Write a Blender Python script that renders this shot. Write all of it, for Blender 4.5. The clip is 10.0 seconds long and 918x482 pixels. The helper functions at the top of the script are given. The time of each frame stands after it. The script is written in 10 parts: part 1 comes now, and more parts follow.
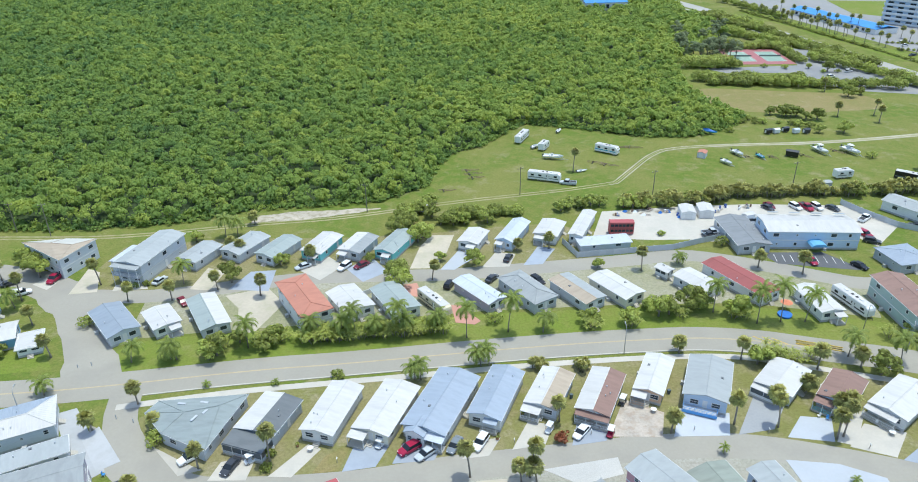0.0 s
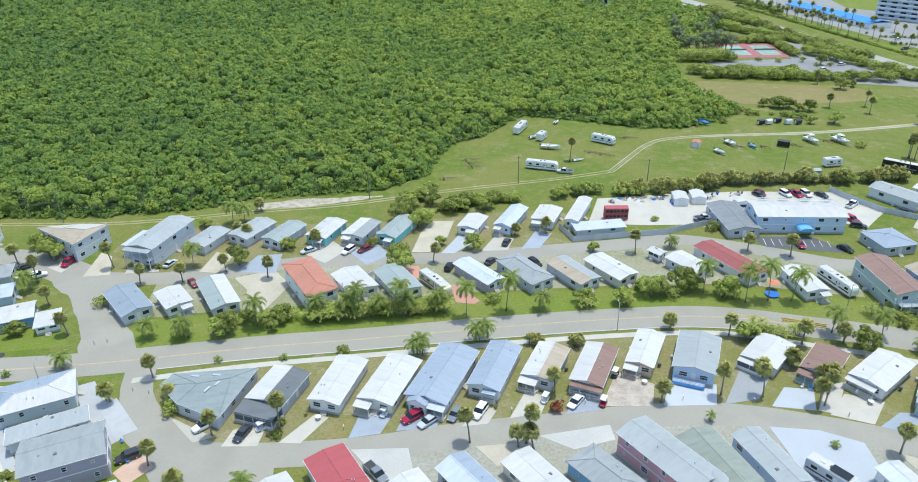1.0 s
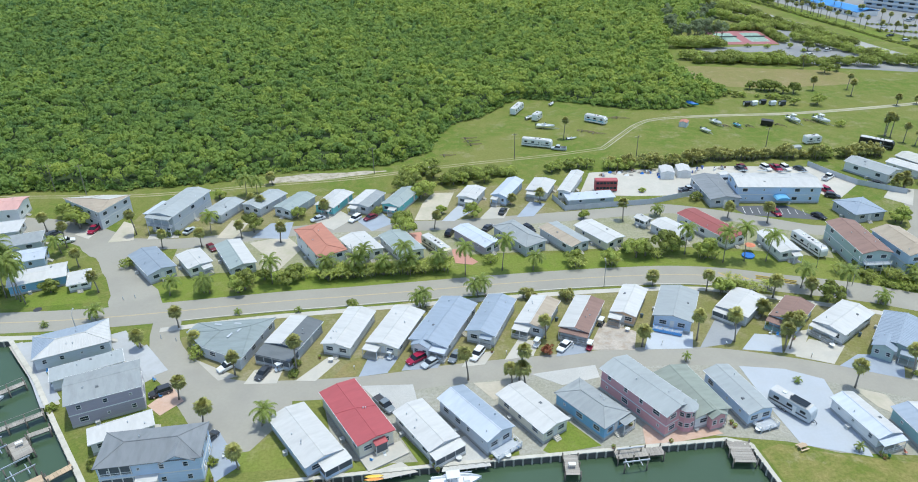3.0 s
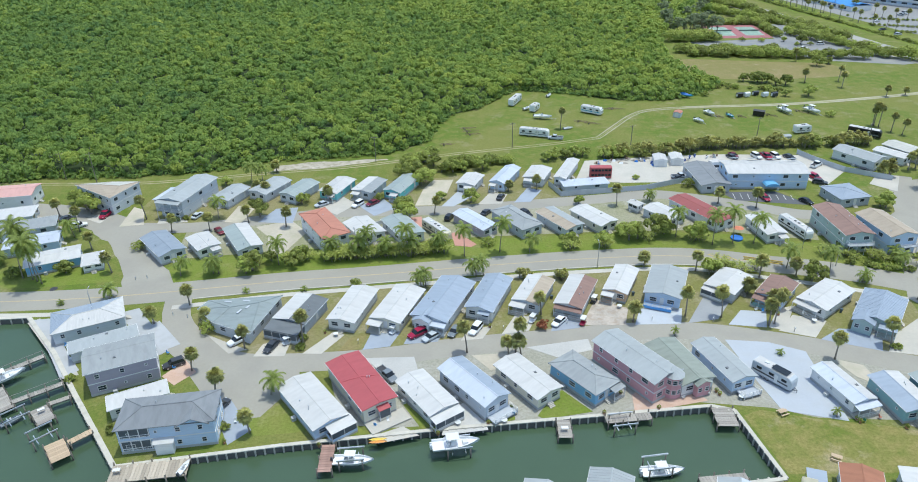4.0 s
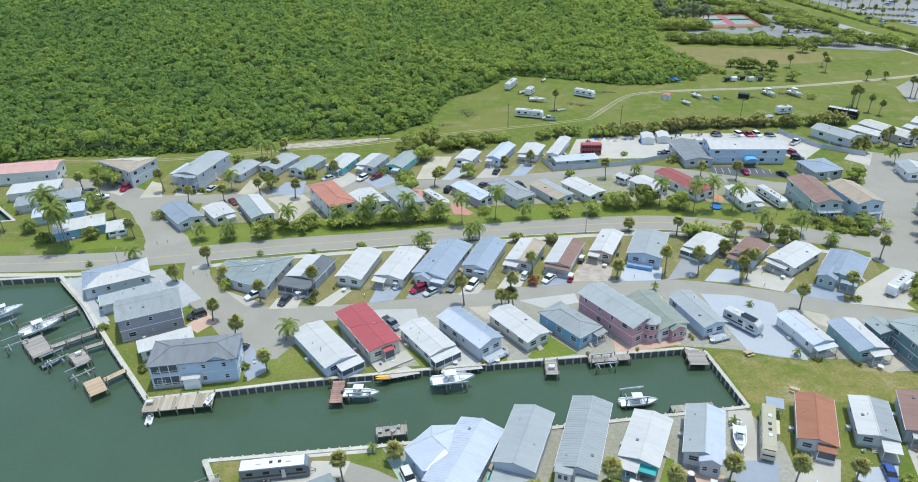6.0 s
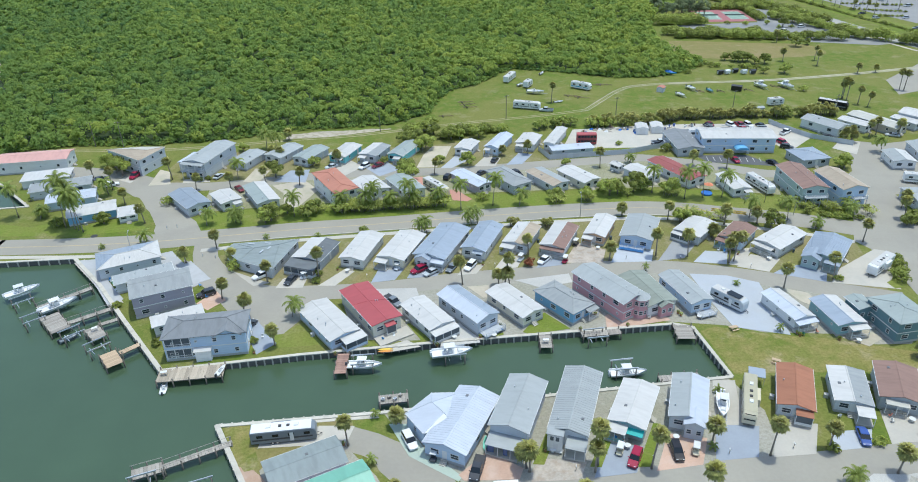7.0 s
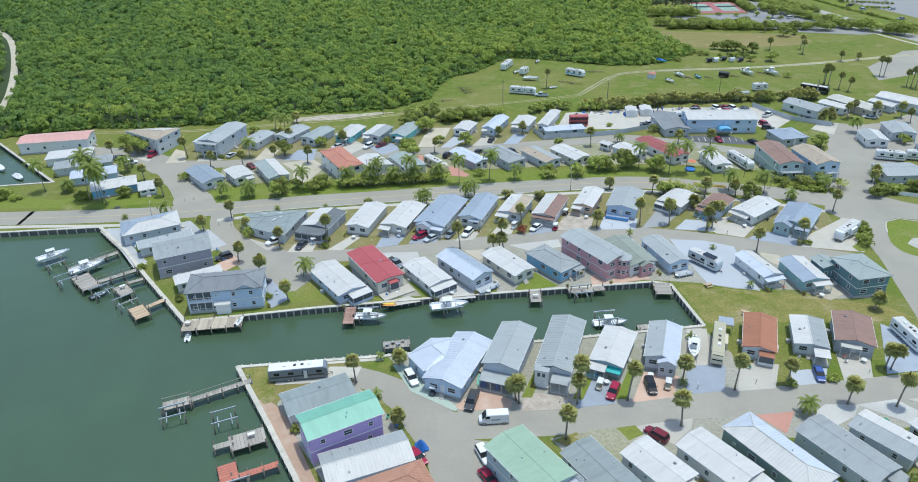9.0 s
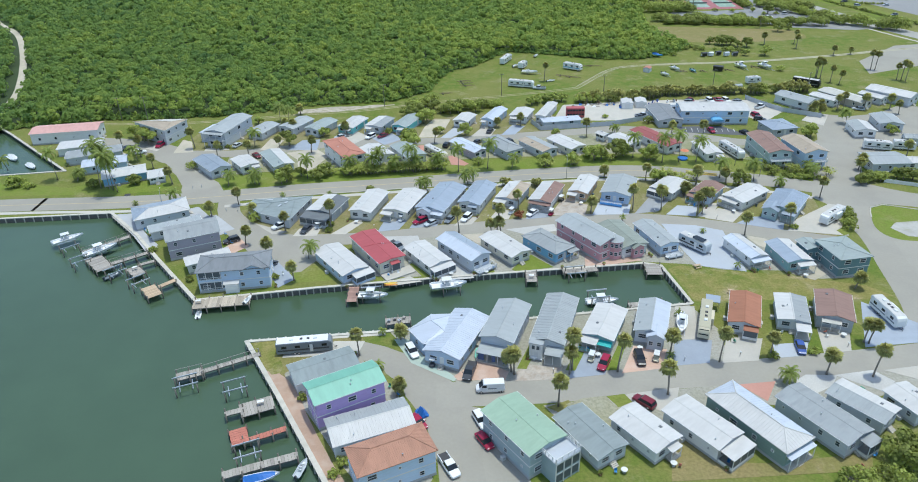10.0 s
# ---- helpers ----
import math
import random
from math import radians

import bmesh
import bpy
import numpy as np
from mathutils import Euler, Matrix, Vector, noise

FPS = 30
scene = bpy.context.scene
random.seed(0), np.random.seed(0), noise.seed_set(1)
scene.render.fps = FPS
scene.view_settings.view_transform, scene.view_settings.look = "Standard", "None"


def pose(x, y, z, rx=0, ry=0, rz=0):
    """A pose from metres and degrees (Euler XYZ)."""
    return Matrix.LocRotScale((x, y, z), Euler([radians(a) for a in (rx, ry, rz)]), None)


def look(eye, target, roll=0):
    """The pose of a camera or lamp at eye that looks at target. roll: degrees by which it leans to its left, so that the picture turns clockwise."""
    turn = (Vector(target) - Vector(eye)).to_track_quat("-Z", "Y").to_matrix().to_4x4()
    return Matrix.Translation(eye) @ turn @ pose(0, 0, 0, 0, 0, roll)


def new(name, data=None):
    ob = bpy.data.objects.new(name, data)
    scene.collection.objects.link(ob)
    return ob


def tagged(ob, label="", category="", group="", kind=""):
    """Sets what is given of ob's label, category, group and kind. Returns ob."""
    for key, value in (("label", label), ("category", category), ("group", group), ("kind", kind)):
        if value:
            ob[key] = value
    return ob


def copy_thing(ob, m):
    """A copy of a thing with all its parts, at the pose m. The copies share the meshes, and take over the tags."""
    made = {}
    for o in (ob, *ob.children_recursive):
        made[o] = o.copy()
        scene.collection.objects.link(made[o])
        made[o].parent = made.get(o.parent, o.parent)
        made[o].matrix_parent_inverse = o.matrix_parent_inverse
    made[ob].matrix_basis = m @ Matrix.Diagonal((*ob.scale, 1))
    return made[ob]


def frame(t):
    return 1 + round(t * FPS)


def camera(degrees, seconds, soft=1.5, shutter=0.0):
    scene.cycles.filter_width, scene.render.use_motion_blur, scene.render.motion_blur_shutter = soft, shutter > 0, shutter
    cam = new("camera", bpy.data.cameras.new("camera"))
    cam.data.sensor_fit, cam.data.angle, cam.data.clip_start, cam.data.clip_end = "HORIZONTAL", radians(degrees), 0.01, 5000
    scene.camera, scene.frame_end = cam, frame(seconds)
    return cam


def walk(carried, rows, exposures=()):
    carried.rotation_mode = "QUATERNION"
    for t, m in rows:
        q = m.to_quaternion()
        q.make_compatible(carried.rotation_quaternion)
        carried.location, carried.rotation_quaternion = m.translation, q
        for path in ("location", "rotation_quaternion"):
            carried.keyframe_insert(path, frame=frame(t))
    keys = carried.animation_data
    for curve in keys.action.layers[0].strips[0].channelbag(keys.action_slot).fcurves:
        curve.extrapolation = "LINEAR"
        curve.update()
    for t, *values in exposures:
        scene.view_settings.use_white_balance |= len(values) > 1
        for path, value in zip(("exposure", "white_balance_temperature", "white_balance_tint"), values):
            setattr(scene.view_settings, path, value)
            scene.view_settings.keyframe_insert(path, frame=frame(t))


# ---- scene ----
cam = camera(66.0, 10.0, soft=0.97)
# seconds, place in metres, turn in degrees
ROWS = [
    (0.0, 0.00, 0.00, 96.29, 62.51, 0.89, -0.00),
    (0.5, -0.04, -3.87, 96.31, 62.40, 0.91, -0.02),
    (1.0, -0.06, -7.82, 96.27, 62.29, 0.93, -0.04),
    (1.5, -0.07, -11.83, 96.20, 62.18, 0.95, -0.05),
    (2.0, -0.08, -15.89, 96.12, 62.06, 0.97, -0.07),
    (2.5, -0.07, -20.02, 96.04, 61.95, 0.98, -0.09),
    (4.0, 0.13, -32.51, 95.89, 61.63, 1.01, -0.13),
    (4.5, 0.24, -36.67, 95.86, 61.53, 1.02, -0.14),
    (5.0, 0.36, -40.83, 95.79, 61.44, 1.04, -0.14),
    (5.5, 0.53, -45.01, 95.71, 61.36, 1.05, -0.14),
    (7.0, 1.10, -57.58, 95.58, 61.14, 1.09, -0.12),
    (7.5, 1.32, -61.78, 95.58, 61.08, 1.10, -0.11),
    (8.0, 1.55, -65.97, 95.58, 61.03, 1.11, -0.09),
    (8.5, 1.77, -70.17, 95.55, 60.98, 1.13, -0.06),
    (9.0, 2.03, -74.37, 95.52, 60.94, 1.15, -0.03),
    (9.5, 2.29, -78.58, 95.47, 60.90, 1.17, 0.01),
    (10.0, 2.55, -82.76, 95.42, 60.86, 1.18, 0.04),
]
walk(cam, [(t, pose(x, y, z, a, b, c)) for t, x, y, z, a, b, c in ROWS], exposures=[(0.0, 0.61, 6150, 2), (3.0, 0.48, 6150, 2), (6.0, 0.41, 6150, 2), (10.0, 0.34, 6090, 2)])
# ---- end of walk ----

# ---- world, sun ----
SUN_EL, SUN_AZ = 79.5, 62.0   # degrees above the ground; degrees from +y towards +x
world = bpy.data.worlds.new("sky")
scene.world = world
world.use_nodes = True
wn = world.node_tree.nodes
sky = wn.new("ShaderNodeTexSky")
sky.sky_type, sky.sun_disc = "NISHITA", False
sky.sun_elevation, sky.sun_rotation = radians(SUN_EL), radians(SUN_AZ)
sky.air_density, sky.dust_density, sky.ozone_density = 1.0, 1.5, 1.0
wn["Background"].inputs["Strength"].default_value = 0.15
world.node_tree.links.new(sky.outputs[0], wn["Background"].inputs["Color"])
sun = new("sun", bpy.data.lights.new("sun", "SUN"))
sun.data.energy, sun.data.angle, sun.data.color = 2.0, radians(0.53), (1.0, 0.96, 0.88)
sd = Vector((math.sin(radians(SUN_AZ)) * math.cos(radians(SUN_EL)), math.cos(radians(SUN_AZ)) * math.cos(radians(SUN_EL)), math.sin(radians(SUN_EL))))
sun.matrix_world = look(sd * 200, (0, 0, 0))

# ---- materials ----
MATS = {}


def mat(name, col, rough=0.7, var=0.12, big=0.15, fine=3.0, bump=0.0, bscale=20.0, metal=0.0, stain=None, stain_amt=0.0, stretch=(1, 1, 1), rnd=0.06, spec=0.5, world_space=False, island=0.0):
    """A procedural surface: grain and blotches at two scales, a little difference from piece to piece."""
    if name in MATS:
        return MATS[name]
    m = bpy.data.materials.new(name)
    m.use_nodes = True
    nt = m.node_tree
    N, L = nt.nodes, nt.links
    b = N["Principled BSDF"]
    b.inputs["Roughness"].default_value, b.inputs["Metallic"].default_value = rough, metal
    b.inputs["Specular IOR Level"].default_value = spec
    co = N.new("ShaderNodeNewGeometry").outputs["Position"] if world_space else N.new("ShaderNodeTexCoord").outputs["Object"]
    mp = N.new("ShaderNodeMapping")
    mp.inputs["Scale"].default_value = stretch
    L.new(co, mp.inputs["Vector"])

    def noise_tex(scale, detail=3.0):
        n = N.new("ShaderNodeTexNoise")
        n.inputs["Scale"].default_value, n.inputs["Detail"].default_value = scale, detail
        L.new(mp.outputs[0], n.inputs["Vector"])
        return n.outputs["Fac"]

    def math_node(op, a, c):
        n = N.new("ShaderNodeMath")
        n.operation = op
        for i, v in enumerate((a, c)):
            if isinstance(v, float):
                n.inputs[i].default_value = v
            else:
                L.new(v, n.inputs[i])
        return n.outputs[0]
    f = math_node("ADD", math_node("MULTIPLY", math_node("SUBTRACT", noise_tex(big, 4.0), 0.5), var * 3.2), math_node("MULTIPLY", math_node("SUBTRACT", noise_tex(fine), 0.5), var * 2.0))
    if rnd:
        f = math_node("ADD", f, math_node("MULTIPLY", math_node("SUBTRACT", N.new("ShaderNodeObjectInfo").outputs["Random"], 0.5), rnd * 2))
    if island:
        f = math_node("ADD", f, math_node("MULTIPLY", math_node("SUBTRACT", N.new("ShaderNodeNewGeometry").outputs["Random Per Island"], 0.5), island * 2))
    f = math_node("ADD", f, 1.0)
    mix = N.new("ShaderNodeVectorMath")
    mix.operation = "SCALE"
    mix.inputs[0].default_value = col
    L.new(f, mix.inputs["Scale"])
    out = mix.outputs[0]
    if stain:
        mx = N.new("ShaderNodeMix")
        mx.data_type = "RGBA"
        ramp = N.new("ShaderNodeMapRange")
        ramp.inputs[1].default_value, ramp.inputs[2].default_value = 0.46, 0.68
        ramp.inputs[4].default_value = stain_amt
        L.new(noise_tex(big * 2.3, 6.0), ramp.inputs[0])
        L.new(ramp.outputs[0], mx.inputs["Factor"])
        L.new(out, mx.inputs["A"])
        mx.inputs["B"].default_value = (*stain, 1)
        out = mx.outputs["Result"]
    L.new(out, b.inputs["Base Color"])
    if bump:
        bn = N.new("ShaderNodeBump")
        bn.inputs["Strength"].default_value, bn.inputs["Distance"].default_value = bump, 0.1
        L.new(noise_tex(bscale, 4.0), bn.inputs["Height"])
        L.new(bn.outputs[0], b.inputs["Normal"])
    MATS[name] = m
    return m


def roofing(name, col, rough=0.55, shingle=False, metal=0.0):
    """Roof covers: dirt runs down the slope (local x)."""
    return mat("roof_" + name, col, rough=rough, var=0.07, big=0.25, fine=1.6, bump=0.25 if shingle else 0.05, bscale=9.0 if shingle else 3.0, stain=tuple(c * 0.62 for c in col), stain_amt=0.35 if shingle else 0.22, stretch=(0.45, 1.4, 1), rnd=0.05, metal=metal)


ROOF = {
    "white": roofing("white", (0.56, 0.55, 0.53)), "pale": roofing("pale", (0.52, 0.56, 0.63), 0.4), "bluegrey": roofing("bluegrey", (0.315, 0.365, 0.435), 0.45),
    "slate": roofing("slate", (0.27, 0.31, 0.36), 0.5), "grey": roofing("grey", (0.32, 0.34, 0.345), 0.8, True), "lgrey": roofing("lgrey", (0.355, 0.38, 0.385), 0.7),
    "dgrey": roofing("dgrey", (0.23, 0.245, 0.26), 0.85, True), "olive": roofing("olive", (0.27, 0.30, 0.26), 0.85, True), "tan": roofing("tan", (0.42, 0.35, 0.27), 0.85, True),
    "brown": roofing("brown", (0.275, 0.175, 0.145), 0.85, True), "red": roofing("red", (0.41, 0.085, 0.095), 0.6), "rust": roofing("rust", (0.30, 0.085, 0.08), 0.7),
    "orange": roofing("orange", (0.46, 0.20, 0.14), 0.75), "copper": roofing("copper", (0.36, 0.155, 0.09), 0.75, True), "terracotta": roofing("terracotta", (0.44, 0.235, 0.16), 0.8, True),
    "mint": roofing("mint", (0.19, 0.43, 0.33), 0.45), "sage": roofing("sage", (0.30, 0.42, 0.31), 0.5), "warm": roofing("warm", (0.52, 0.51, 0.46), 0.7), "pink": roofing("pink", (0.62, 0.36, 0.32), 0.75),
    "cream": roofing("cream", (0.46, 0.43, 0.31), 0.7), "teal": roofing("teal", (0.26, 0.47, 0.45), 0.5), "green": roofing("green", (0.31, 0.355, 0.345), 0.6), "charcoal": roofing("charcoal", (0.15, 0.165, 0.175), 0.8, True), "slategreen": roofing("slategreen", (0.265, 0.305, 0.305), 0.75, True),
}


def siding(name, col):
    return mat("wall_" + name, col, rough=0.75, var=0.05, big=0.3, fine=4.0, bump=0.08, bscale=6.0, stretch=(1, 1, 5), stain=tuple(c * 0.7 for c in col), stain_amt=0.2, rnd=0.04)


WALL = {
    "white": siding("white", (0.78, 0.78, 0.77)), "lgrey": siding("lgrey", (0.60, 0.63, 0.67)), "grey": siding("grey", (0.46, 0.49, 0.53)), "cream": siding("cream", (0.76, 0.72, 0.60)),
    "blue": siding("blue", (0.24, 0.47, 0.68)), "darkblue": siding("darkblue", (0.13, 0.18, 0.34)), "vividblue": siding("vividblue", (0.12, 0.34, 0.70)), "paleblue": siding("paleblue", (0.55, 0.66, 0.80)), "pink": siding("pink", (0.66, 0.36, 0.38)), "purple": siding("purple", (0.52, 0.38, 0.68)),
    "mauve": siding("mauve", (0.44, 0.40, 0.47)), "teal": siding("teal", (0.32, 0.52, 0.55)), "darkteal": siding("darkteal", (0.16, 0.27, 0.30)), "sage": siding("sage", (0.42, 0.52, 0.50)),
    "green": siding("green", (0.24, 0.33, 0.29)), "slategreen": siding("slategreen", (0.38, 0.46, 0.48)), "peach": siding("peach", (0.66, 0.45, 0.30)), "aqua": siding("aqua", (0.20, 0.58, 0.60)), "beige": siding("beige", (0.55, 0.50, 0.42)),
}
TRIM = mat("white_trim", (0.74, 0.74, 0.73), 0.5, 0.04, 0.5, 4.0)
GLASS = mat("window_glass", (0.045, 0.06, 0.075), 0.06, 0.1, 0.4, 2.0, rnd=0.3)
SKIRT = mat("skirting", (0.46, 0.46, 0.45), 0.8, 0.1, 0.4, 4.0)
DARK = mat("dark_fitting", (0.05, 0.05, 0.055), 0.6, 0.1, 1.0, 5.0)
SCREEN = mat("porch_screen", (0.09, 0.11, 0.13), 0.5, 0.1, 1.0, 6.0)
CONC = mat("concrete", (0.50, 0.47, 0.41), 0.85, 0.08, 0.12, 2.0, 0.1, 10.0, stain=(0.40, 0.39, 0.35), stain_amt=0.4, world_space=True)
PAINTED = mat("painted_concrete", (0.33, 0.37, 0.43), 0.7, 0.06, 0.15, 2.0, stain=(0.28, 0.31, 0.36), stain_amt=0.45, world_space=True, rnd=0.09)
WHITESLAB = mat("white_slab", (0.46, 0.49, 0.53), 0.75, 0.05, 0.15, 2.0, stain=(0.43, 0.44, 0.45), stain_amt=0.4, world_space=True)
PALESLAB = mat("pale_slab", (0.43, 0.44, 0.45), 0.8, 0.06, 0.15, 2.0, stain=(0.37, 0.37, 0.36), stain_amt=0.5, world_space=True)
GREYSLAB = mat("grey_slab", (0.33, 0.34, 0.35), 0.85, 0.08, 0.15, 2.0, world_space=True)
SAND = mat("pale_sand", (0.50, 0.45, 0.36), 0.95, 0.12, 0.1, 1.2, 0.3, 6.0, stain=(0.36, 0.36, 0.24), stain_amt=0.45, world_space=True)
GRAVEL = mat("gravel", (0.50, 0.49, 0.46), 0.95, 0.2, 0.1, 4.0, 0.4, 12.0, world_space=True)
COBBLE = mat("tan_stone_paving", (0.47, 0.42, 0.36), 0.85, 0.25, 0.3, 2.2, 0.3, 2.5, stain=(0.36, 0.28, 0.21), stain_amt=0.7, world_space=True)
PAVER = mat("brick_paving", (0.55, 0.375, 0.285), 0.85, 0.12, 0.2, 3.0, stain=(0.62, 0.5, 0.43), stain_amt=0.5, world_space=True)
REDSLAB = mat("red_slab", (0.52, 0.27, 0.21), 0.8, 0.08, 0.2, 2.0, world_space=True)
ASPHALT = mat("bleached_asphalt", (0.345, 0.325, 0.275), 0.9, 0.07, 0.05, 1.5, 0.15, 15.0, stain=(0.285, 0.27, 0.235), stain_amt=0.5, world_space=True, rnd=0.02)
NEWASPHALT = mat("dark_asphalt", (0.11, 0.115, 0.125), 0.9, 0.12, 0.1, 2.0, 0.2, 15.0, world_space=True)
PALEROAD = mat("pale_road", (0.38, 0.37, 0.34), 0.9, 0.06, 0.05, 1.5, world_space=True)
YELLOW = mat("yellow_paint", (0.43, 0.355, 0.23), 0.7, 0.15, 0.6, 5.0, world_space=True)
BRIGHTYELLOW = mat("bright_yellow_paint", (0.60, 0.42, 0.08), 0.7, 0.15, 0.6, 5.0, world_space=True)
WHITEPAINT = mat("white_paint", (0.75, 0.75, 0.73), 0.7, 0.12, 0.6, 5.0, world_space=True)
DECKWOOD = mat("deck_wood", (0.45, 0.39, 0.31), 0.85, 0.2, 0.8, 6.0, stretch=(1, 6, 1), rnd=0.22)
WOOD = mat("weathered_wood", (0.36, 0.33, 0.29), 0.85, 0.2, 0.8, 6.0, 0.2, 10.0, stretch=(1, 6, 1), rnd=0.18)
TANWOOD = mat("tan_wood", (0.52, 0.39, 0.26), 0.8, 0.15, 0.8, 6.0, stretch=(1, 6, 1), rnd=0.12)
REDWOOD = mat("red_deck_paint", (0.47, 0.17, 0.12), 0.75, 0.12, 0.8, 6.0, rnd=0.1)
PILE = mat("piling_wood", (0.20, 0.18, 0.15), 0.9, 0.2, 0.8, 6.0, rnd=0.2)
ALU = mat("aluminium", (0.62, 0.64, 0.66), 0.35, 0.06, 0.8, 6.0, metal=0.7)
TYRE = mat("tyre_rubber", (0.03, 0.03, 0.032), 0.85, 0.1, 2.0, 9.0)
RUSTY = mat("rusty_steel", (0.22, 0.15, 0.11), 0.8, 0.25, 1.0, 8.0)


def paint(name, col, rough=0.3):
    return mat("paint_" + name, col, rough, 0.03, 0.6, 5.0, rnd=0.03)


# ---- mesh helpers ----
def box(bm, c, s, rz=0.0, top=(1.0, 1.0)):
    """A box about c with size s; top narrows its upper face."""
    co, si = math.cos(radians(rz)), math.sin(radians(rz))
    v = []
    for k in (-1, 1):
        for i, j in ((-1, -1), (1, -1), (1, 1), (-1, 1)):
            tx, ty = top if k > 0 else (1, 1)
            x, y = i * s[0] / 2 * tx, j * s[1] / 2 * ty
            v.append(bm.verts.new((c[0] + x * co - y * si, c[1] + x * si + y * co, c[2] + k * s[2] / 2)))
    for f in ((3, 2, 1, 0), (4, 5, 6, 7), (0, 1, 5, 4), (1, 2, 6, 5), (2, 3, 7, 6), (3, 0, 4, 7)):
        bm.faces.new([v[i] for i in f])
    return v


def tube(bm, pts, radii, n=8, caps=True):
    """A round limb through pts with those radii."""
    rings = []
    for i, p in enumerate(pts):
        p = Vector(p)
        d = (Vector(pts[min(i + 1, len(pts) - 1)]) - Vector(pts[max(i - 1, 0)])).normalized()
        a = d.orthogonal().normalized()
        b = d.cross(a)
        rings.append([bm.verts.new(p + (a * math.cos(2 * math.pi * k / n) + b * math.sin(2 * math.pi * k / n)) * radii[i]) for k in range(n)])
    for r, s in zip(rings, rings[1:]):
        for k in range(n):
            bm.faces.new((r[k], r[(k + 1) % n], s[(k + 1) % n], s[k]))
    if caps:
        bm.faces.new(rings[0][::-1])
        bm.faces.new(rings[-1])


def loft(bm, sections, close=True):
    """Skin between rows of points that have the same count; ends are closed."""
    rows = [[bm.verts.new(p) for p in s] for s in sections]
    n = len(rows[0])
    for r, s in zip(rows, rows[1:]):
        for k in range(n if close else n - 1):
            q = (r[k], r[(k + 1) % n], s[(k + 1) % n], s[k])
            if len({v.co.to_tuple(5) for v in q}) > 2:
                bm.faces.new(q)
    if close:
        bm.faces.new(rows[0][::-1])
        bm.faces.new(rows[-1])
    return rows


def slab(bm, quad, t):
    """A plate of thickness t under the four corners."""
    up = [bm.verts.new(p) for p in quad]
    dn = [bm.verts.new((p[0], p[1], p[2] - t)) for p in quad]
    bm.faces.new(up)
    bm.faces.new(dn[::-1])
    for k in range(len(quad)):
        bm.faces.new((dn[k], dn[(k + 1) % len(quad)], up[(k + 1) % len(quad)], up[k]))


def data(name, bm, material, smooth=False):
    bmesh.ops.recalc_face_normals(bm, faces=bm.faces)
    me = bpy.data.meshes.new(name)
    bm.to_mesh(me)
    bm.free()
    for m in material if isinstance(material, (list, tuple)) else (material,):
        me.materials.append(m)
    if smooth:
        me.shade_smooth()
    return me


def part(name, bm, material, parent, label="", smooth=False):
    """One mesh under a thing or a part; bm may also be a mesh that is already made."""
    ob = new(name, bm if isinstance(bm, bpy.types.Mesh) else data(name, bm, material, smooth))
    ob.parent = parent
    if label:
        ob["label"] = label
    return ob


def thing(name, m, label, category, group="", kind=""):
    ob = new(name)
    ob.empty_display_size = 0.3
    ob.matrix_world = m
    return tagged(ob, label, category, group, kind)


def solid(name, bm, material, m, label, category, group="", kind="", smooth=False):
    """A thing of a single mesh."""
    ob = new(name, data(name, bm, material, smooth))
    ob.matrix_world = m
    return tagged(ob, label, category, group, kind)

# ---- ground, water, roads ----
def spline(pts, step=3.0):
    """A smooth line through points of the plan."""
    p = [Vector(q) for q in pts]
    p = [p[0] * 2 - p[1], *p, p[-1] * 2 - p[-2]]
    out = []
    for a, b, c, d in zip(p, p[1:], p[2:], p[3:]):
        n = max(1, int((c - b).length / step))
        for i in range(n):
            t = i / n
            out.append(0.5 * (2 * b + (c - a) * t + (2 * a - 5 * b + 4 * c - d) * t * t + (3 * b - a - 3 * c + d) * t ** 3))
    return out + [p[-2]]


def ribbon(name, pts, width, z, material, label, category, step=3.0, thick=0.0, shift=0.0, kind="structure", pieces=None):
    """A strip of ground cover along a line; shift moves it to its left. width may be one number or one for each point."""
    line = spline([(*p, 0) for p in pts], step)
    ws = spline([(w, 0, 0) for w in width], step) if isinstance(width, (list, tuple)) else None
    rows = []
    for i, p in enumerate(line):
        d = (line[min(i + 1, len(line) - 1)] - line[max(i - 1, 0)]).normalized()
        n = Vector((-d.y, d.x, 0))
        w = ws[min(int(i / len(line) * len(ws)), len(ws) - 1)].x if ws else width
        rows.append((p + n * (shift + w / 2), p + n * (shift - w / 2)))
    bm = bmesh.new()
    if thick:
        loft(bm, [[(l.x, l.y, z), (r.x, r.y, z), (r.x, r.y, z - thick), (l.x, l.y, z - thick)] for l, r in rows])
    else:
        vs = [(bm.verts.new((l.x, l.y, z)), bm.verts.new((r.x, r.y, z))) for l, r in rows]
        for a, b in zip(vs, vs[1:]):
            bm.faces.new((a[0], a[1], b[1], b[0]))
    return solid(name, bm, material, Matrix(), label, category, kind=kind)


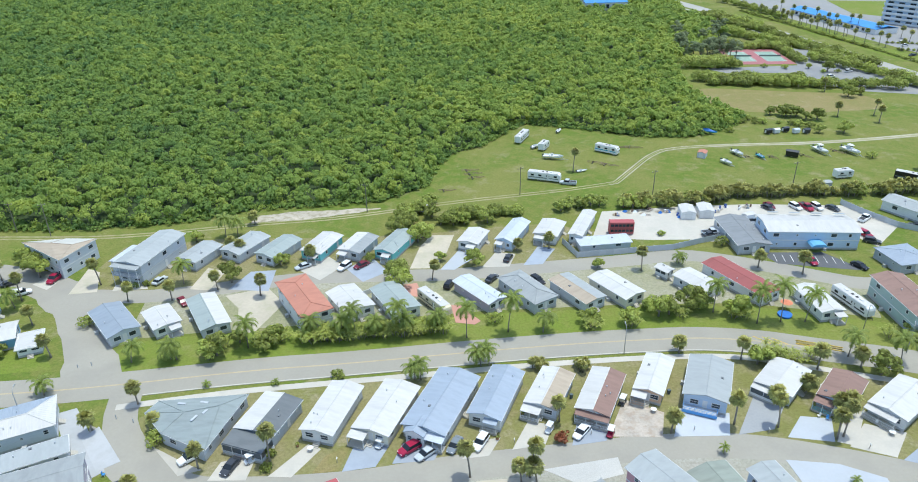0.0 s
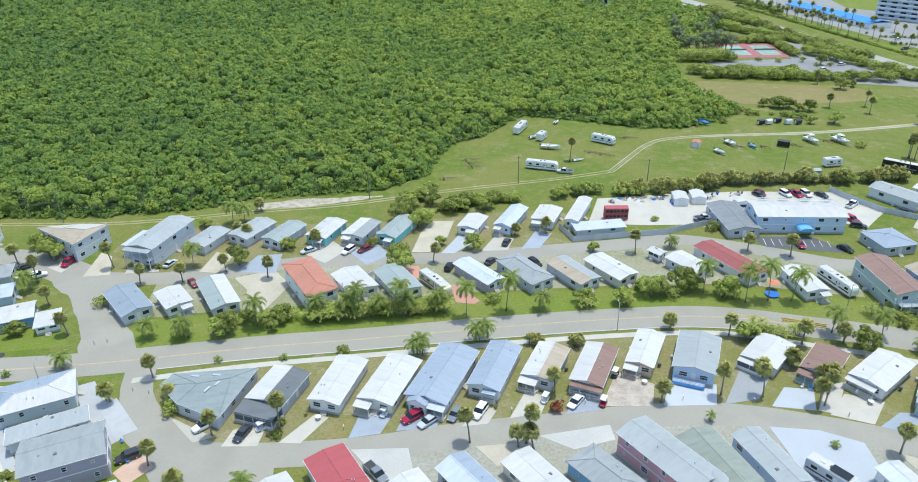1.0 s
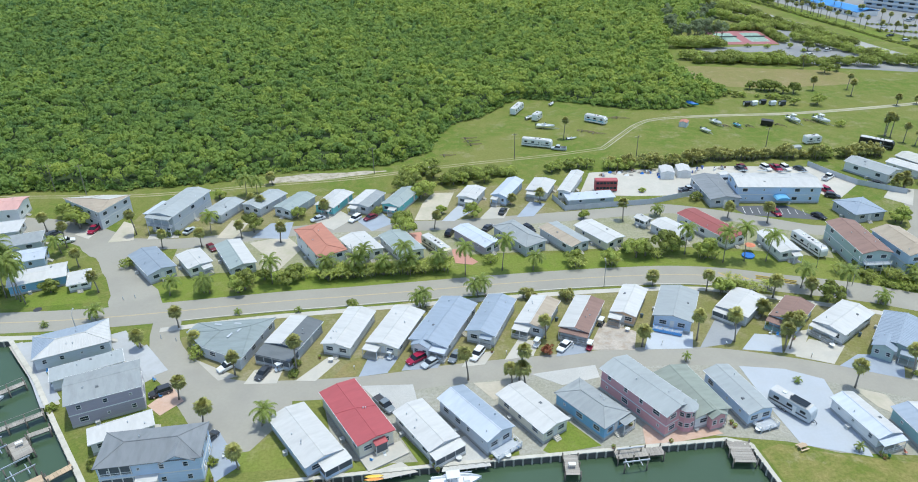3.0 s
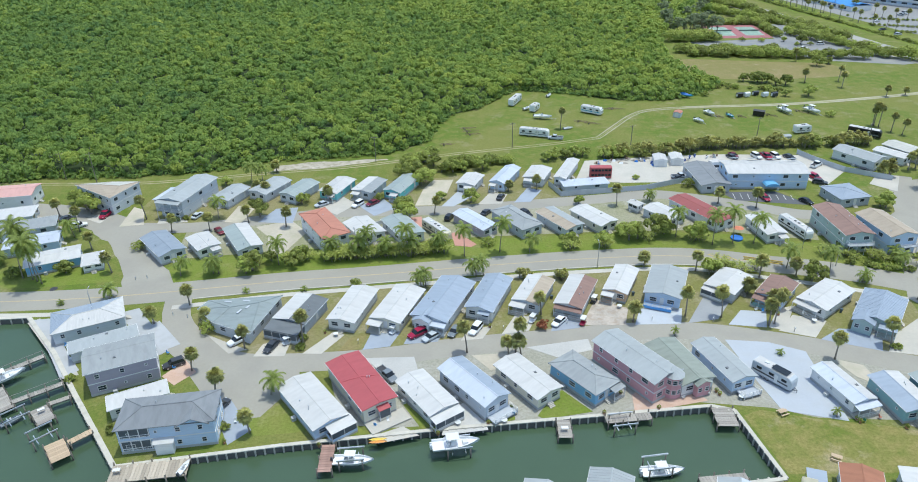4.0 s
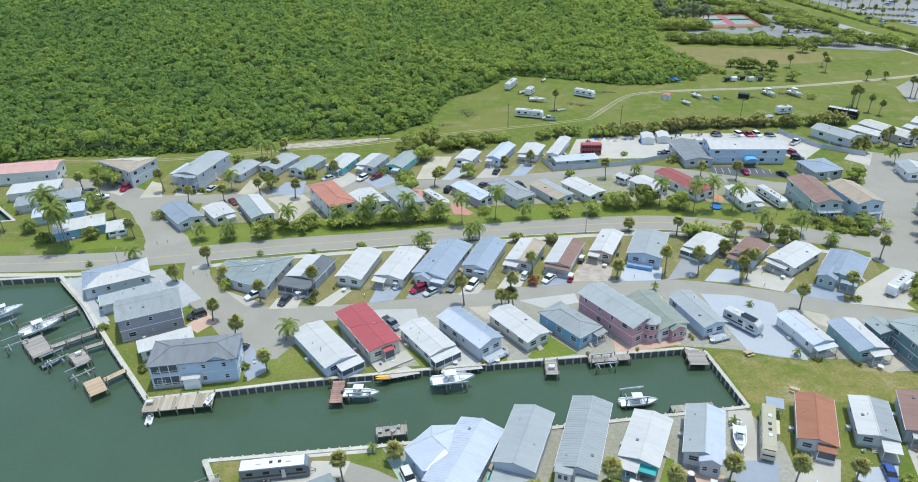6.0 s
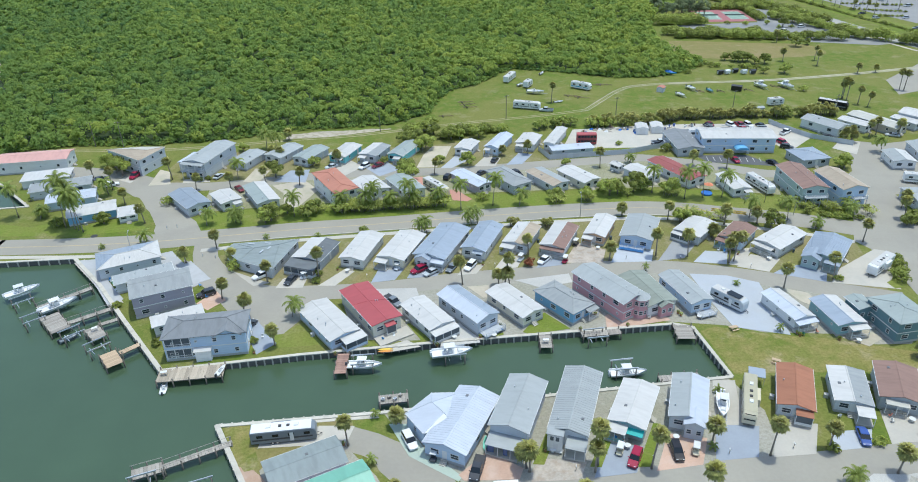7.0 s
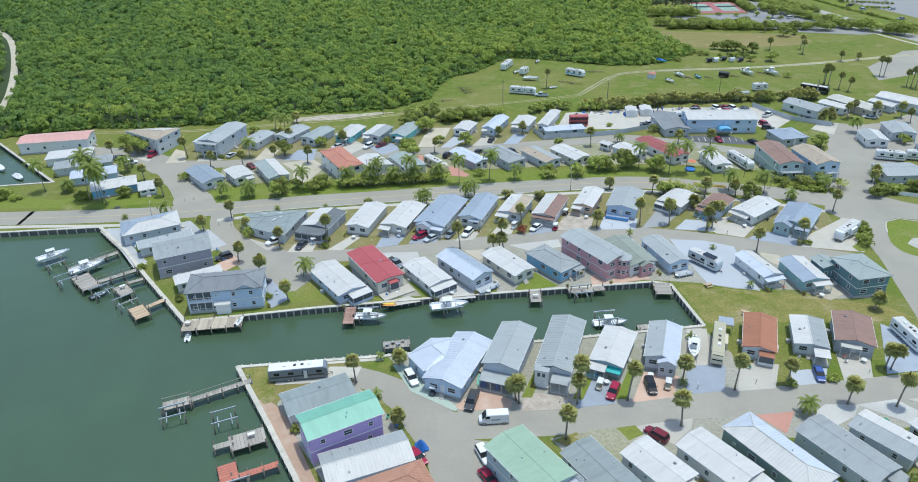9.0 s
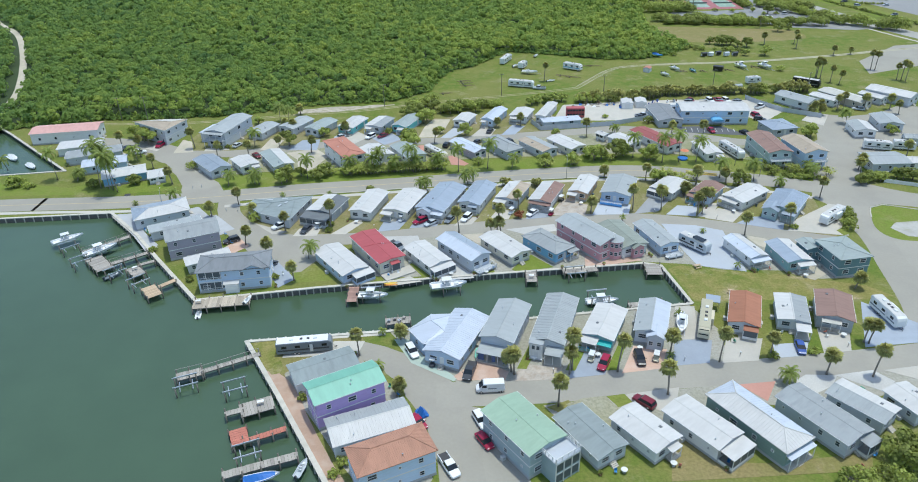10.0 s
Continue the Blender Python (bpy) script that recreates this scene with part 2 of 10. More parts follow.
def sheet(name, pts, z, material, label, category, thick=0.0, smooth_line=False, kind="structure"):
    """A flat patch of ground with that outline."""
    if smooth_line:
        pts = [(v.x, v.y) for v in spline([(*p, 0) for p in [*pts, pts[0]]], 1.5)[:-1]]
    bm = bmesh.new()
    top = [bm.verts.new((*p, z)) for p in pts]
    rim = [bm.edges.new((top[k], top[(k + 1) % len(pts)])) for k in range(len(pts))]
    bmesh.ops.triangle_fill(bm, use_beauty=True, use_dissolve=False, edges=rim, normal=(0, 0, 1))
    if thick:
        low = [bm.verts.new((*p, z - thick)) for p in pts]
        for k in range(len(pts)):
            bm.faces.new((low[k], low[(k + 1) % len(pts)], top[(k + 1) % len(pts)], top[k]))
    return solid(name, bm, material, Matrix(), label, category, kind=kind)


BAY = [(-420, 103), (-138, 107), (-105.5, 109.5), (-92, 95), (-81, 81.3), (-64, 60.8), (-35, 65.5), (-1, 69.6), (48.5, 74.6), (52.5, 73.2), (55.5, 56), (-16, 47), (-47, 44), (-36, 26), (-23, 4), (20, -70), (30, -160), (-420, -160)]
CREEK = [(-420, 176), (-196, 199), (-176, 181), (-136, 143), (-157, 140), (-420, 134)]
EDGE = 3500
def land():
    """One sheet to the horizon with the bay and the creek cut out, falling to the bed at their edges."""
    bm = bmesh.new()
    edges = []
    for ring in ([(-EDGE, -EDGE), (EDGE, -EDGE), (EDGE, EDGE), (-EDGE, EDGE)], BAY, CREEK):
        vs = [bm.verts.new((*p, 0)) for p in ring]
        edges += [bm.edges.new((vs[i], vs[(i + 1) % len(vs)])) for i in range(len(vs))]
    bmesh.ops.triangle_fill(bm, use_beauty=True, use_dissolve=False, edges=edges, normal=(0, 0, 1))
    bm.normal_update()
    for f in bm.faces:
        if f.normal.z < 0:
            f.normal_flip()
    me = bpy.data.meshes.new("ground")
    bm.to_mesh(me)
    bm.free()
    return me


def grass(name, green, dry, bare, dryness, shift=0.0):
    """Turf: green, dry and bare patches at three scales, with a fine speckle."""
    m = bpy.data.materials.new(name)
    m.use_nodes = True
    N, L = m.node_tree.nodes, m.node_tree.links
    b = N["Principled BSDF"]
    b.inputs["Roughness"].default_value, b.inputs["Specular IOR Level"].default_value = 0.95, 0.15
    pos = N.new("ShaderNodeNewGeometry").outputs["Position"]

    def tex(scale, detail, rough=0.55):
        n = N.new("ShaderNodeTexNoise")
        n.inputs["Scale"].default_value, n.inputs["Detail"].default_value, n.inputs["Roughness"].default_value = scale, detail, rough
        L.new(pos, n.inputs["Vector"])
        return n.outputs["Fac"]

    def blend(fac, lo, hi, amount, a, c):
        r = N.new("ShaderNodeMapRange")
        r.inputs[1].default_value, r.inputs[2].default_value, r.inputs[4].default_value = lo, hi, amount
        L.new(fac, r.inputs[0])
        x = N.new("ShaderNodeMix")
        x.data_type = "RGBA"
        L.new(r.outputs[0], x.inputs["Factor"])
        for v, k in ((a, "A"), (c, "B")):
            if isinstance(v, tuple):
                x.inputs[k].default_value = (*v, 1)
            else:
                L.new(v, x.inputs[k])
        return x.outputs["Result"]
    c = blend(tex(0.035, 6.0), 0.42 - shift, 0.64 - shift, dryness, green, dry)
    c = blend(tex(0.28, 8.0, 0.65), 0.48 - shift, 0.70 - shift, dryness, c, dry)
    c = blend(tex(0.11, 9.0, 0.7), 0.56 - shift * 0.5, 0.70 - shift * 0.5, dryness * 0.9, c, bare)
    c = blend(tex(1.6, 9.0, 0.75), 0.42, 0.62, 0.5, c, tuple(k * 0.55 for k in green))
    L.new(c, b.inputs["Base Color"])
    bn = N.new("ShaderNodeBump")
    bn.inputs["Strength"].default_value, bn.inputs["Distance"].default_value = 0.6, 0.12
    L.new(tex(3.0, 6.0), bn.inputs["Height"])
    L.new(bn.outputs[0], b.inputs["Normal"])
    return m


GRASS = grass("field_grass", (0.138, 0.195, 0.033), (0.235, 0.23, 0.072), (0.34, 0.295, 0.17), 0.88, 0.03)
LAWN = grass("watered_lawn", (0.185, 0.245, 0.042), (0.25, 0.25, 0.075), (0.33, 0.29, 0.15), 0.65)
DRYGRASS = grass("dry_grass", (0.25, 0.23, 0.085), (0.31, 0.25, 0.12), (0.40, 0.33, 0.22), 0.95)
MUD = mat("forest_floor", (0.04, 0.065, 0.02), 0.95, 0.2, 0.1, 0.7, world_space=True)
me = land()
me.materials.append(GRASS)
tagged(new("ground", me), "green and yellowing grass ground with worn patches", "ground", kind="structure")

bm = bmesh.new()
WATER = mat("bay_water", (0.064, 0.105, 0.060), 0.18, 0.10, 0.02, 0.12, 0.12, 1.2, world_space=True, rnd=0.0)
vs = [bm.verts.new(p) for p in ((-450, -190, -1.3), (90, -190, -1.3), (90, 215, -1.3), (-450, 215, -1.3))]
bm.faces.new(vs)
solid("water", bm, WATER, Matrix(), "calm murky green canal and bay water", "water", kind="structure")

# main road with its pavement, park lanes, tracks
MAIN = [(-300, 110.5), (-148, 116.2), (-130, 116.7), (-107, 117.2), (-83, 119.2), (-47, 124.6), (-30, 126.4), (-13, 128.5), (0.6, 130.3), (13.3, 131.8), (28, 133.3), (42, 134.3), (55, 134.7), (68, 133.1), (80, 129.8), (98, 125), (112, 119), (124, 113), (136, 109.2), (160, 103)]
road = ribbon("road", MAIN, 9.0, 0.03, ASPHALT, "sun-bleached grey asphalt two-lane park road", "road")
ribbon("road_marking", MAIN[:15], 0.42, 0.036, YELLOW, "worn yellow double centre line on the road", "road marking")
ribbon("kerb", [(-68, 116.8), (-49.6, 119.7), (-30, 122.0), (-13.5, 124.0), (0.6, 125.8), (13.6, 127.3), (26.8, 128.6), (40.2, 129.6), (53.5, 130.0), (66, 128.5), (77, 125.3)], 0.35, 0.14, CONC, "pale concrete kerb beside the road", "kerb", thick=0.16)
ribbon("pavement", [(-300, 104.8), (-148, 110.5), (-107, 110.6), (-93, 111.2)], 1.7, 0.05, CONC, "pale concrete pavement beside the grass verge", "pavement", thick=0.06)
ribbon("pavement", [(-72, 113.0), (-49, 117.4), (-30, 119.9), (-13.5, 121.9), (2, 123.8), (13.6, 125.2), (36, 127.2), (55, 127.8), (66, 126.2), (80, 121.8), (95, 117), (108, 111.5)], 1.8, 0.05, CONC, "pale concrete pavement along the road", "pavement", thick=0.06)
INNER = [(-72, 119), (-69, 108), (-62, 99), (-51, 91.5), (-39, 90.5), (-20, 91.8), (-2, 95.2), (15, 97.5), (36, 100), (52, 100), (66, 97), (82, 91.8), (93, 87.6), (106, 83)]
ribbon("road", INNER, 6.6, 0.025, ASPHALT, "narrow pale asphalt lane between rows of homes", "road")
sheet("road", [(-66, 103), (-54, 94), (-42, 93), (-35.5, 88.5), (-35, 84), (-37.8, 78.5), (-40.5, 73.5), (-45.5, 72.5), (-52, 77.5), (-56, 83), (-63, 92), (-72, 100), (-75, 108)], 0.02, ASPHALT, "wide asphalt turning area at the lane's bend", "road")
PARK = [(-100, 157), (-83, 156.3), (-68, 159), (-55, 162.2), (-36, 165), (-5, 165.5), (20, 168.5), (45, 172), (61, 174.5), (74, 171), (88, 165), (102, 158.5), (108, 158)]
ribbon("road", PARK, 6.4, 0.025, ASPHALT, "pale asphalt lane between rows of homes", "road")
ribbon("road", [(-80, 120), (-86, 131), (-93, 143), (-99, 152), (-108, 160), (-124, 168), (-140, 172)], [12, 10, 11, 13, 11, 9, 8], 0.027, ASPHALT, "wide asphalt side lane at the junction", "road")
ribbon("road", [(-23, 41), (-14, 37), (-6, 28), (-0.5, 17), (1, 5), (3, -12)], [6, 8, 10, 10, 8, 8], 0.02, ASPHALT, "pale asphalt turning area among the homes", "road")
SOUTH = [(-4, 25.5), (12, 26), (25, 27), (39, 29.4), (64, 31.5), (86, 34), (100, 36), (118, 39)]
ribbon("road", SOUTH, 7.4, 0.025, ASPHALT, "pale asphalt lane with a worn centre", "road")
ribbon("road", [(146, 186), (138, 166), (128, 140), (119, 116), (115, 100), (114, 85), (111, 70), (108, 55), (104, 40), (104, 20)], [8, 9, 15, 13, 12, 8, 8, 8, 8, 8], 0.02, ASPHALT, "wide asphalt lane curving past the homes", "road")
sheet("parking_lot", [(83, 175.5), (101, 175), (108, 164.5), (86, 169)], 0.03, NEWASPHALT, "dark asphalt parking lot with white bays", "parking lot")
for k in range(9):
    bm = bmesh.new()
    box(bm, (86.5 + 2.2 * k, 172.2 - 0.25 * k, 0.036), (0.12, 4.2 - 0.1 * k, 0.01), -8)
    solid("road_marking", bm, WHITEPAINT, Matrix(), "white painted parking bay line", "road marking", "parking bay lines", "structure")
sheet("yard", [(38, 186), (44, 204), (70, 207), (93, 208), (122, 206), (130, 190), (118, 178), (112, 190), (90, 191), (78, 181), (66, 184), (55, 184)], 0.02, mat("shell_yard", (0.52, 0.49, 0.43), 0.95, 0.1, 0.08, 1.2, 0.2, 6.0, stain=(0.45, 0.44, 0.38), stain_amt=0.5, world_space=True), "pale crushed-shell storage yard", "yard")
sheet("sand_lot", [(-15, 169), (-13, 181), (-10, 189), (-3, 189), (-5, 178), (-8, 169)], 0.02, SAND, "empty pale sand lot", "ground")
sheet("sand_lot", [(-57, 150), (-62, 156), (-52, 160), (-46, 152), (-50, 140), (-54, 138)], 0.02, SAND, "empty pale sand lot", "ground")
for off in (-0.85, 0.85):
    ribbon("track", [(-10, 211), (6, 215), (32, 221), (50, 226.4)], 0.6, 0.02, mat("faint_rut", (0.32, 0.29, 0.16), 0.95, 0.25, 0.1, 1.0, stain=(0.2, 0.215, 0.06), stain_amt=0.9, world_space=True), "faint wheel rut through the grass", "track", shift=off)
SANDTRACK = mat("sand_track", (0.42, 0.39, 0.29), 0.95, 0.2, 0.1, 1.0, stain=(0.27, 0.27, 0.12), stain_amt=0.7, world_space=True)
FIELDTRACK = [(50, 226.4), (53, 227.5), (61, 239), (72, 254), (82, 260.5), (105, 263.5), (141, 265), (183, 272), (230, 283), (320, 300)]
for off in (-0.95, 0.95):
    ribbon("track", FIELDTRACK, [0.5, 0.55, 0.8, 1.1, 1.2, 1.2, 1.2, 1.2, 1.3, 1.3], 0.024, SANDTRACK, "sandy wheel track through the grass field", "track", shift=off)
ribbon("track", FIELDTRACK, [0.3, 0.4, 1.0, 2.0, 2.0, 2.0, 2.0, 2.0, 2.0, 2.0], 0.018, mat("track_crown", (0.33, 0.31, 0.17), 0.95, 0.2, 0.12, 1.2, stain=(0.22, 0.235, 0.06), stain_amt=0.8, world_space=True), "grassy crown between the wheel tracks", "track")
for off in (-0.8, 0.8):
    ribbon("track", [(-200, 192), (-142, 191), (-106, 191), (-66, 198), (-40, 202), (-12, 210)], 0.75, 0.02, MATS["faint_rut"], "faint wheel rut along the forest edge", "track", shift=off)
ribbon("sand_bank", [(-67, 201.5), (-56, 203.6), (-44, 205.2), (-34, 207.4), (-27, 208.6)], [5.0, 6.6, 5.0, 3.6, 1.0], 0.05, mat("pale_bank", (0.46, 0.41, 0.33), 0.95, 0.2, 0.25, 1.5, 0.4, 4.0, stain=(0.24, 0.22, 0.13), stain_amt=0.8, world_space=True), "bare pale sand bank at the forest edge", "sand bank")
for pts, lab in (([(-92, 126), (-103, 141), (-112, 136), (-128, 129), (-150, 134), (-165, 128), (-170, 124), (-112, 123.2)], "bright green mown lawn at the junction"), ([(-78, 125), (-81, 131), (-78, 136), (-60, 139), (-30, 142), (5, 146), (40, 148), (70, 148), (100, 140), (112, 132), (118, 122), (104, 127), (93, 130), (81.8, 133.6), (69.5, 136.8), (56, 138.6), (42, 138.2), (28, 137), (13, 135.4), (0.7, 134), (-13, 132.4), (-32.6, 130), (-58, 127.5), (-77, 124.6)], "green lawn strip between road and homes"),
                 ([(-62, 62.6), (-60, 66), (-48, 67.5), (-28, 69.5), (-26, 76), (-35, 79), (-41, 74), (-49, 72), (-52, 66), (-61, 64)], "green lawn beside the sea wall")):
    sheet("lawn", pts, 0.012, LAWN, lab, "lawn")
VACANT = grass("vacant_lot", (0.165, 0.20, 0.04), (0.31, 0.265, 0.10), (0.42, 0.35, 0.22), 1.0, 0.05)
for q in ([(14.0, 72.6), (16.8, 77.0), (19.7, 80.2), (25.0, 73.6), (15.5, 71.6)], [(-13.3, 77.8), (-11.8, 76.8), (-6.6, 70.2), (-8.5, 69.4)], [(4.0, 71.0), (9.6, 72.6), (9.6, 71.6), (4.3, 70.4)], [(-27.5, 70.5), (-24.2, 73.6), (-18.4, 68.4), (-26.4, 67.4)]):
    sheet("lawn", q, 0.05, LAWN, "small green lawn between homes by the canal", "lawn")
sheet("dry_lawn", [(56.5, 57), (55.6, 63), (54, 72), (58, 73.5), (66, 71), (80, 68.5), (90, 65.5), (100, 62.5), (104, 58), (98, 56.5), (80, 57), (66, 57)], 0.012, VACANT, "patchy yellowing vacant grass lot", "lawn")
sheet("dry_lawn", [(112, 322), (128, 306), (160, 304), (190, 310), (188, 330), (157, 337), (118, 344)], 0.02, DRYGRASS, "brownish dry grass clearing", "lawn", smooth_line=True)
sheet("road", [(135, 170), (147, 182), (166, 186), (180, 196), (200, 186), (176, 160), (152, 150), (140, 142), (132, 140), (128, 150)], 0.022, ASPHALT, "wide pale concrete lane at the park's far end", "road")
sheet("road", [(190, 240), (240, 260), (300, 262), (300, 300), (228, 290), (196, 262)], 0.022, ASPHALT, "pale lane beyond the grass field", "road")
GRAVELPAD = mat("gravel_pad", (0.40, 0.39, 0.36), 0.95, 0.15, 0.2, 1.5, 0.2, 6.0, stain=(0.30, 0.29, 0.2), stain_amt=0.5, world_space=True)
sheet("lawn", [(121.9, 104.2), (126.2, 105.9), (132.8, 103.2), (150, 97), (152, 88), (135, 84), (123, 84), (118.2, 86.5), (117.0, 91), (118.4, 96.5)], 0.03, LAWN, "green kerbed lawn island by the lane", "lawn", smooth_line=True)
ribbon("kerb", [(119.0, 98), (121.9, 104.2), (126.2, 105.9), (132.8, 103.2), (150, 97)], 0.35, 0.15, CONC, "pale concrete kerb round the lawn island", "kerb", thick=0.14)
sheet("road", [(118, 133), (124.2, 130.6), (127.5, 125.9), (130.1, 120.1), (133.8, 117.0), (138.6, 113.9), (150, 109), (165, 104), (165, 96), (150, 98.4), (133.9, 104.6), (126.2, 106.6), (121.6, 104.4), (114, 100), (108, 112)], 0.022, ASPHALT, "wide asphalt mouth where two lanes meet", "road")
sheet("driveway", [(121.0, 91.6), (124.0, 94.6), (132, 95.5), (148, 93), (148, 85.5), (132, 84.6), (123.3, 86.7)], 0.055, GRAVELPAD, "bare gravel parking pad on the lawn island", "driveway", 0.03)
sheet("lawn", [(105.6, 90.6), (106.2, 87.8), (108.8, 88.4), (111.2, 91.6), (113.6, 97.5), (115.4, 103.4), (113.8, 104.6), (111.8, 101), (109.6, 95.2), (107.6, 92)], 0.066, LAWN, "narrow green planting bed beside the camper pad", "lawn", smooth_line=True)
# worn ground of the lots between the homes
LOT = grass("worn_lot", (0.225, 0.225, 0.075), (0.31, 0.27, 0.15), (0.43, 0.38, 0.29), 0.95)
PALELOT = grass("sandy_lot", (0.31, 0.31, 0.18), (0.40, 0.38, 0.29), (0.47, 0.45, 0.40), 0.95)
GRAVELLOT = grass("gravel_lot", (0.37, 0.36, 0.29), (0.43, 0.41, 0.36), (0.48, 0.46, 0.42), 0.9)
sheet("lot", [(-80, 137), (-60, 140), (-30, 143), (5, 147.4), (40, 149.4), (70, 149.4), (100, 142), (104, 157), (88, 163.5), (74, 169.5), (61, 172.5), (45, 170), (20, 166.5), (-5, 163.5), (-36, 163), (-55, 160), (-68, 157), (-82, 154)], 0.008, PALELOT, "sandy, thinly grassed lots between homes", "ground")
sheet("lot", [(-104, 160), (-83, 158.5), (-68, 161), (-55, 164), (-36, 167), (-5, 167.5), (20, 170.5), (38, 174), (40, 190), (26, 196), (4, 193), (-12, 190), (-40, 188), (-70, 189), (-100, 184)], 0.008, LOT, "worn grass and sand lots before the homes", "ground")
sheet("lot", [(-66, 110), (-47, 117), (2, 124.4), (36, 126.6), (61, 127.2), (80, 122.5), (95, 117), (108, 111), (104, 85.5), (93, 90), (82, 94), (66, 99.5), (52, 102), (36, 102), (15, 99.5), (-2, 97.2), (-20, 93.8), (-39, 93), (-51, 94), (-62, 101)], 0.008, LOT, "dry grass lots between the homes", "ground")
sheet("lot", [(-30, 90), (-20, 89.5), (-2, 93), (15, 95.3), (36, 97.8), (52, 97.8), (66, 94.8), (80, 90), (98, 82), (104, 72), (98, 66), (90, 66), (84, 70), (68, 71), (60, 74), (46, 76), (30, 73.5), (5, 71), (-14, 70), (-24, 71)], 0.008, GRAVELLOT, "pale gravel and worn grass lots by the canal", "ground")
sheet("lot", [(-15, 46.6), (0, 48.6), (20, 51.2), (40, 53.7), (54.8, 55.4), (58.5, 46), (57.5, 33.6), (40, 31.4), (25, 30.2), (12, 29.4), (0, 29.3), (-8, 36)], 0.008, GRAVELLOT, "pale concrete and gravel lots by the canal", "ground")
for q in ([(12.6, 33.2), (14.6, 33.0), (20.4, 47.5), (18.6, 47.8)], [(31.0, 32.2), (33.4, 32.2), (37.6, 42.6), (36.4, 43.2)], [(22.6, 32.4), (24.6, 32.2), (27.6, 38.6), (26.0, 39.4)]):
    sheet("lawn", q, 0.062, LAWN, "narrow green grass strip between homes", "lawn")
sheet("lot", [(17, 22), (25, 23.3), (39, 25.7), (64, 27.9), (86, 30.4), (100, 32.3), (100, 26), (86, 24), (70, 20), (55, 22), (40, 17), (28, 17), (20, 17)], 0.008, GRAVELLOT, "pale gravel frontage between lane and homes", "ground")
sheet("slab", [(-104, 108.5), (-96.5, 109.5), (-92, 99), (-88, 94), (-83.5, 89), (-86, 85.8), (-91.5, 93)], 0.07, PALESLAB, "pale concrete slab between homes and sea wall", "slab")
sheet("slab", [(-84, 111), (-80, 113), (-71, 102), (-66.5, 95.5), (-69, 92.8), (-76, 100), (-80, 106)], 0.045, PALESLAB, "pale concrete slab before the homes", "slab")
sheet("road", [(2.5, 22), (7.5, 21), (12, 8), (14, -3), (10, -6), (2, -6), (1.5, 10)], 0.012, ASPHALT, "pale asphalt parking strip beside a house", "road")
sheet("road", [(112, 90), (152, 94), (156, 64), (136, 58), (112, 60)], 0.012, ASPHALT, "wide pale asphalt lane round the lawn island", "road")

# ---- homes ----
def window_mesh(w, h):
    bm = bmesh.new()
    t = 0.09
    for x, z, sx, sz in ((0, h / 2 - t / 2, w, t), (0, -h / 2 + t / 2, w, t), (-w / 2 + t / 2, 0, t, h - 2 * t), (w / 2 - t / 2, 0, t, h - 2 * t), (0, 0, w - 2 * t, 0.05)):
        box(bm, (x, -0.03, z), (sx, 0.08, sz))
    f = data("window_frame", bm, TRIM)
    bm = bmesh.new()
    box(bm, (0, 0.005, 0), (w - 2 * t, 0.03, h - 2 * t))
    return f, data("pane", bm, GLASS)


WIN = {k: window_mesh(*k) for k in ((0.95, 1.1), (1.7, 1.2), (0.6, 0.6), (2.4, 1.3))}


def far_window(w, h):
    """A window in one mesh with a proud frame, for homes far from the camera."""
    bm = bmesh.new()
    out = [bm.verts.new((x, -0.06, z)) for x, z in ((-w / 2, -h / 2), (w / 2, -h / 2), (w / 2, h / 2), (-w / 2, h / 2))]
    back = [bm.verts.new((v.co.x, 0.04, v.co.z)) for v in out]
    inn = [bm.verts.new((v.co.x * (1 - 0.2 / w), -0.06, v.co.z * (1 - 0.2 / h))) for v in out]
    deep = [bm.verts.new((v.co.x, -0.01, v.co.z)) for v in inn]
    for k in range(4):
        j = (k + 1) % 4
        for q in ((back[k], back[j], out[j], out[k]), (out[k], out[j], inn[j], inn[k]), (inn[k], inn[j], deep[j], deep[k])):
            bm.faces.new(q)
    bm.faces.new(deep).material_index = 1
    return data("window", bm, (TRIM, GLASS))


FARWIN = {k: far_window(*k) for k in WIN}
bm = bmesh.new()
box(bm, (0, -0.03, 1.0), (0.95, 0.07, 2.0))
box(bm, (0, -0.075, 1.45), (0.5, 0.02, 0.7))
DOOR = data("door", bm, TRIM)
bm = bmesh.new()
for i in range(4):
    box(bm, (0, -0.3 - 0.28 * i, (0.7 - 0.18 * i) / 2), (1.3, 0.28, 0.7 - 0.18 * i))
STEPS = data("steps", bm, CONC)
bm = bmesh.new()
tube(bm, [(0, 0, -0.1), (0, 0, 0.3)], [0.09, 0.09], 6)
tube(bm, [(0, 0, 0.3), (0, 0, 0.38)], [0.16, 0.12], 6)
VENT = data("roof_vent", bm, ALU)
bm = bmesh.new()
box(bm, (0, 0, 0.05), (0.6, 0.6, 0.2), top=(0.8, 0.8))
HATCH = data("skylight", bm, mat("skylight_dome", (0.16, 0.17, 0.18), 0.3, 0.1, 1.0, 4.0))
bm = bmesh.new()
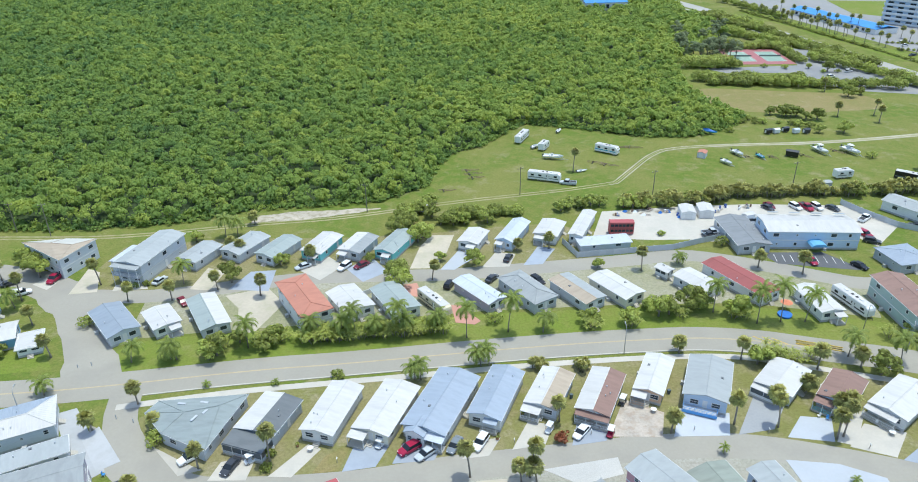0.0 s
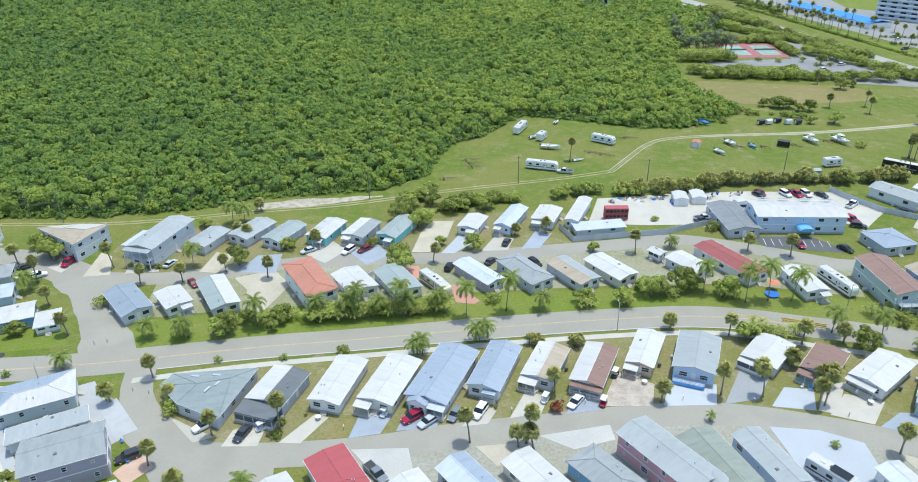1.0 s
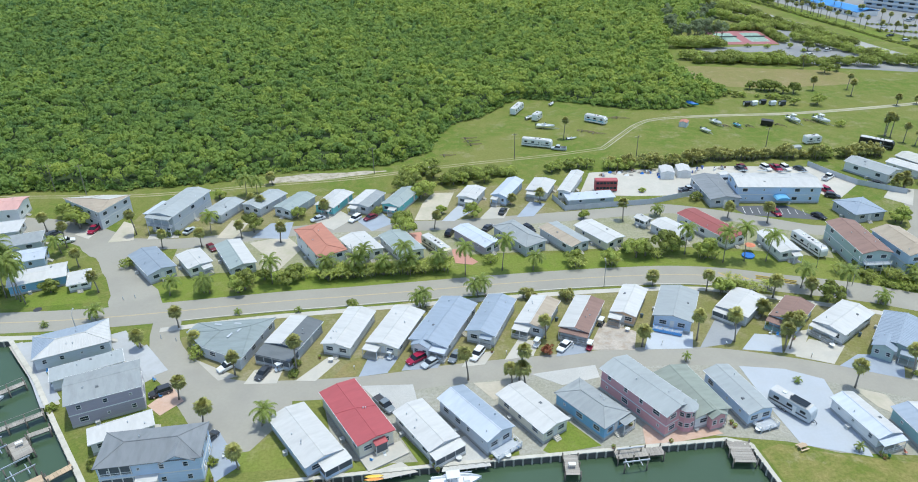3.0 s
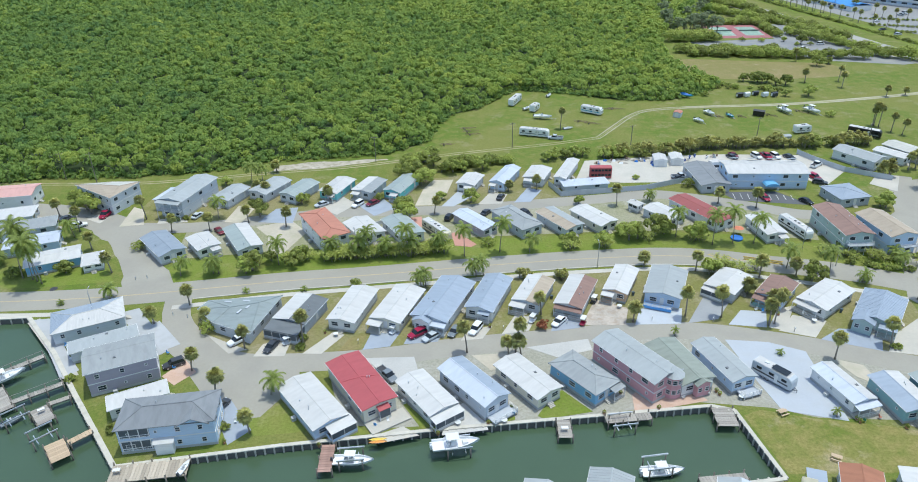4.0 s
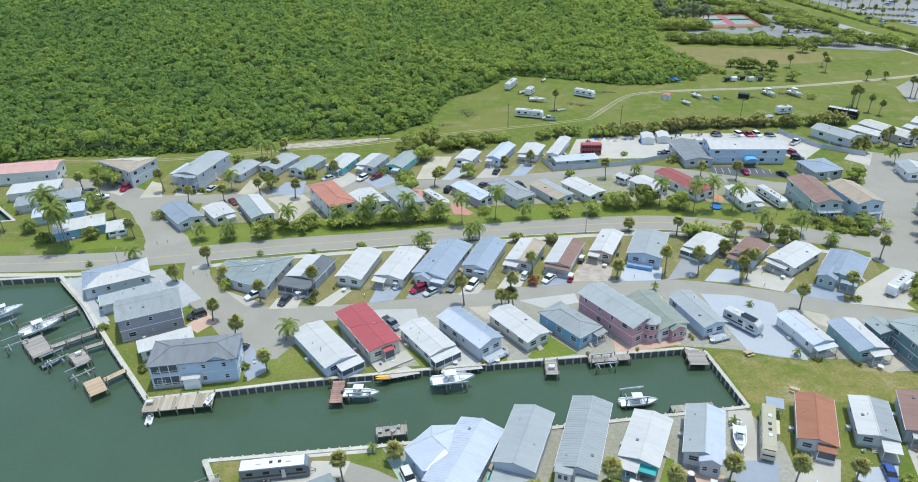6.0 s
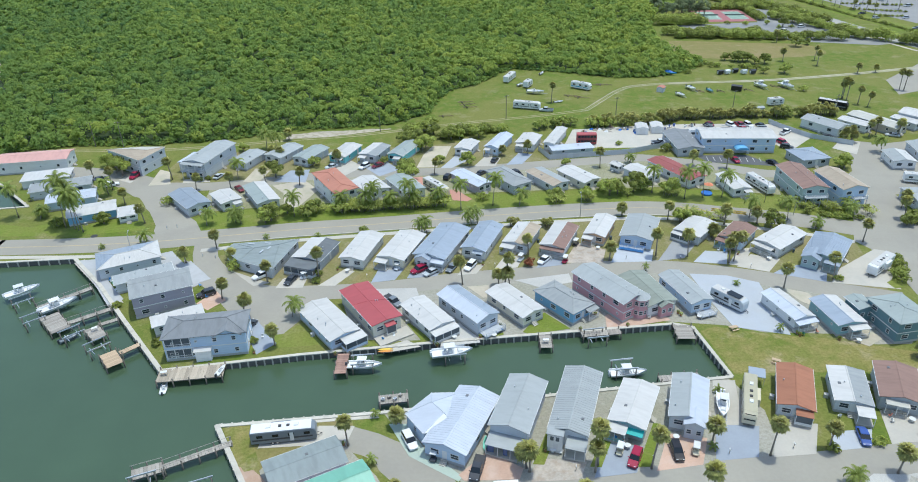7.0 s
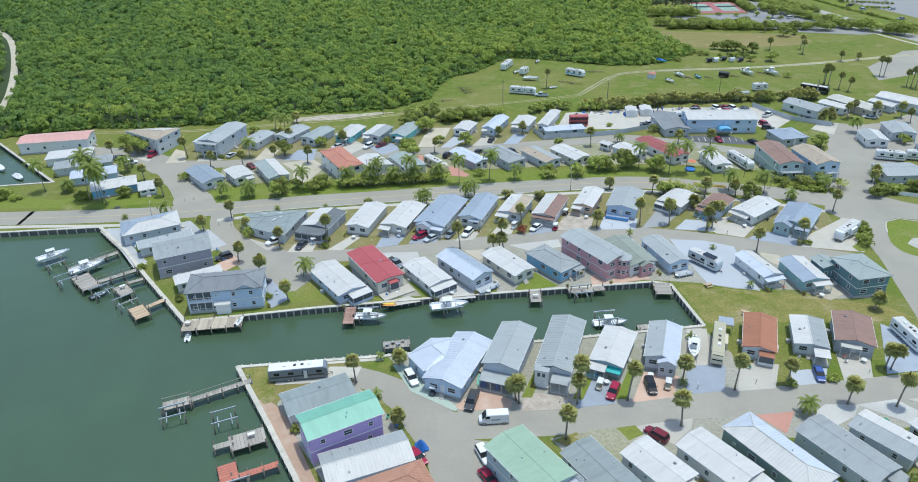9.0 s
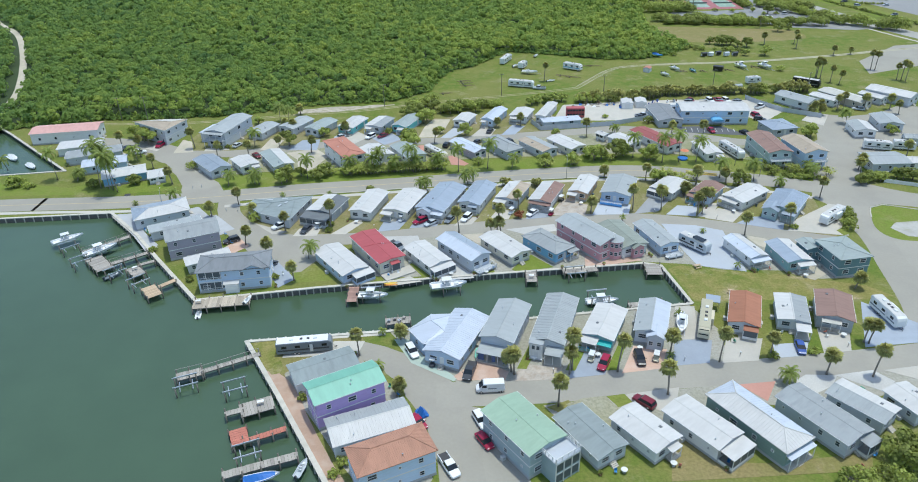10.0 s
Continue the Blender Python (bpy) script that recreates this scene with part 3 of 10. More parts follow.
loft(bm, [[(-k, -k, z), (k, -k, z), (k, k, z), (-k, k, z)] for k, z in ((0.42, 0.0), (0.42, 0.08), (0.38, 0.1), (0.38, 0.66), (0.42, 0.68), (0.42, 0.78), (0.3, 0.8), (0.28, 0.72))])
AIRCON = data("air_conditioner", bm, mat("ac_metal", (0.5, 0.5, 0.48), 0.6, 0.08, 1.0, 5.0))


def opening(parent, kind, p, rz, size=(0.95, 1.1)):
    m = pose(*p, 0, 0, rz)
    if kind == "door":
        ob = part("door", DOOR, None, parent)
        ob.matrix_local = m
        return
    f, g = WIN[size]
    if parent.location.y > 135:
        if math.cos(parent.rotation_euler.z + radians(rz)) < -0.8:
            return
        part("window", FARWIN[size], None, parent).matrix_local = m
        return
    ob = part("window", f, None, parent)
    ob.matrix_local = m
    part("pane", g, None, ob)


DIMS = {}


def home(label, x, y, w, l, rot, h, wall, roof, roof2="", kind="gable", rise=0.9, storeys=1, ribs=False, drop=0.0, win=3.5, front=True, vents=3, ac=True, seed=0):
    """A house with its ridge along local y. w, l: the roof's size; h: height of the eaves; the end at -y is its front."""
    rng = random.Random(seed * 7 + int(x * 10) + int(y * 31))
    H = thing("house" if storeys > 1 else "mobile_home", pose(x, y, 0, 0, 0, rot), label, "house" if storeys > 1 else "mobile home")
    DIMS[H.name] = (w, l, h)
    ov = 0.4
    a, b = w / 2 - ov, l / 2 - ov
    t = 0.14
    zr = h + rise
    sl = rise / (w / 2)
    hip = min(w / 2, l / 2 - 0.3) if kind == "hip" else 0.0
    # walls
    bm = bmesh.new()
    zt = h - t + ov * sl if kind != "flat" else h - t
    if kind == "gable":
        top = h - t + rise
        loft(bm, [[(-a, yy, 0), (a, yy, 0), (a, yy, zt), (0, yy, top), (-a, yy, zt)] for yy in (-b, b)])
    else:
        box(bm, (0, 0, zt / 2), (2 * a, 2 * b, zt))
    part("wall", bm, WALL[wall], H)
    bm = bmesh.new()
    z = 0.28
    for px, py, sx, sy in ((0, -b - 0.02, 2 * a + 0.08, 0.04), (0, b + 0.02, 2 * a + 0.08, 0.04), (-a - 0.02, 0, 0.04, 2 * b), (a + 0.02, 0, 0.04, 2 * b)):
        box(bm, (px, py, z), (sx, sy, 2 * z))
    part("skirting", bm, SKIRT, H)
    if storeys > 1:
        bm = bmesh.new()
        for px, py, sx, sy in ((0, -b - 0.03, 2 * a + 0.12, 0.06), (0, b + 0.03, 2 * a + 0.12, 0.06), (-a - 0.03, 0, 0.06, 2 * b), (a + 0.03, 0, 0.06, 2 * b)):
            box(bm, (px, py, h / 2), (sx, sy, 0.22))
        part("trim", bm, TRIM, H)
    # roof
    W, B = w / 2, l / 2

    def plate(name, q, r):
        """A roof face; with ribs its skin is folded into standing seams. q: eave, ridge, ridge, eave or eave, ridge, eave."""
        bm = bmesh.new()
        if not ribs:
            slab(bm, q, t)
            return part(name, bm, ROOF[r], H)
        p = [Vector(v) for v in q]
        e0, e1 = p[0], p[-1]
        r0, r1 = p[1], p[-2]
        n = max(2, int((e1 - e0).length / (0.36 if r == "terracotta" else 0.62)))
        low = []
        for i in range(n):
            for f, dz in ((0.0, 0.0), (0.86, 0.0), (0.88, 0.035), (0.98, 0.035)):
                low.append(((i + f) / n, dz))
        low.append((1.0, 0.0))
        up, dn = [], []
        ax = e1 - e0
        for f, dz in low:
            e = e0.lerp(e1, f)
            fr0, fr1 = (r0 - e0).dot(ax) / ax.length_squared, (r1 - e0).dot(ax) / ax.length_squared
            if f < fr0:
                k = e0.lerp(r0, f / max(fr0, 1e-6))
            elif f > fr1:
                k = e1.lerp(r1, (1 - f) / max(1 - fr1, 1e-6))
            else:
                k = r0.lerp(r1, (f - fr0) / max(fr1 - fr0, 1e-6))
            up.append((bm.verts.new((e.x, e.y, e.z + dz)), bm.verts.new((k.x, k.y, k.z + dz))))
            dn.append((bm.verts.new((e.x, e.y, e.z - t)), bm.verts.new((k.x, k.y, k.z - t))))
        for i in range(len(up) - 1):
            for q4 in ((up[i][0], up[i][1], up[i + 1][1], up[i + 1][0]), (dn[i + 1][0], dn[i + 1][1], dn[i][1], dn[i][0]), (up[i][0], up[i + 1][0], dn[i + 1][0], dn[i][0]), (up[i][1], up[i + 1][1], dn[i + 1][1], dn[i][1])):
                bm.faces.new(q4)
        return part(name, bm, ROOF[r], H)
    if kind == "gable":
        plate("roof", [(-W, -B, h), (0, -B, zr), (0, B, zr), (-W, B, h)], roof)
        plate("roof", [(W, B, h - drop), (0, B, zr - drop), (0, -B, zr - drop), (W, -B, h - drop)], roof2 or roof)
        bm = bmesh.new()
        box(bm, (0, 0, zr + 0.02), (0.34, l, 0.07), top=(0.4, 1))
        part("ridge_cap", bm, ROOF[roof], H)
        for sgn in (-1, 1):
            bm = bmesh.new()
            box(bm, (sgn * (W + 0.02), 0, h - 0.09 - (drop if sgn > 0 else 0)), (0.08, l, 0.16))
            part("gutter", bm, TRIM, H)
    elif kind == "hip":
        for r, q in ((roof, [(-W, -B, h), (0, -B + hip, zr), (0, B - hip, zr), (-W, B, h)]), (roof2 or roof, [(W, B, h), (0, B - hip, zr), (0, -B + hip, zr), (W, -B, h)]), (roof, [(W, -B, h), (0, -B + hip, zr), (-W, -B, h)]), (roof2 or roof, [(-W, B, h), (0, B - hip, zr), (W, B, h)])):
            plate("roof", q, r)
        bm = bmesh.new()
        tube(bm, [(0, -B + hip, zr + 0.02), (0, B - hip, zr + 0.02)], [0.12, 0.12], 6)
        for sx, sy in ((-1, -1), (1, -1), (-1, 1), (1, 1)):
            tube(bm, [(sx * W, sy * B, h + 0.02), (0, sy * (B - hip), zr + 0.02)], [0.1, 0.1], 6)
        part("ridge_cap", bm, ROOF[roof], H)
    else:
        plate("roof", [(-W, B, h), (-W, -B, h), (W, -B, h - rise * 0.3), (W, B, h - rise * 0.3)], roof)
        bm = bmesh.new()
        for px, py, sx, sy in ((0, -B - 0.02, w, 0.08), (0, B + 0.02, w, 0.08), (-W - 0.02, 0, 0.08, l), (W + 0.02, 0, 0.08, l)):
            box(bm, (px, py, h - 0.12), (sx, sy, 0.16))
        part("fascia", bm, TRIM, H)
    # openings
    levels = [1.85] if storeys == 1 else [1.6, h / 2 + 1.6]
    if h > 3.4 and storeys == 1:
        levels = [2.2]
    for z in levels:
        n = max(2, int(2 * b / (win if y < 135 else 5.0)))
        for i in range(n):
            yy = -b + 2 * b * (i + 0.5) / n + rng.uniform(-0.4, 0.4)
            sz = rng.choice(((0.95, 1.1), (0.95, 1.1), (1.7, 1.2), (0.6, 0.6)))
            opening(H, "window", (-a, yy, z), -90, sz)
            yy = -b + 2 * b * (i + 0.5) / n + rng.uniform(-0.4, 0.4)
            if i == n // 2 and z == levels[0]:
                opening(H, "door", (a, yy, 0.55), 90)
                if rng.random() < 0.5:
                    part("steps", STEPS, None, H).matrix_local = pose(a, yy, 0, 0, 0, 90)
            else:
                opening(H, "window", (a, yy, z), 90, sz)
        for yy, rz in ((-b, 0), (b, 180)):
            for xx in (-0.5 * a, 0.5 * a):
                opening(H, "window", (xx, yy, z), rz, (1.7, 1.2) if a > 2.4 else (0.95, 1.1))
    if front and storeys == 1:
        opening(H, "door", (0.0, -b, 0.55), 0)
        s = part("steps", STEPS, None, H)
        s.matrix_local = pose(0, -b, 0)
    # roof fittings
    hatch = rng.random() < 0.4
    for i in range(rng.randint(1, vents)):
        xx, yy = rng.choice((-1, 1)) * rng.uniform(0.25, 0.7) * W, rng.uniform(-0.75, 0.75) * (B - hip)
        zz = (h + rise * (1 - abs(xx) / W)) if kind != "flat" else h - 0.1
        sky_ = hatch and i == 0 and kind != "hip"
        o = part("skylight" if sky_ else "roof_vent", HATCH if sky_ else VENT, None, H)
        o.matrix_local = pose(xx, yy, zz)
    if ac:
        o = new("air_conditioner", AIRCON)
        o.matrix_world = pose(x, y, 0, 0, 0, rot) @ pose(-a - 0.75, rng.uniform(-0.3, 0.5) * b, 0)
        tagged(o, "grey metal air conditioner beside a home", "air conditioner", "air conditioners")
    return H


def porch(H, x0, x1, y0, y1, h, wall="", roof="white", screen=False, rail=False, slope=0.25, floor=True):
    """A lean-to on a home, in its own axes: posts, flat roof, floor, screens or a rail."""
    bm = bmesh.new()
    slab(bm, [(x0, y0, h - slope), (x1, y0, h - slope), (x1, y1, h), (x0, y1, h)], 0.1)
    part("porch_roof", bm, ROOF[roof], H)
    nx = max(1, round(abs(x1 - x0) / 2.4))
    for i in range(nx + 1):
        bm = bmesh.new()
        xx = x0 + 0.12 + (x1 - x0 - 0.24) * i / nx
        box(bm, (xx, y0 + 0.15, (h - slope - 0.1) / 2), (0.11, 0.11, h - slope - 0.1))
        part("post", bm, TRIM, H)
    if floor:
        bm = bmesh.new()
        box(bm, ((x0 + x1) / 2, (y0 + y1) / 2, 0.2), (x1 - x0 - 0.1, abs(y1 - y0) - 0.1, 0.4))
        part("porch_floor", bm, CONC, H)
    if screen:
        for i in range(nx):
            bm = bmesh.new()
            xa = x0 + 0.12 + (x1 - x0 - 0.24) * (i + 0.5) / nx
            box(bm, (xa, y0 + 0.15, 0.4 + (h - 0.7) / 2 + 0.3), ((x1 - x0) / nx - 0.2, 0.03, h - 1.3))
            part("screen", bm, SCREEN, H)
        bm = bmesh.new()
        box(bm, ((x0 + x1) / 2, y0 + 0.15, 0.65), (x1 - x0 - 0.3, 0.06, 0.6))
        for xx in (x0 + 0.12, x1 - 0.12):
            box(bm, (xx, (y0 + y1) / 2, 0.65), (0.06, abs(y1 - y0) - 0.3, 0.6))
        part("knee_wall", bm, WALL[wall] if wall else TRIM, H)
    if rail:
        bm = bmesh.new()
        for z in (0.6, 1.2):
            box(bm, ((x0 + x1) / 2, y0 + 0.15, z), (x1 - x0 - 0.2, 0.06, 0.07))
        for i in range(int(abs(x1 - x0) / 0.3)):
            box(bm, (x0 + 0.2 + 0.3 * i, y0 + 0.15, 0.9), (0.05, 0.05, 0.6))
        part("railing", bm, WALL[wall] if wall else TRIM, H)


def front_porch(H, f0, f1, depth, drop=0.3, **more):
    """A porch on a home's front, between two shares of its half width."""
    w, l, h = DIMS[H.name]
    porch(H, f0 * w / 2, f1 * w / 2, -l / 2 - depth + 0.4, -l / 2 + 0.42, h - drop, **more)


def awning(H, x, z, width, colour):
    w, l, h = DIMS[H.name]
    bm = bmesh.new()
    y = -l / 2 + 0.4
    slab(bm, [(x - width / 2, y - 1.3, z - 0.5), (x + width / 2, y - 1.3, z - 0.5), (x + width / 2, y, z), (x - width / 2, y, z)], 0.06)
    for s in (-1, 1):
        bm.faces.new([bm.verts.new(v) for v in ((x + s * width / 2, y, z), (x + s * width / 2, y - 1.3, z - 0.5), (x + s * width / 2, y, z - 0.5))])
    part("awning", bm, colour, H)


def cross_gable(H, x, width, depth, wall, roof, rise=0.8):
    """A small gabled bay that stands out from a home's front."""
    w, l, h = DIMS[H.name]
    y0, y1 = -l / 2 + 0.4 - depth, -l / 2 + 0.6
    bm = bmesh.new()
    loft(bm, [[(x - width / 2, y, 0), (x + width / 2, y, 0), (x + width / 2, y, h - 0.1), (x, y, h + rise - 0.1), (x - width / 2, y, h - 0.1)] for y in (y0, y1)])
    part("bay_wall", bm, WALL[wall], H)
    for s in (-1, 1):
        bm = bmesh.new()
        slab(bm, [(x, y0 - 0.4, h + rise + 0.05), (x + s * (width / 2 + 0.4), y0 - 0.4, h - 0.1), (x + s * (width / 2 + 0.4), y1 + 2.5, h - 0.1), (x, y1 + 2.5, h + rise + 0.05)], 0.12)
        part("bay_roof", bm, ROOF[roof], H)
    for dx in (-0.27, 0.27):
        opening(H, "window", (x + dx * width, y0, 1.7), 0, (0.95, 1.1))


def balcony(H, x0, x1, depth, z, rail_material, roof=""):
    """An upper deck with posts and rails on a house's front."""
    w, l, h = DIMS[H.name]
    y1 = -l / 2 + 0.4
    y0 = y1 - depth
    bm = bmesh.new()
    box(bm, ((x0 + x1) / 2, (y0 + y1) / 2, z), (x1 - x0, depth, 0.2))
    part("deck", bm, WHITESLAB, H)
    n = max(1, round((x1 - x0) / 2.5))
    for i in range(n + 1):
        bm = bmesh.new()
        xx = x0 + 0.1 + (x1 - x0 - 0.2) * i / n
        box(bm, (xx, y0 + 0.1, (h - 0.2 if roof else z + 1.0) / 2), (0.13, 0.13, h - 0.2 if roof else z + 1.0))
        part("post", bm, TRIM, H)
    for a, b, c, d in ((x0, y0 + 0.06, x1, y0 + 0.06), (x0 + 0.06, y0, x0 + 0.06, y1), (x1 - 0.06, y0, x1 - 0.06, y1)):
        bm = bmesh.new()
        for dz in (0.35, 0.65, 1.0):
            box(bm, ((a + c) / 2, (b + d) / 2, z + dz), (max(abs(c - a), 0.05), max(abs(d - b), 0.05), 0.06))
        part("railing", bm, rail_material, H)
    if roof:
        bm = bmesh.new()
        slab(bm, [(x0 - 0.2, y0 - 0.2, h - 0.35), (x1 + 0.2, y0 - 0.2, h - 0.35), (x1 + 0.2, y1 + 0.1, h - 0.05), (x0 - 0.2, y1 + 0.1, h - 0.05)], 0.1)
        part("balcony_roof", bm, ROOF[roof], H)



def corner_home(name, label, pts, h, ridge, zr, wall, roof, roof2="", storeys=1, category="mobile home"):
    """A home on a corner lot: walls along a plan's points (counter-clockwise), roof planes up to a short ridge; the last plane may differ."""
    n = len(pts)
    cx, cy = sum(p[0] for p in pts) / n, sum(p[1] for p in pts) / n
    H = thing(name, pose(cx, cy, 0), label, category)
    eave = [Vector((x - cx, y - cy, h)) for x, y in pts]
    foot = [Vector((v.x * 0.955, v.y * 0.955, 0)) for v in eave]
    top = [Vector((x - cx, y - cy, zr)) for x, y in ridge]
    bm = bmesh.new()
    loft(bm, [[(v.x, v.y, 0) for v in foot], [(v.x, v.y, h - 0.05) for v in foot]])
    part("wall", bm, WALL[wall], H)
    near = [min(top, key=lambda q: (q - v).length) for v in eave]
    for i in range(n):
        j = (i + 1) % n
        bm = bmesh.new()
        q = [eave[i], eave[j], near[j]] + ([near[i]] if near[i] is not near[j] else [])
        slab(bm, q, 0.14)
        part("roof", bm, ROOF[roof2 if roof2 and i >= n - 2 else roof], H)
        bm = bmesh.new()
        tube(bm, [eave[i] + Vector((0, 0, 0.02)), near[i] + Vector((0, 0, 0.02))], [0.09, 0.09], 6)
        part("ridge_cap", bm, ROOF[roof], H)
        bm = bmesh.new()
        d = foot[j] - foot[i]
        a = math.degrees(math.atan2(d.y, d.x))
        box(bm, (*((eave[i] + eave[j]) / 2).xy, h - 0.09), ((eave[j] - eave[i]).length, 0.08, 0.17), a)
        part("fascia", bm, TRIM, H)
        for z in ([1.8] if storeys == 1 else [1.6, h / 2 + 1.6]):
            k = max(1, int(d.length / 3.6))
            for c in range(k):
                w = foot[i] + d * ((c + 0.5) / k)
                opening(H, "window", (w.x, w.y, z), a, ((0.95, 1.1), (1.7, 1.2))[(c + i) % 2])
        if storeys > 1:
            bm = bmesh.new()
            box(bm, (*((foot[i] + foot[j]) / 2).xy, h / 2), (d.length + 0.06, 0.12, 0.2), a)
            part("trim", bm, TRIM, H)
    bm = bmesh.new()
    tube(bm, [top[0] + Vector((0, 0, 0.03)), top[1] + Vector((0, 0, 0.03))], [0.1, 0.1], 6)
    part("ridge_cap", bm, ROOF[roof], H)
    return H


H_s1_1 = corner_home("mobile_home", "grey-green hipped home on a wide corner lot", [(-63.4, 107.8), (-58.0, 102.0), (-48.2, 97.2), (-44.2, 113.2), (-61.9, 111.4)], 3.0, [(-55.0, 106.8), (-48.6, 108.6)], 4.0, "lgrey", "slategreen")
H_s1_2 = home("home with a half white, half dark grey roof", -38.7, 107.3, 8.7, 11.4, -19, 3, "grey", "white", "charcoal", rise=0.7)
H_s1_3 = home("white-roofed white home on its lot", -26.5, 109.0, 7.1, 15.3, -16, 3, "white", "white", "", rise=0.7)
H_s1_4 = home("white-roofed cream home on its lot", -15.7, 109.0, 7.9, 15.6, -20, 3, "cream", "white", "", rise=0.7)
H_s1_5 = home("white home with a blue-grey metal roof", -4.8, 110.6, 9.3, 19.0, -22, 3.2, "white", "bluegrey", "", rise=1.0)
H_s1_6 = home("white home with a blue-grey metal roof", 6.2, 112.8, 7.2, 16.3, -21, 3.2, "white", "bluegrey", "", rise=0.9)
H_s1_7 = home("home with a half white, half tan roof", 17.1, 114.1, 7.1, 12.7, -24, 3, "lgrey", "white", "tan", rise=0.7)
H_s1_8 = home("home with a half white, half brown roof", 27.3, 113.0, 7.1, 14.4, -24, 3, "white", "white", "brown", rise=0.7)
H_s1_9 = home("white-roofed home with a peach front", 39.4, 118.3, 6.1, 13.3, -25, 3, "peach", "white", "", rise=0.7)
H_s1_10 = home("blue home with a grey-green roof", 50.0, 116.1, 9.0, 14.2, -22, 3.4, "paleblue", "lgrey", "", rise=0.9)
H_s1_11 = home("small white-roofed home on its lot", 65.8, 117.2, 7.8, 11.4, -42, 2.8, "lgrey", "white", "", rise=0.5)
H_s1_12 = home("pale blue home with a brown shingle roof", 76.1, 113.0, 6.9, 11.0, -41, 3, "paleblue", "brown", "", rise=0.8)
H_s1_13 = home("white home with a white roof", 86.6, 109.9, 7.5, 13.9, -52, 3, "white", "white", "", rise=0.7)
H_s1_14 = home("sage home with a blue-grey roof", 96.4, 103.8, 9.3, 14.0, -37, 3.2, "sage", "bluegrey", "", rise=0.9, ribs=True)
H_s2_15 = home("pale blue home with a white roof by the canal", -30.2, 74.9, 7.6, 16.2, 37, 3, "paleblue", "white", "", rise=0.7)
H_s2_16 = home("cream home with a bright red metal roof", -21.2, 80.0, 7.8, 17.8, 32.5, 3.8, "cream", "red", "", rise=0.45)
H_s2_17 = home("white home with a white roof by the canal", -7.8, 76.9, 6.7, 13.1, 35, 3, "white", "white", "", rise=0.6)
# one slope pale, the other in the darker bluegrey
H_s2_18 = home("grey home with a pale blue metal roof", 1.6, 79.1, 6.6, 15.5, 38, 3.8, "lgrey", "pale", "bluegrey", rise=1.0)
H_s2_19 = home("cream home with a white roof", 12.7, 81.4, 6.7, 14.1, 36, 3, "cream", "white", "", rise=0.7)
H_s2_20 = home("bright blue home with a grey shingle roof", 24.3, 81.9, 7.3, 13.3, 38, 3.3, "blue", "grey", "", rise=1.1, kind="hip")
H_s2_21 = home("pink two-storey house with a grey roof", 35.2, 84.6, 7.7, 17.8, 34, 5.3, "pink", "lgrey", "", rise=1.0, storeys=2)
H_s2_22 = home("white home with an olive-grey roof", 44.4, 85.2, 8.2, 14.6, 19.5, 3.2, "white", "olive", "", rise=0.9)
H_s2_23 = home("pale home with a light grey roof", 53.9, 85.4, 6.1, 14.2, 19, 3.3, "paleblue", "lgrey", "", rise=0.8)
H_s2_24 = home("narrow white home with a pale blue roof", 75.2, 77.8, 5.4, 12.1, 17, 3, "white", "pale", "white", rise=0.7)
H_s2_25 = home("teal home with a blue and white roof", 85.2, 74.7, 6.9, 11.2, 9.5, 3.2, "teal", "bluegrey", "white", rise=0.7)
H_s2_26 = home("dark teal two-storey house with a grey-green roof", 97.3, 71.8, 9.0, 10.9, 10.5, 5.4, "darkteal", "green", "", rise=0.8, storeys=2, kind="hip")
H_s2_26b = home("dark teal lower wing of a house", 91.2, 76.6, 4.6, 5.6, 10.5, 4, "darkteal", "green", "", rise=0.5, front=False)
# two of the hip's slopes white, the other two in darker bluegrey
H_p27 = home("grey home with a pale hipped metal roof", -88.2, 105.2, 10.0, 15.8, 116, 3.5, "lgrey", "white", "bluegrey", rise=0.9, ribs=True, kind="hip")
H_p28 = home("low grey home with a flat pale roof", -80.8, 96.4, 5.2, 14.5, 118, 3, "lgrey", "lgrey", "", rise=0.4, kind="flat")
H_p29 = home("mauve two-storey house with a grey roof", -72.4, 87.0, 9.6, 14.2, 114, 6, "mauve", "grey", "", rise=1.2, storeys=2)
H_p30 = home("low white home with a flat white roof", -65.5, 77.3, 5.0, 11.6, 117, 3, "white", "white", "", rise=0.4, kind="flat")
H_p31 = home("pale blue two-storey house with a dark shingle roof", -55.7, 69.3, 9.0, 18.0, 98, 6, "paleblue", "dgrey", "", rise=1.4, storeys=2, kind="hip")
H_n32 = home("grey home with a slate-blue roof", -84.0, 141.3, 7.7, 15.0, 41, 3, "lgrey", "slate", "", rise=0.9)
H_n33 = home("small white home with a white roof", -73.0, 142.3, 6.7, 10.0, 38, 3, "white", "white", "", rise=0.4)
H_n34 = home("home with a half green-grey, half white roof", -62.5, 144.6, 7.2, 16.2, 31, 3, "lgrey", "green", "white", rise=0.6)
H_n35 = home("white two-storey house with an orange roof", -39.5, 147.3, 8.2, 19.2, 31, 5.5, "white", "orange", "", rise=0.7, kind="hip", storeys=2)
H_n36 = home("white home with a white hipped roof", -28.5, 149.3, 8.0, 12.4, 33, 3, "white", "white", "", rise=0.8)
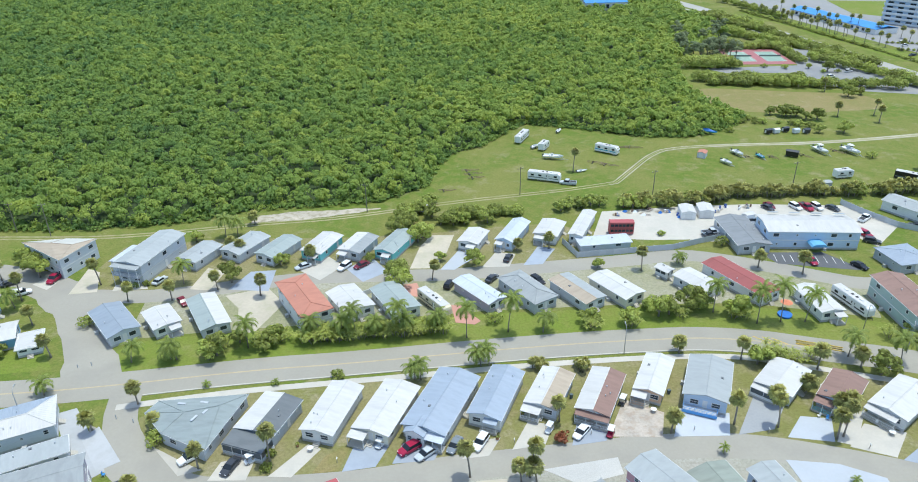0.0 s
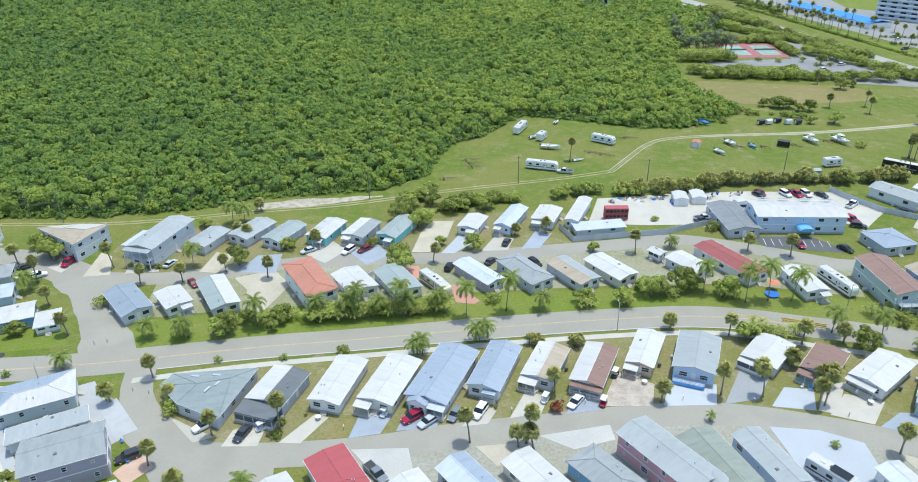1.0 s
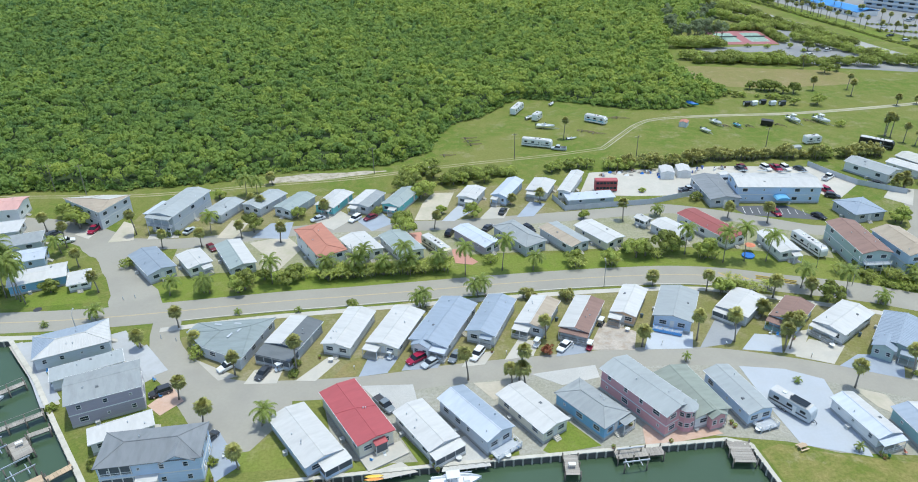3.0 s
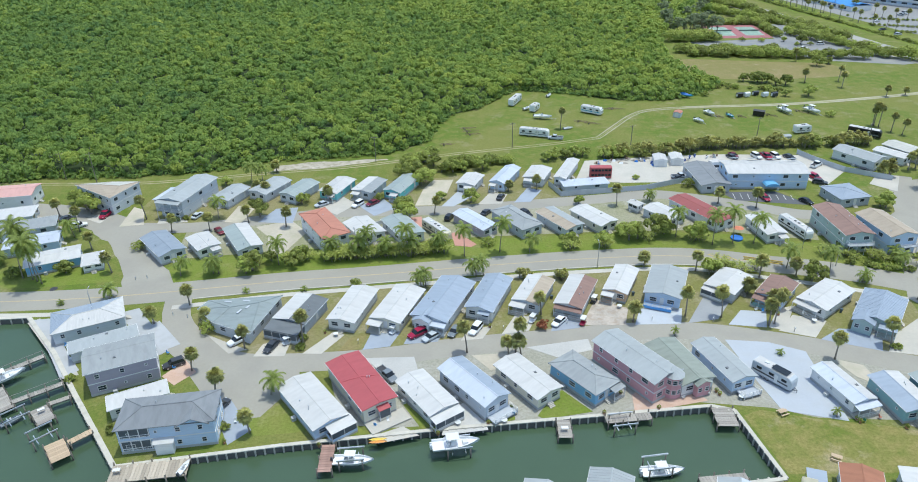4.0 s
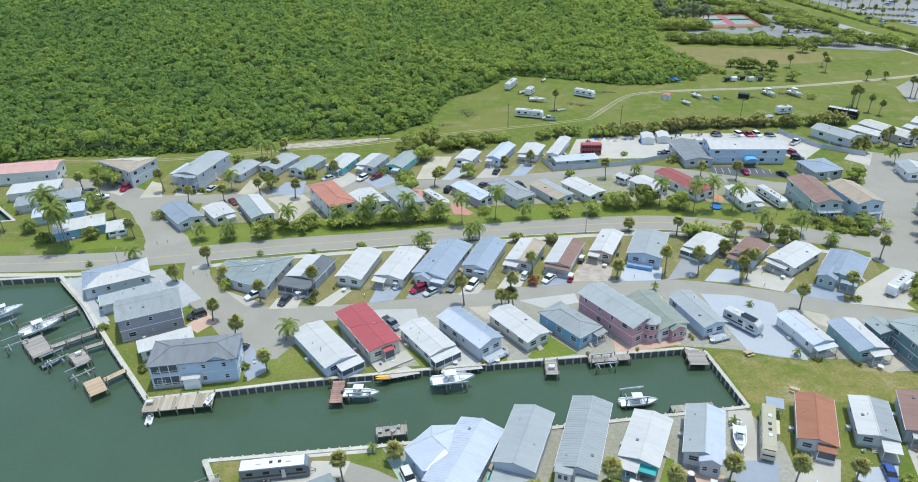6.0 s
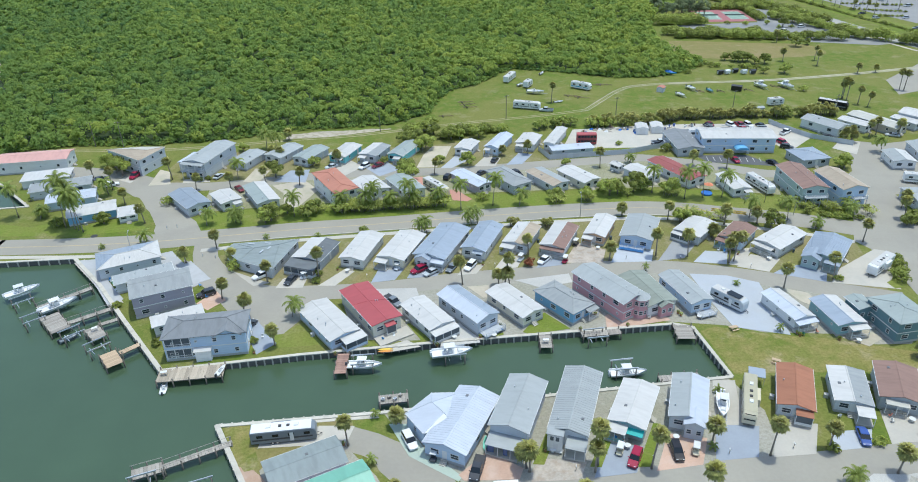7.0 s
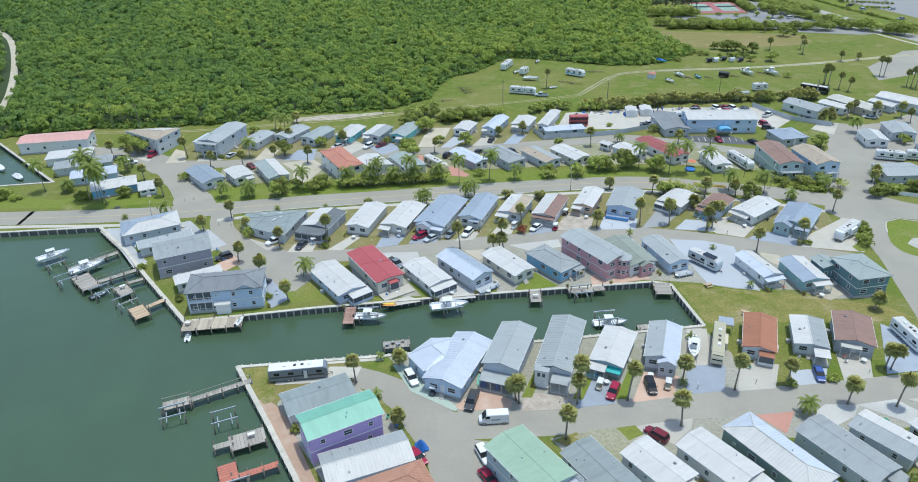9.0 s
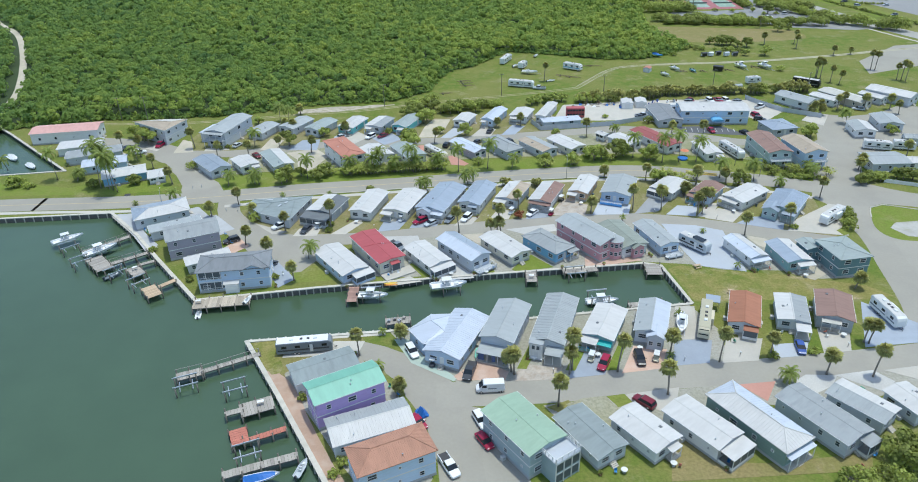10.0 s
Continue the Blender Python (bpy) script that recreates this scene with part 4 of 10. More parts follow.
H_n37 = home("white home with a grey-green roof", -17.4, 149.7, 7.7, 14.2, 30, 3, "white", "green", "", rise=0.7)
H_n39 = home("mauve home with a pale metal roof", 3.6, 153.1, 5.8, 14.8, 38, 3, "mauve", "pale", "", rise=0.6)
H_n40 = home("grey home with a grey hipped roof", 15.8, 153.6, 7.6, 15.9, 33, 3.2, "grey", "grey", "", rise=1.3, kind="hip")
H_n41 = home("home with a half brown, half grey roof", 28.4, 153.0, 6.9, 14.5, 33, 3, "lgrey", "tan", "lgrey", rise=0.5)
H_n42 = home("home with a white curved-edge roof", 38.6, 154.5, 7.0, 13.8, 34, 3, "cream", "white", "", rise=0.6)
H_n43 = home("small white shed-like home on its lot", 53.1, 163.0, 3.2, 4.6, 38, 2.6, "white", "white", "", rise=0.4)
H_n44 = home("low home with a white roof", 59.8, 156.2, 6.8, 11.0, 34, 3, "lgrey", "white", "", rise=0.6)
H_n45 = home("long white home with a dull red roof", 71.2, 157.6, 7.4, 20.0, 29, 3.2, "white", "rust", "", rise=0.5)
H_n46 = home("white home with a white roof", 86.4, 146.8, 6.2, 12.6, 9, 3, "white", "white", "", rise=0.6)
H_n48 = home("sage two-storey house with a brown roof", 106.1, 143.8, 8.4, 18.9, 3, 5.6, "sage", "brown", "", rise=1.0, storeys=2)
H_n49 = home("blue two-storey house with a tan roof", 116.4, 140.2, 8.6, 15.2, 9, 6, "paleblue", "tan", "", rise=1.2, storeys=2)
H_m50 = corner_home("house", "grey two-storey corner house with a tan roof and garage", [(-124.6, 176.4), (-108.6, 165.5), (-104.2, 178.1), (-113.2, 178.4)], 6.0, [(-115.4, 174.4), (-108.6, 173.2)], 6.7, "lgrey", "tan", "warm", storeys=2, category="house")
H_m51 = home("long grey two-storey house with a pale roof", -86.6, 172.4, 8.6, 19.8, -16, 6, "lgrey", "lgrey", "", rise=0.8, storeys=2)
H_m52 = home("grey home with a pale roof", -74.6, 175.2, 7.2, 11.6, -23, 3, "lgrey", "lgrey", "", rise=0.7)
H_m53 = home("grey home with a pale grey roof", -63.0, 180.2, 7.6, 13.2, -28, 3, "lgrey", "lgrey", "", rise=0.7)
H_m54 = home("home with a grey-green roof", -52.9, 177.9, 6.9, 13.0, -27, 3, "lgrey", "green", "", rise=0.7)
H_m55 = home("turquoise home with a white metal roof", -40.8, 179.6, 7.0, 12.7, -22, 3, "aqua", "white", "", rise=0.5, ribs=True)
H_m56 = home("home with a grey and white roof", -30.3, 179.4, 7.2, 11.6, -23, 3, "lgrey", "white", "grey", rise=0.5)
H_m57 = home("turquoise home with a grey-green roof", -19.8, 180.0, 6.4, 14.4, -24, 3, "aqua", "green", "", rise=0.8)
H_m58 = home("white home with a white roof", 2.7, 182.6, 6.5, 9.6, -22.5, 3, "white", "white", "", rise=0.6)
H_m59 = home("pale blue home with a pale roof", 14.4, 185.5, 5.6, 15.1, -25, 3.2, "paleblue", "pale", "", rise=0.9)
H_m60 = home("white home with a white roof and carport", 25.4, 187.3, 7.3, 10.8, -22, 3, "white", "white", "", rise=0.6)
H_m61 = home("long narrow white home on its lot", 35.5, 189.9, 4.3, 18.1, -23, 3.2, "white", "white", "", rise=0.5)
H_m62 = home("low grey store with a flat pale roof", 40.0, 180.0, 5.6, 15.4, 98, 2.5, "lgrey", "pale", "", rise=0.3, front=False, kind="flat")
H_m64 = home("grey office with a dark grey roof", 80.8, 183.7, 9.8, 18.8, 3, 3, "grey", "dgrey", "", rise=0.9)
H_m65 = home("large blue clubhouse with a white metal roof", 98.8, 182.4, 11.4, 26.1, 87, 5.6, "paleblue", "white", "", rise=0.9, ribs=True, storeys=2, front=False)
H_m66 = home("grey home with a blue-grey hipped roof", 119.1, 168.0, 10.6, 10.6, 11, 3, "grey", "bluegrey", "", rise=1.1, kind="hip")
H_m67 = home("white home with a grey roof and dormers", 138.6, 198.2, 8.1, 15.7, 33, 3.5, "white", "lgrey", "", rise=1.0)
H_m68 = home("white home with a white roof", 150.8, 199.6, 5.9, 11.3, 35, 3, "white", "white", "", rise=0.6)
H_m69 = home("long beige home with a pale roof", 159.4, 200.6, 8.0, 20.2, 29, 3.2, "beige", "warm", "", rise=0.7)
H_w70 = home("long white house with a pinkish tile roof", -149.8, 175.0, 9.9, 24.8, 99, 4.5, "white", "pink", "", rise=0.9)
H_w71 = home("low home with a flat white roof", -139.0, 162.2, 8.6, 15.2, 106, 3, "white", "white", "", rise=0.4, kind="flat")
H_w72 = home("low home with a flat grey roof", -130.3, 153.8, 7.6, 18.6, 111, 3, "lgrey", "grey", "", rise=0.4, kind="flat")
H_w73 = home("pale blue home with a pale roof", -122.3, 144.6, 7.4, 14.6, 110, 3, "paleblue", "pale", "", rise=0.6)
H_w74 = home("blue home with a white roof", -111.6, 135.0, 8.2, 14.0, 114, 3, "blue", "white", "", rise=0.6)
H_w75 = home("white flat-roofed carport building on its lot", -100.6, 134.3, 5.7, 7.5, 23, 2.4, "white", "white", "", rise=0.2, kind="flat")
H_k76 = home("pale blue home with a ribbed pale roof by the canal", 0.2, 41.5, 8.6, 16.8, -24, 3.4, "paleblue", "pale", "", rise=1.1, ribs=True)
H_k76b = corner_home("mobile_home", "hipped wing of a pale blue home", [(-10.6, 43.2), (-7.0, 37.9), (-1.0, 39.5), (0.0, 49.0), (-5.8, 48.9)], 3.2, [(-5.6, 45.2), (-3.2, 42.2)], 4.2, "paleblue", "pale")
H_k77 = home("grey home with a light grey roof by the canal", 10.9, 44.4, 7.7, 15.2, -19.5, 4.5, "lgrey", "lgrey", "", rise=1.0)
H_k78 = home("long grey home with a ribbed grey roof", 21.9, 45.6, 7.5, 18.6, -18, 4, "lgrey", "lgrey", "", rise=0.9, ribs=True)
H_k79 = home("home with a white roof and teal awnings", 32.9, 45.2, 7.1, 13.0, -25, 3.2, "teal", "white", "", rise=0.7)
H_k80 = home("grey home with a half grey, half pale blue metal roof", 43.6, 46.2, 7.0, 13.0, -18.5, 3.5, "lgrey", "lgrey", "pale", rise=1.0)
H_k81 = home("grey home with an orange-brown shingle roof", 65.1, 49.2, 6.9, 13.2, -21, 3.2, "lgrey", "copper", "", rise=0.8)
H_k82 = home("home with a half white, half grey roof", 75.8, 49.5, 6.9, 11.0, -17, 3, "lgrey", "white", "grey", rise=0.5)
H_k83 = home("grey home with a brown shingle roof", 85.5, 49.9, 8.0, 11.6, -21, 3.2, "grey", "brown", "", rise=0.9)
H_j84 = home("white home with a grey shingle roof by the bay", -27.4, 31.8, 7.2, 13.7, 117, 3, "white", "slategreen", "", rise=0.8, front=False)
H_j85 = home("purple two-storey house with a mint green roof", -21.3, 22.2, 7.4, 14.4, 118, 6.5, "purple", "mint", "", rise=1.1, storeys=2, front=False)
H_j86 = home("home with a ribbed grey and white metal roof", -15.9, 14.8, 7.8, 15.6, 111.5, 3.4, "lgrey", "white", "lgrey", rise=1.0, ribs=True, front=False)
H_j87 = home("pale blue two-storey house with a terracotta tile roof", -11.0, 5.3, 7.6, 14.4, 114.5, 6, "paleblue", "terracotta", "", rise=1.6, ribs=True, storeys=2, front=False, kind="hip")
H_j88 = home("grey-green two-storey house with a pale green roof", 12.0, 11.2, 8.6, 14.0, 35, 6, "slategreen", "sage", "", rise=0.8, storeys=2)
H_j89 = home("home with a mid-grey shingle roof", 24.2, 12.1, 7.2, 12.8, 32, 3, "lgrey", "slategreen", "", rise=0.7)
H_j90 = home("white home with a white roof", 34.3, 12.6, 7.0, 11.3, 36, 3.2, "white", "white", "", rise=0.6)
H_j91 = home("white home with a white roof and porch", 44.8, 13.6, 7.2, 12.8, 36, 3.4, "white", "white", "", rise=0.7)
H_j92 = home("green home with a pale ribbed metal roof", 55.1, 14.3, 7.6, 18.1, 31, 4, "green", "white", "pale", rise=1.3, ribs=True, kind="hip")
H_j93 = home("pale home with a grey shingle roof", 67.3, 15.1, 7.4, 15.2, 31, 3.6, "lgrey", "grey", "", rise=0.9)
H_j94 = home("home with a white and grey ribbed roof", 76.4, 18.6, 6.6, 11.2, 38, 3.2, "lgrey", "lgrey", "white", rise=0.6, ribs=True)
H_r1 = home("small white home with a grey and white roof", 148.2, 164.6, 7.7, 10.6, -6, 3, "white", "lgrey", "white", rise=0.8)
H_r3 = home("grey home with a light grey roof", 140.7, 134.0, 10.2, 13.0, 91, 3.2, "lgrey", "lgrey", "", rise=0.8, front=False)
H_r4 = home("long home with a bright white roof", 179.2, 201.9, 9.4, 18.0, 39, 4, "lgrey", "white", "", rise=1.0)
H_r5 = home("home with a low white roof", 170.8, 200.5, 5.6, 10.3, 32, 3, "lgrey", "white", "", rise=0.5)
H_r6 = home("home with a pale grey roof behind trees", 160.9, 171.1, 8.7, 11.9, -8, 3.2, "lgrey", "lgrey", "", rise=0.8)
H_r7 = home("home with a grey roof beside trailers", 160.5, 153.5, 4.5, 5.8, 80, 3, "lgrey", "lgrey", "", rise=0.7, front=False)
H_r8 = home("home with a white roof behind bushes", 149.5, 132.4, 5.6, 6.4, 83, 3, "white", "white", "", rise=0.7, front=False)
H_j95 = home("home with a plain white roof", 85.9, 19.1, 6.4, 7.7, 23, 3.2, "lgrey", "white", "", rise=0.6)

# driveways and lots
GREENSLAB = mat("green_slab", (0.42, 0.50, 0.43), 0.8, 0.06, 0.2, 2.0, world_space=True)
sheet("driveway", [(-30.3, 101.8), (-27.6, 100.5), (-31.8, 93.5), (-36.1, 93.7)], 0.040, CONC, "pale concrete driveway slab beside a home", "driveway", 0.05)
sheet("driveway", [(-21.2, 102.6), (-14.7, 101.3), (-16.8, 95.8), (-22.8, 94.7)], 0.042, PAINTED, "pale blue painted concrete driveway slab", "driveway", 0.05)
sheet("driveway", [(-26.4, 98.8), (-21.8, 102.1), (-23.5, 94.9), (-28.3, 94.3)], 0.044, DRYGRASS, "patch of dry yellow grass between homes", "driveway", 0.05)
sheet("driveway", [(-12.2, 101.8), (-4.6, 101.0), (-6.1, 97.3), (-13.8, 96.5)], 0.046, PAINTED, "pale blue painted concrete driveway slab", "driveway", 0.05)
sheet("driveway", [(1.0, 102.0), (6.5, 103.0), (4.1, 98.2), (-0.9, 97.5)], 0.048, CONC, "pale concrete driveway slab beside a home", "driveway", 0.05)
sheet("driveway", [(12.2, 107.6), (16.9, 106.2), (14.9, 101.0), (8.5, 99.7)], 0.050, CONC, "pale concrete driveway slab beside a home", "driveway", 0.05)
sheet("driveway", [(22.0, 107.9), (28.3, 106.5), (26.6, 101.8), (19.9, 100.6)], 0.052, PAINTED, "pale blue painted concrete driveway slab", "driveway", 0.05)
sheet("driveway", [(32.3, 113.7), (39.5, 109.5), (37.5, 102.6), (27.2, 102.9)], 0.054, COBBLE, "tan stone-paved driveway with worn joints", "driveway", 0.05)
sheet("driveway", [(42.8, 110.7), (52.4, 109.1), (50.4, 102.8), (39.7, 102.7)], 0.056, WHITESLAB, "bright white concrete driveway slab", "driveway", 0.05)
sheet("driveway", [(59.5, 114.9), (65.7, 113.3), (59.5, 104.4), (52.1, 103.0)], 0.040, GREYSLAB, "grey worn driveway slab beside a home", "driveway", 0.05)
sheet("driveway", [(66.0, 108.0), (71.8, 107.2), (69.5, 100.8), (61.2, 102.2)], 0.042, WHITESLAB, "bright white concrete driveway slab", "driveway", 0.05)
sheet("driveway", [(75.0, 108.4), (79.5, 109.5), (73.1, 99.7), (69.9, 100.8)], 0.044, CONC, "pale concrete driveway slab beside a home", "driveway", 0.05)
sheet("driveway", [(77.4, 105.7), (84.2, 103.0), (78.9, 96.6), (71.7, 99.5)], 0.046, CONC, "pale concrete driveway slab beside a home", "driveway", 0.05)
sheet("driveway", [(85.5, 99.9), (94.9, 99.0), (91.1, 91.4), (79.7, 96.0)], 0.048, PAINTED, "pale blue painted concrete driveway slab", "driveway", 0.05)
sheet("driveway", [(97.5, 97.8), (111.0, 107.2), (114.4, 105.8), (107.5, 87.5), (92.2, 91.1)], 0.050, CONC, "pale concrete driveway slab beside a home", "driveway", 0.05)
sheet("driveway", [(58.4, 96.4), (67.6, 95.2), (74.4, 91.7), (73.4, 69.9), (61.9, 73.2), (60.3, 81.7)], 0.052, WHITESLAB, "bright white concrete driveway slab", "driveway", 0.05)
sheet("driveway", [(78.9, 89.1), (84.5, 86.6), (85.1, 79.1), (81.1, 83.1)], 0.054, SAND, "pale sandy lot beside a home", "driveway", 0.05)
sheet("driveway", [(89.6, 73.4), (93.0, 68.1), (88.5, 65.3), (83.9, 68.8)], 0.056, SAND, "pale sandy lot beside a home", "driveway", 0.05)
sheet("driveway", [(13.8, 94.7), (27.9, 97.5), (28.2, 93.4), (20.0, 91.0)], 0.040, GRAVEL, "grey gravel lot beside a home", "driveway", 0.05)
sheet("driveway", [(33.7, 78.5), (39.0, 81.8), (46.6, 79.1), (48.4, 76.3), (33.1, 72.9)], 0.042, PAVER, "pinkish brick-paved driveway beside a home", "driveway", 0.05)
sheet("driveway", [(-3.6, 74.2), (-0.4, 76.8), (3.9, 70.7), (4.3, 69.0), (-4.6, 67.7)], 0.044, GRAVEL, "grey gravel lot beside a home", "driveway", 0.05)
sheet("driveway", [(-17.2, 68.0), (-12.1, 70.3), (-8.8, 67.8), (-16.5, 65.8)], 0.046, CONC, "pale concrete driveway slab beside a home", "driveway", 0.05)
sheet("driveway", [(-21.9, 91.7), (-11.1, 91.9), (-9.6, 85.3), (-14.1, 82.6), (-18.5, 87.5)], 0.048, GRAVEL, "grey gravel lot beside a home", "driveway", 0.05)
sheet("driveway", [(1.5, 92.1), (11.8, 93.0), (12.8, 89.7), (5.5, 86.9)], 0.050, SAND, "pale sandy lot beside a home", "driveway", 0.05)
sheet("driveway", [(-50.3, 76.0), (-47.6, 78.6), (-41.3, 69.9), (-44.8, 66.0)], 0.052, PAINTED, "pale blue painted concrete driveway slab", "driveway", 0.05)
sheet("driveway", [(-64.7, 86.5), (-61.4, 92.0), (-57.7, 87.8), (-61.0, 83.5)], 0.054, PAVER, "pinkish brick-paved driveway beside a home", "driveway", 0.05)
sheet("driveway", [(-74.8, 103.9), (-72.9, 107.4), (-64.6, 97.9), (-68.0, 95.3)], 0.056, PALESLAB, "pale grey concrete driveway slab", "driveway", 0.05)
sheet("driveway", [(-60.1, 101.7), (-52.6, 97.4), (-48.7, 95.5), (-52.6, 94.1)], 0.040, CONC, "pale concrete driveway slab beside a home", "driveway", 0.05)
sheet("driveway", [(-45.7, 97.4), (-39.3, 99.4), (-39.9, 92.9), (-46.8, 92.9)], 0.042, CONC, "pale concrete driveway slab beside a home", "driveway", 0.05)
sheet("driveway", [(-46.5, 169.7), (-40.0, 177.9), (-33.5, 171.2), (-38.8, 163.3)], 0.044, CONC, "pale concrete driveway slab beside a home", "driveway", 0.05)
sheet("driveway", [(-32.9, 169.7), (-25.8, 175.1), (-20.9, 167.5), (-27.1, 162.2)], 0.046, PAINTED, "pale blue painted concrete driveway slab", "driveway", 0.05)
sheet("driveway", [(-6.6, 168.2), (-1.5, 179.5), (3.2, 174.9), (-2.8, 168.0)], 0.048, WHITESLAB, "bright white concrete driveway slab", "driveway", 0.05)
sheet("driveway", [(4.8, 169.1), (9.0, 177.9), (14.6, 176.5), (12.4, 169.4)], 0.050, CONC, "pale concrete driveway slab beside a home", "driveway", 0.05)
sheet("driveway", [(16.3, 170.1), (21.4, 181.1), (26.1, 179.3), (21.6, 170.5)], 0.052, PAINTED, "pale blue painted concrete driveway slab", "driveway", 0.05)
sheet("driveway", [(-92.9, 159.1), (-93.3, 162.2), (-85.8, 163.8), (-83.8, 160.0)], 0.054, CONC, "pale concrete driveway slab beside a home", "driveway", 0.05)
sheet("driveway", [(-72.6, 159.5), (-71.2, 170.9), (-65.7, 168.7), (-67.2, 158.7)], 0.056, SAND, "pale sandy lot beside a home", "driveway", 0.05)
sheet("driveway", [(-62.2, 159.1), (-58.7, 168.4), (-51.9, 169.1), (-51.4, 158.1)], 0.040, PAINTED, "pale blue painted concrete driveway slab", "driveway", 0.05)
sheet("driveway", [(-16.3, 160.4), (-12.6, 161.2), (-10.7, 153.6), (-14.4, 155.2)], 0.042, REDSLAB, "red painted concrete patio slab", "driveway", 0.05)
sheet("driveway", [(-3.5, 150.1), (-1.5, 150.5), (3.8, 142.9), (2.3, 141.4), (-2.3, 142.4)], 0.044, REDSLAB, "red painted concrete patio slab", "driveway", 0.05)
sheet("driveway", [(140.4, 188.3), (146.3, 185.5), (139.1, 173.5), (133.4, 179.8)], 0.046, CONC, "pale concrete driveway slab beside a home", "driveway", 0.05)
sheet("driveway", [(-103.8, 157.7), (-104.8, 171.4), (-100.7, 169.2), (-96.7, 158.7)], 0.048, SAND, "pale sandy lot beside a home", "driveway", 0.05)
sheet("driveway", [(-116.1, 163.1), (-113.6, 166.8), (-109.9, 163.8), (-110.8, 160.1)], 0.050, CONC, "pale concrete driveway slab beside a home", "driveway", 0.05)
sheet("driveway", [(-0.6, 31.0), (4.6, 36.5), (10.9, 32.3), (10.0, 29.8), (0.4, 29.7)], 0.052, PAVER, "pinkish brick-paved driveway beside a home", "driveway", 0.05)
sheet("driveway", [(12.1, 31.1), (13.9, 34.6), (22.3, 33.6), (20.5, 29.6), (12.0, 29.2)], 0.054, COBBLE, "tan paved driveway beside a home", "driveway", 0.05)
sheet("driveway", [(26.3, 38.1), (33.0, 37.1), (30.6, 30.9), (23.0, 29.9)], 0.056, PAINTED, "pale blue painted concrete driveway slab", "driveway", 0.05)
sheet("driveway", [(38.4, 40.3), (45.3, 38.9), (42.6, 32.5), (34.1, 31.2)], 0.040, PAVER, "pinkish brick-paved driveway beside a home", "driveway", 0.05)
sheet("driveway", [(-13.9, 43.9), (-10.6, 43.8), (-7.0, 37.6), (0.1, 30.6), (-0.6, 29.5), (-9.6, 35.6)], 0.042, GREENSLAB, "pale green painted concrete apron", "driveway", 0.05)
sheet("driveway", [(47.9, 42.4), (55.9, 41.8), (53.0, 34.1), (45.1, 33.3)], 0.044, PAINTED, "pale blue painted concrete driveway slab", "driveway", 0.05)
sheet("driveway", [(59.3, 42.8), (67.0, 42.1), (63.4, 34.6), (55.6, 34.0)], 0.046, CONC, "pale concrete driveway slab beside a home", "driveway", 0.05)
sheet("driveway", [(68.4, 40.0), (76.4, 40.6), (73.9, 36.0), (67.3, 35.3)], 0.048, WHITESLAB, "bright white concrete driveway slab", "driveway", 0.05)
sheet("driveway", [(80.4, 45.7), (87.2, 44.8), (84.1, 37.3), (78.0, 36.7)], 0.050, CONC, "pale concrete driveway slab beside a home", "driveway", 0.05)
sheet("driveway", [(95.1, 55.7), (103.5, 46.9), (99.5, 39.8), (87.6, 38.5)], 0.052, PAINTED, "pale blue painted concrete driveway slab", "driveway", 0.05)
sheet("driveway", [(51.3, 55.0), (55.8, 54.9), (53.0, 42.1), (47.9, 42.2)], 0.054, CONC, "pale concrete driveway slab beside a home", "driveway", 0.05)
sheet("driveway", [(23.0, 21.9), (34.6, 25.0), (44.6, 26.6), (43.6, 24.0), (39.2, 19.9), (35.4, 22.8), (29.1, 18.5)], 0.056, CONC, "pale concrete driveway slab beside a home", "driveway", 0.05)
sheet("driveway", [(67.6, 27.6), (71.2, 29.9), (77.4, 29.5), (75.1, 26.4), (70.4, 23.9)], 0.040, GRAVEL, "grey gravel lot beside a home", "driveway", 0.05)
sheet("driveway", [(56.7, 27.2), (64.4, 28.0), (60.6, 22.2)], 0.042, REDSLAB, "red painted concrete patio slab", "driveway", 0.05)
sheet("driveway", [(77.0, 29.6), (85.3, 31.0), (88.0, 27.4), (84.5, 24.2)], 0.044, GRAVEL, "grey gravel lot beside a home", "driveway", 0.05)
sheet("driveway", [(87.6, 30.9), (95.2, 32.1), (92.9, 28.0), (90.7, 29.1)], 0.046, CONC, "pale concrete driveway slab beside a home", "driveway", 0.05)
sheet("driveway", [(-27.3, 43.7), (-20.4, 43.5), (-21.6, 38.0), (-28.1, 39.3)], 0.048, CONC, "pale concrete driveway slab beside a home", "driveway", 0.05)
sheet("driveway", [(-44.8, 42.9), (-40.9, 43.0), (-35.4, 31.4), (-37.6, 30.9)], 0.050, DRYGRASS, "patch of dry yellow grass between homes", "driveway", 0.05)
sheet("driveway", [(40.2, 15.3), (45.9, 7.0), (54.6, 6.4), (74.0, 8.6), (71.9, 4.5), (36.9, 2.7)], 0.052, DRYGRASS, "patch of dry yellow grass between homes", "driveway", 0.05)

# porches, awnings, bays and decks
def house_box(H, name, c, s, material, label=""):
    bm = bmesh.new()
    box(bm, c, s)
    return part(name, bm, material, H, label)


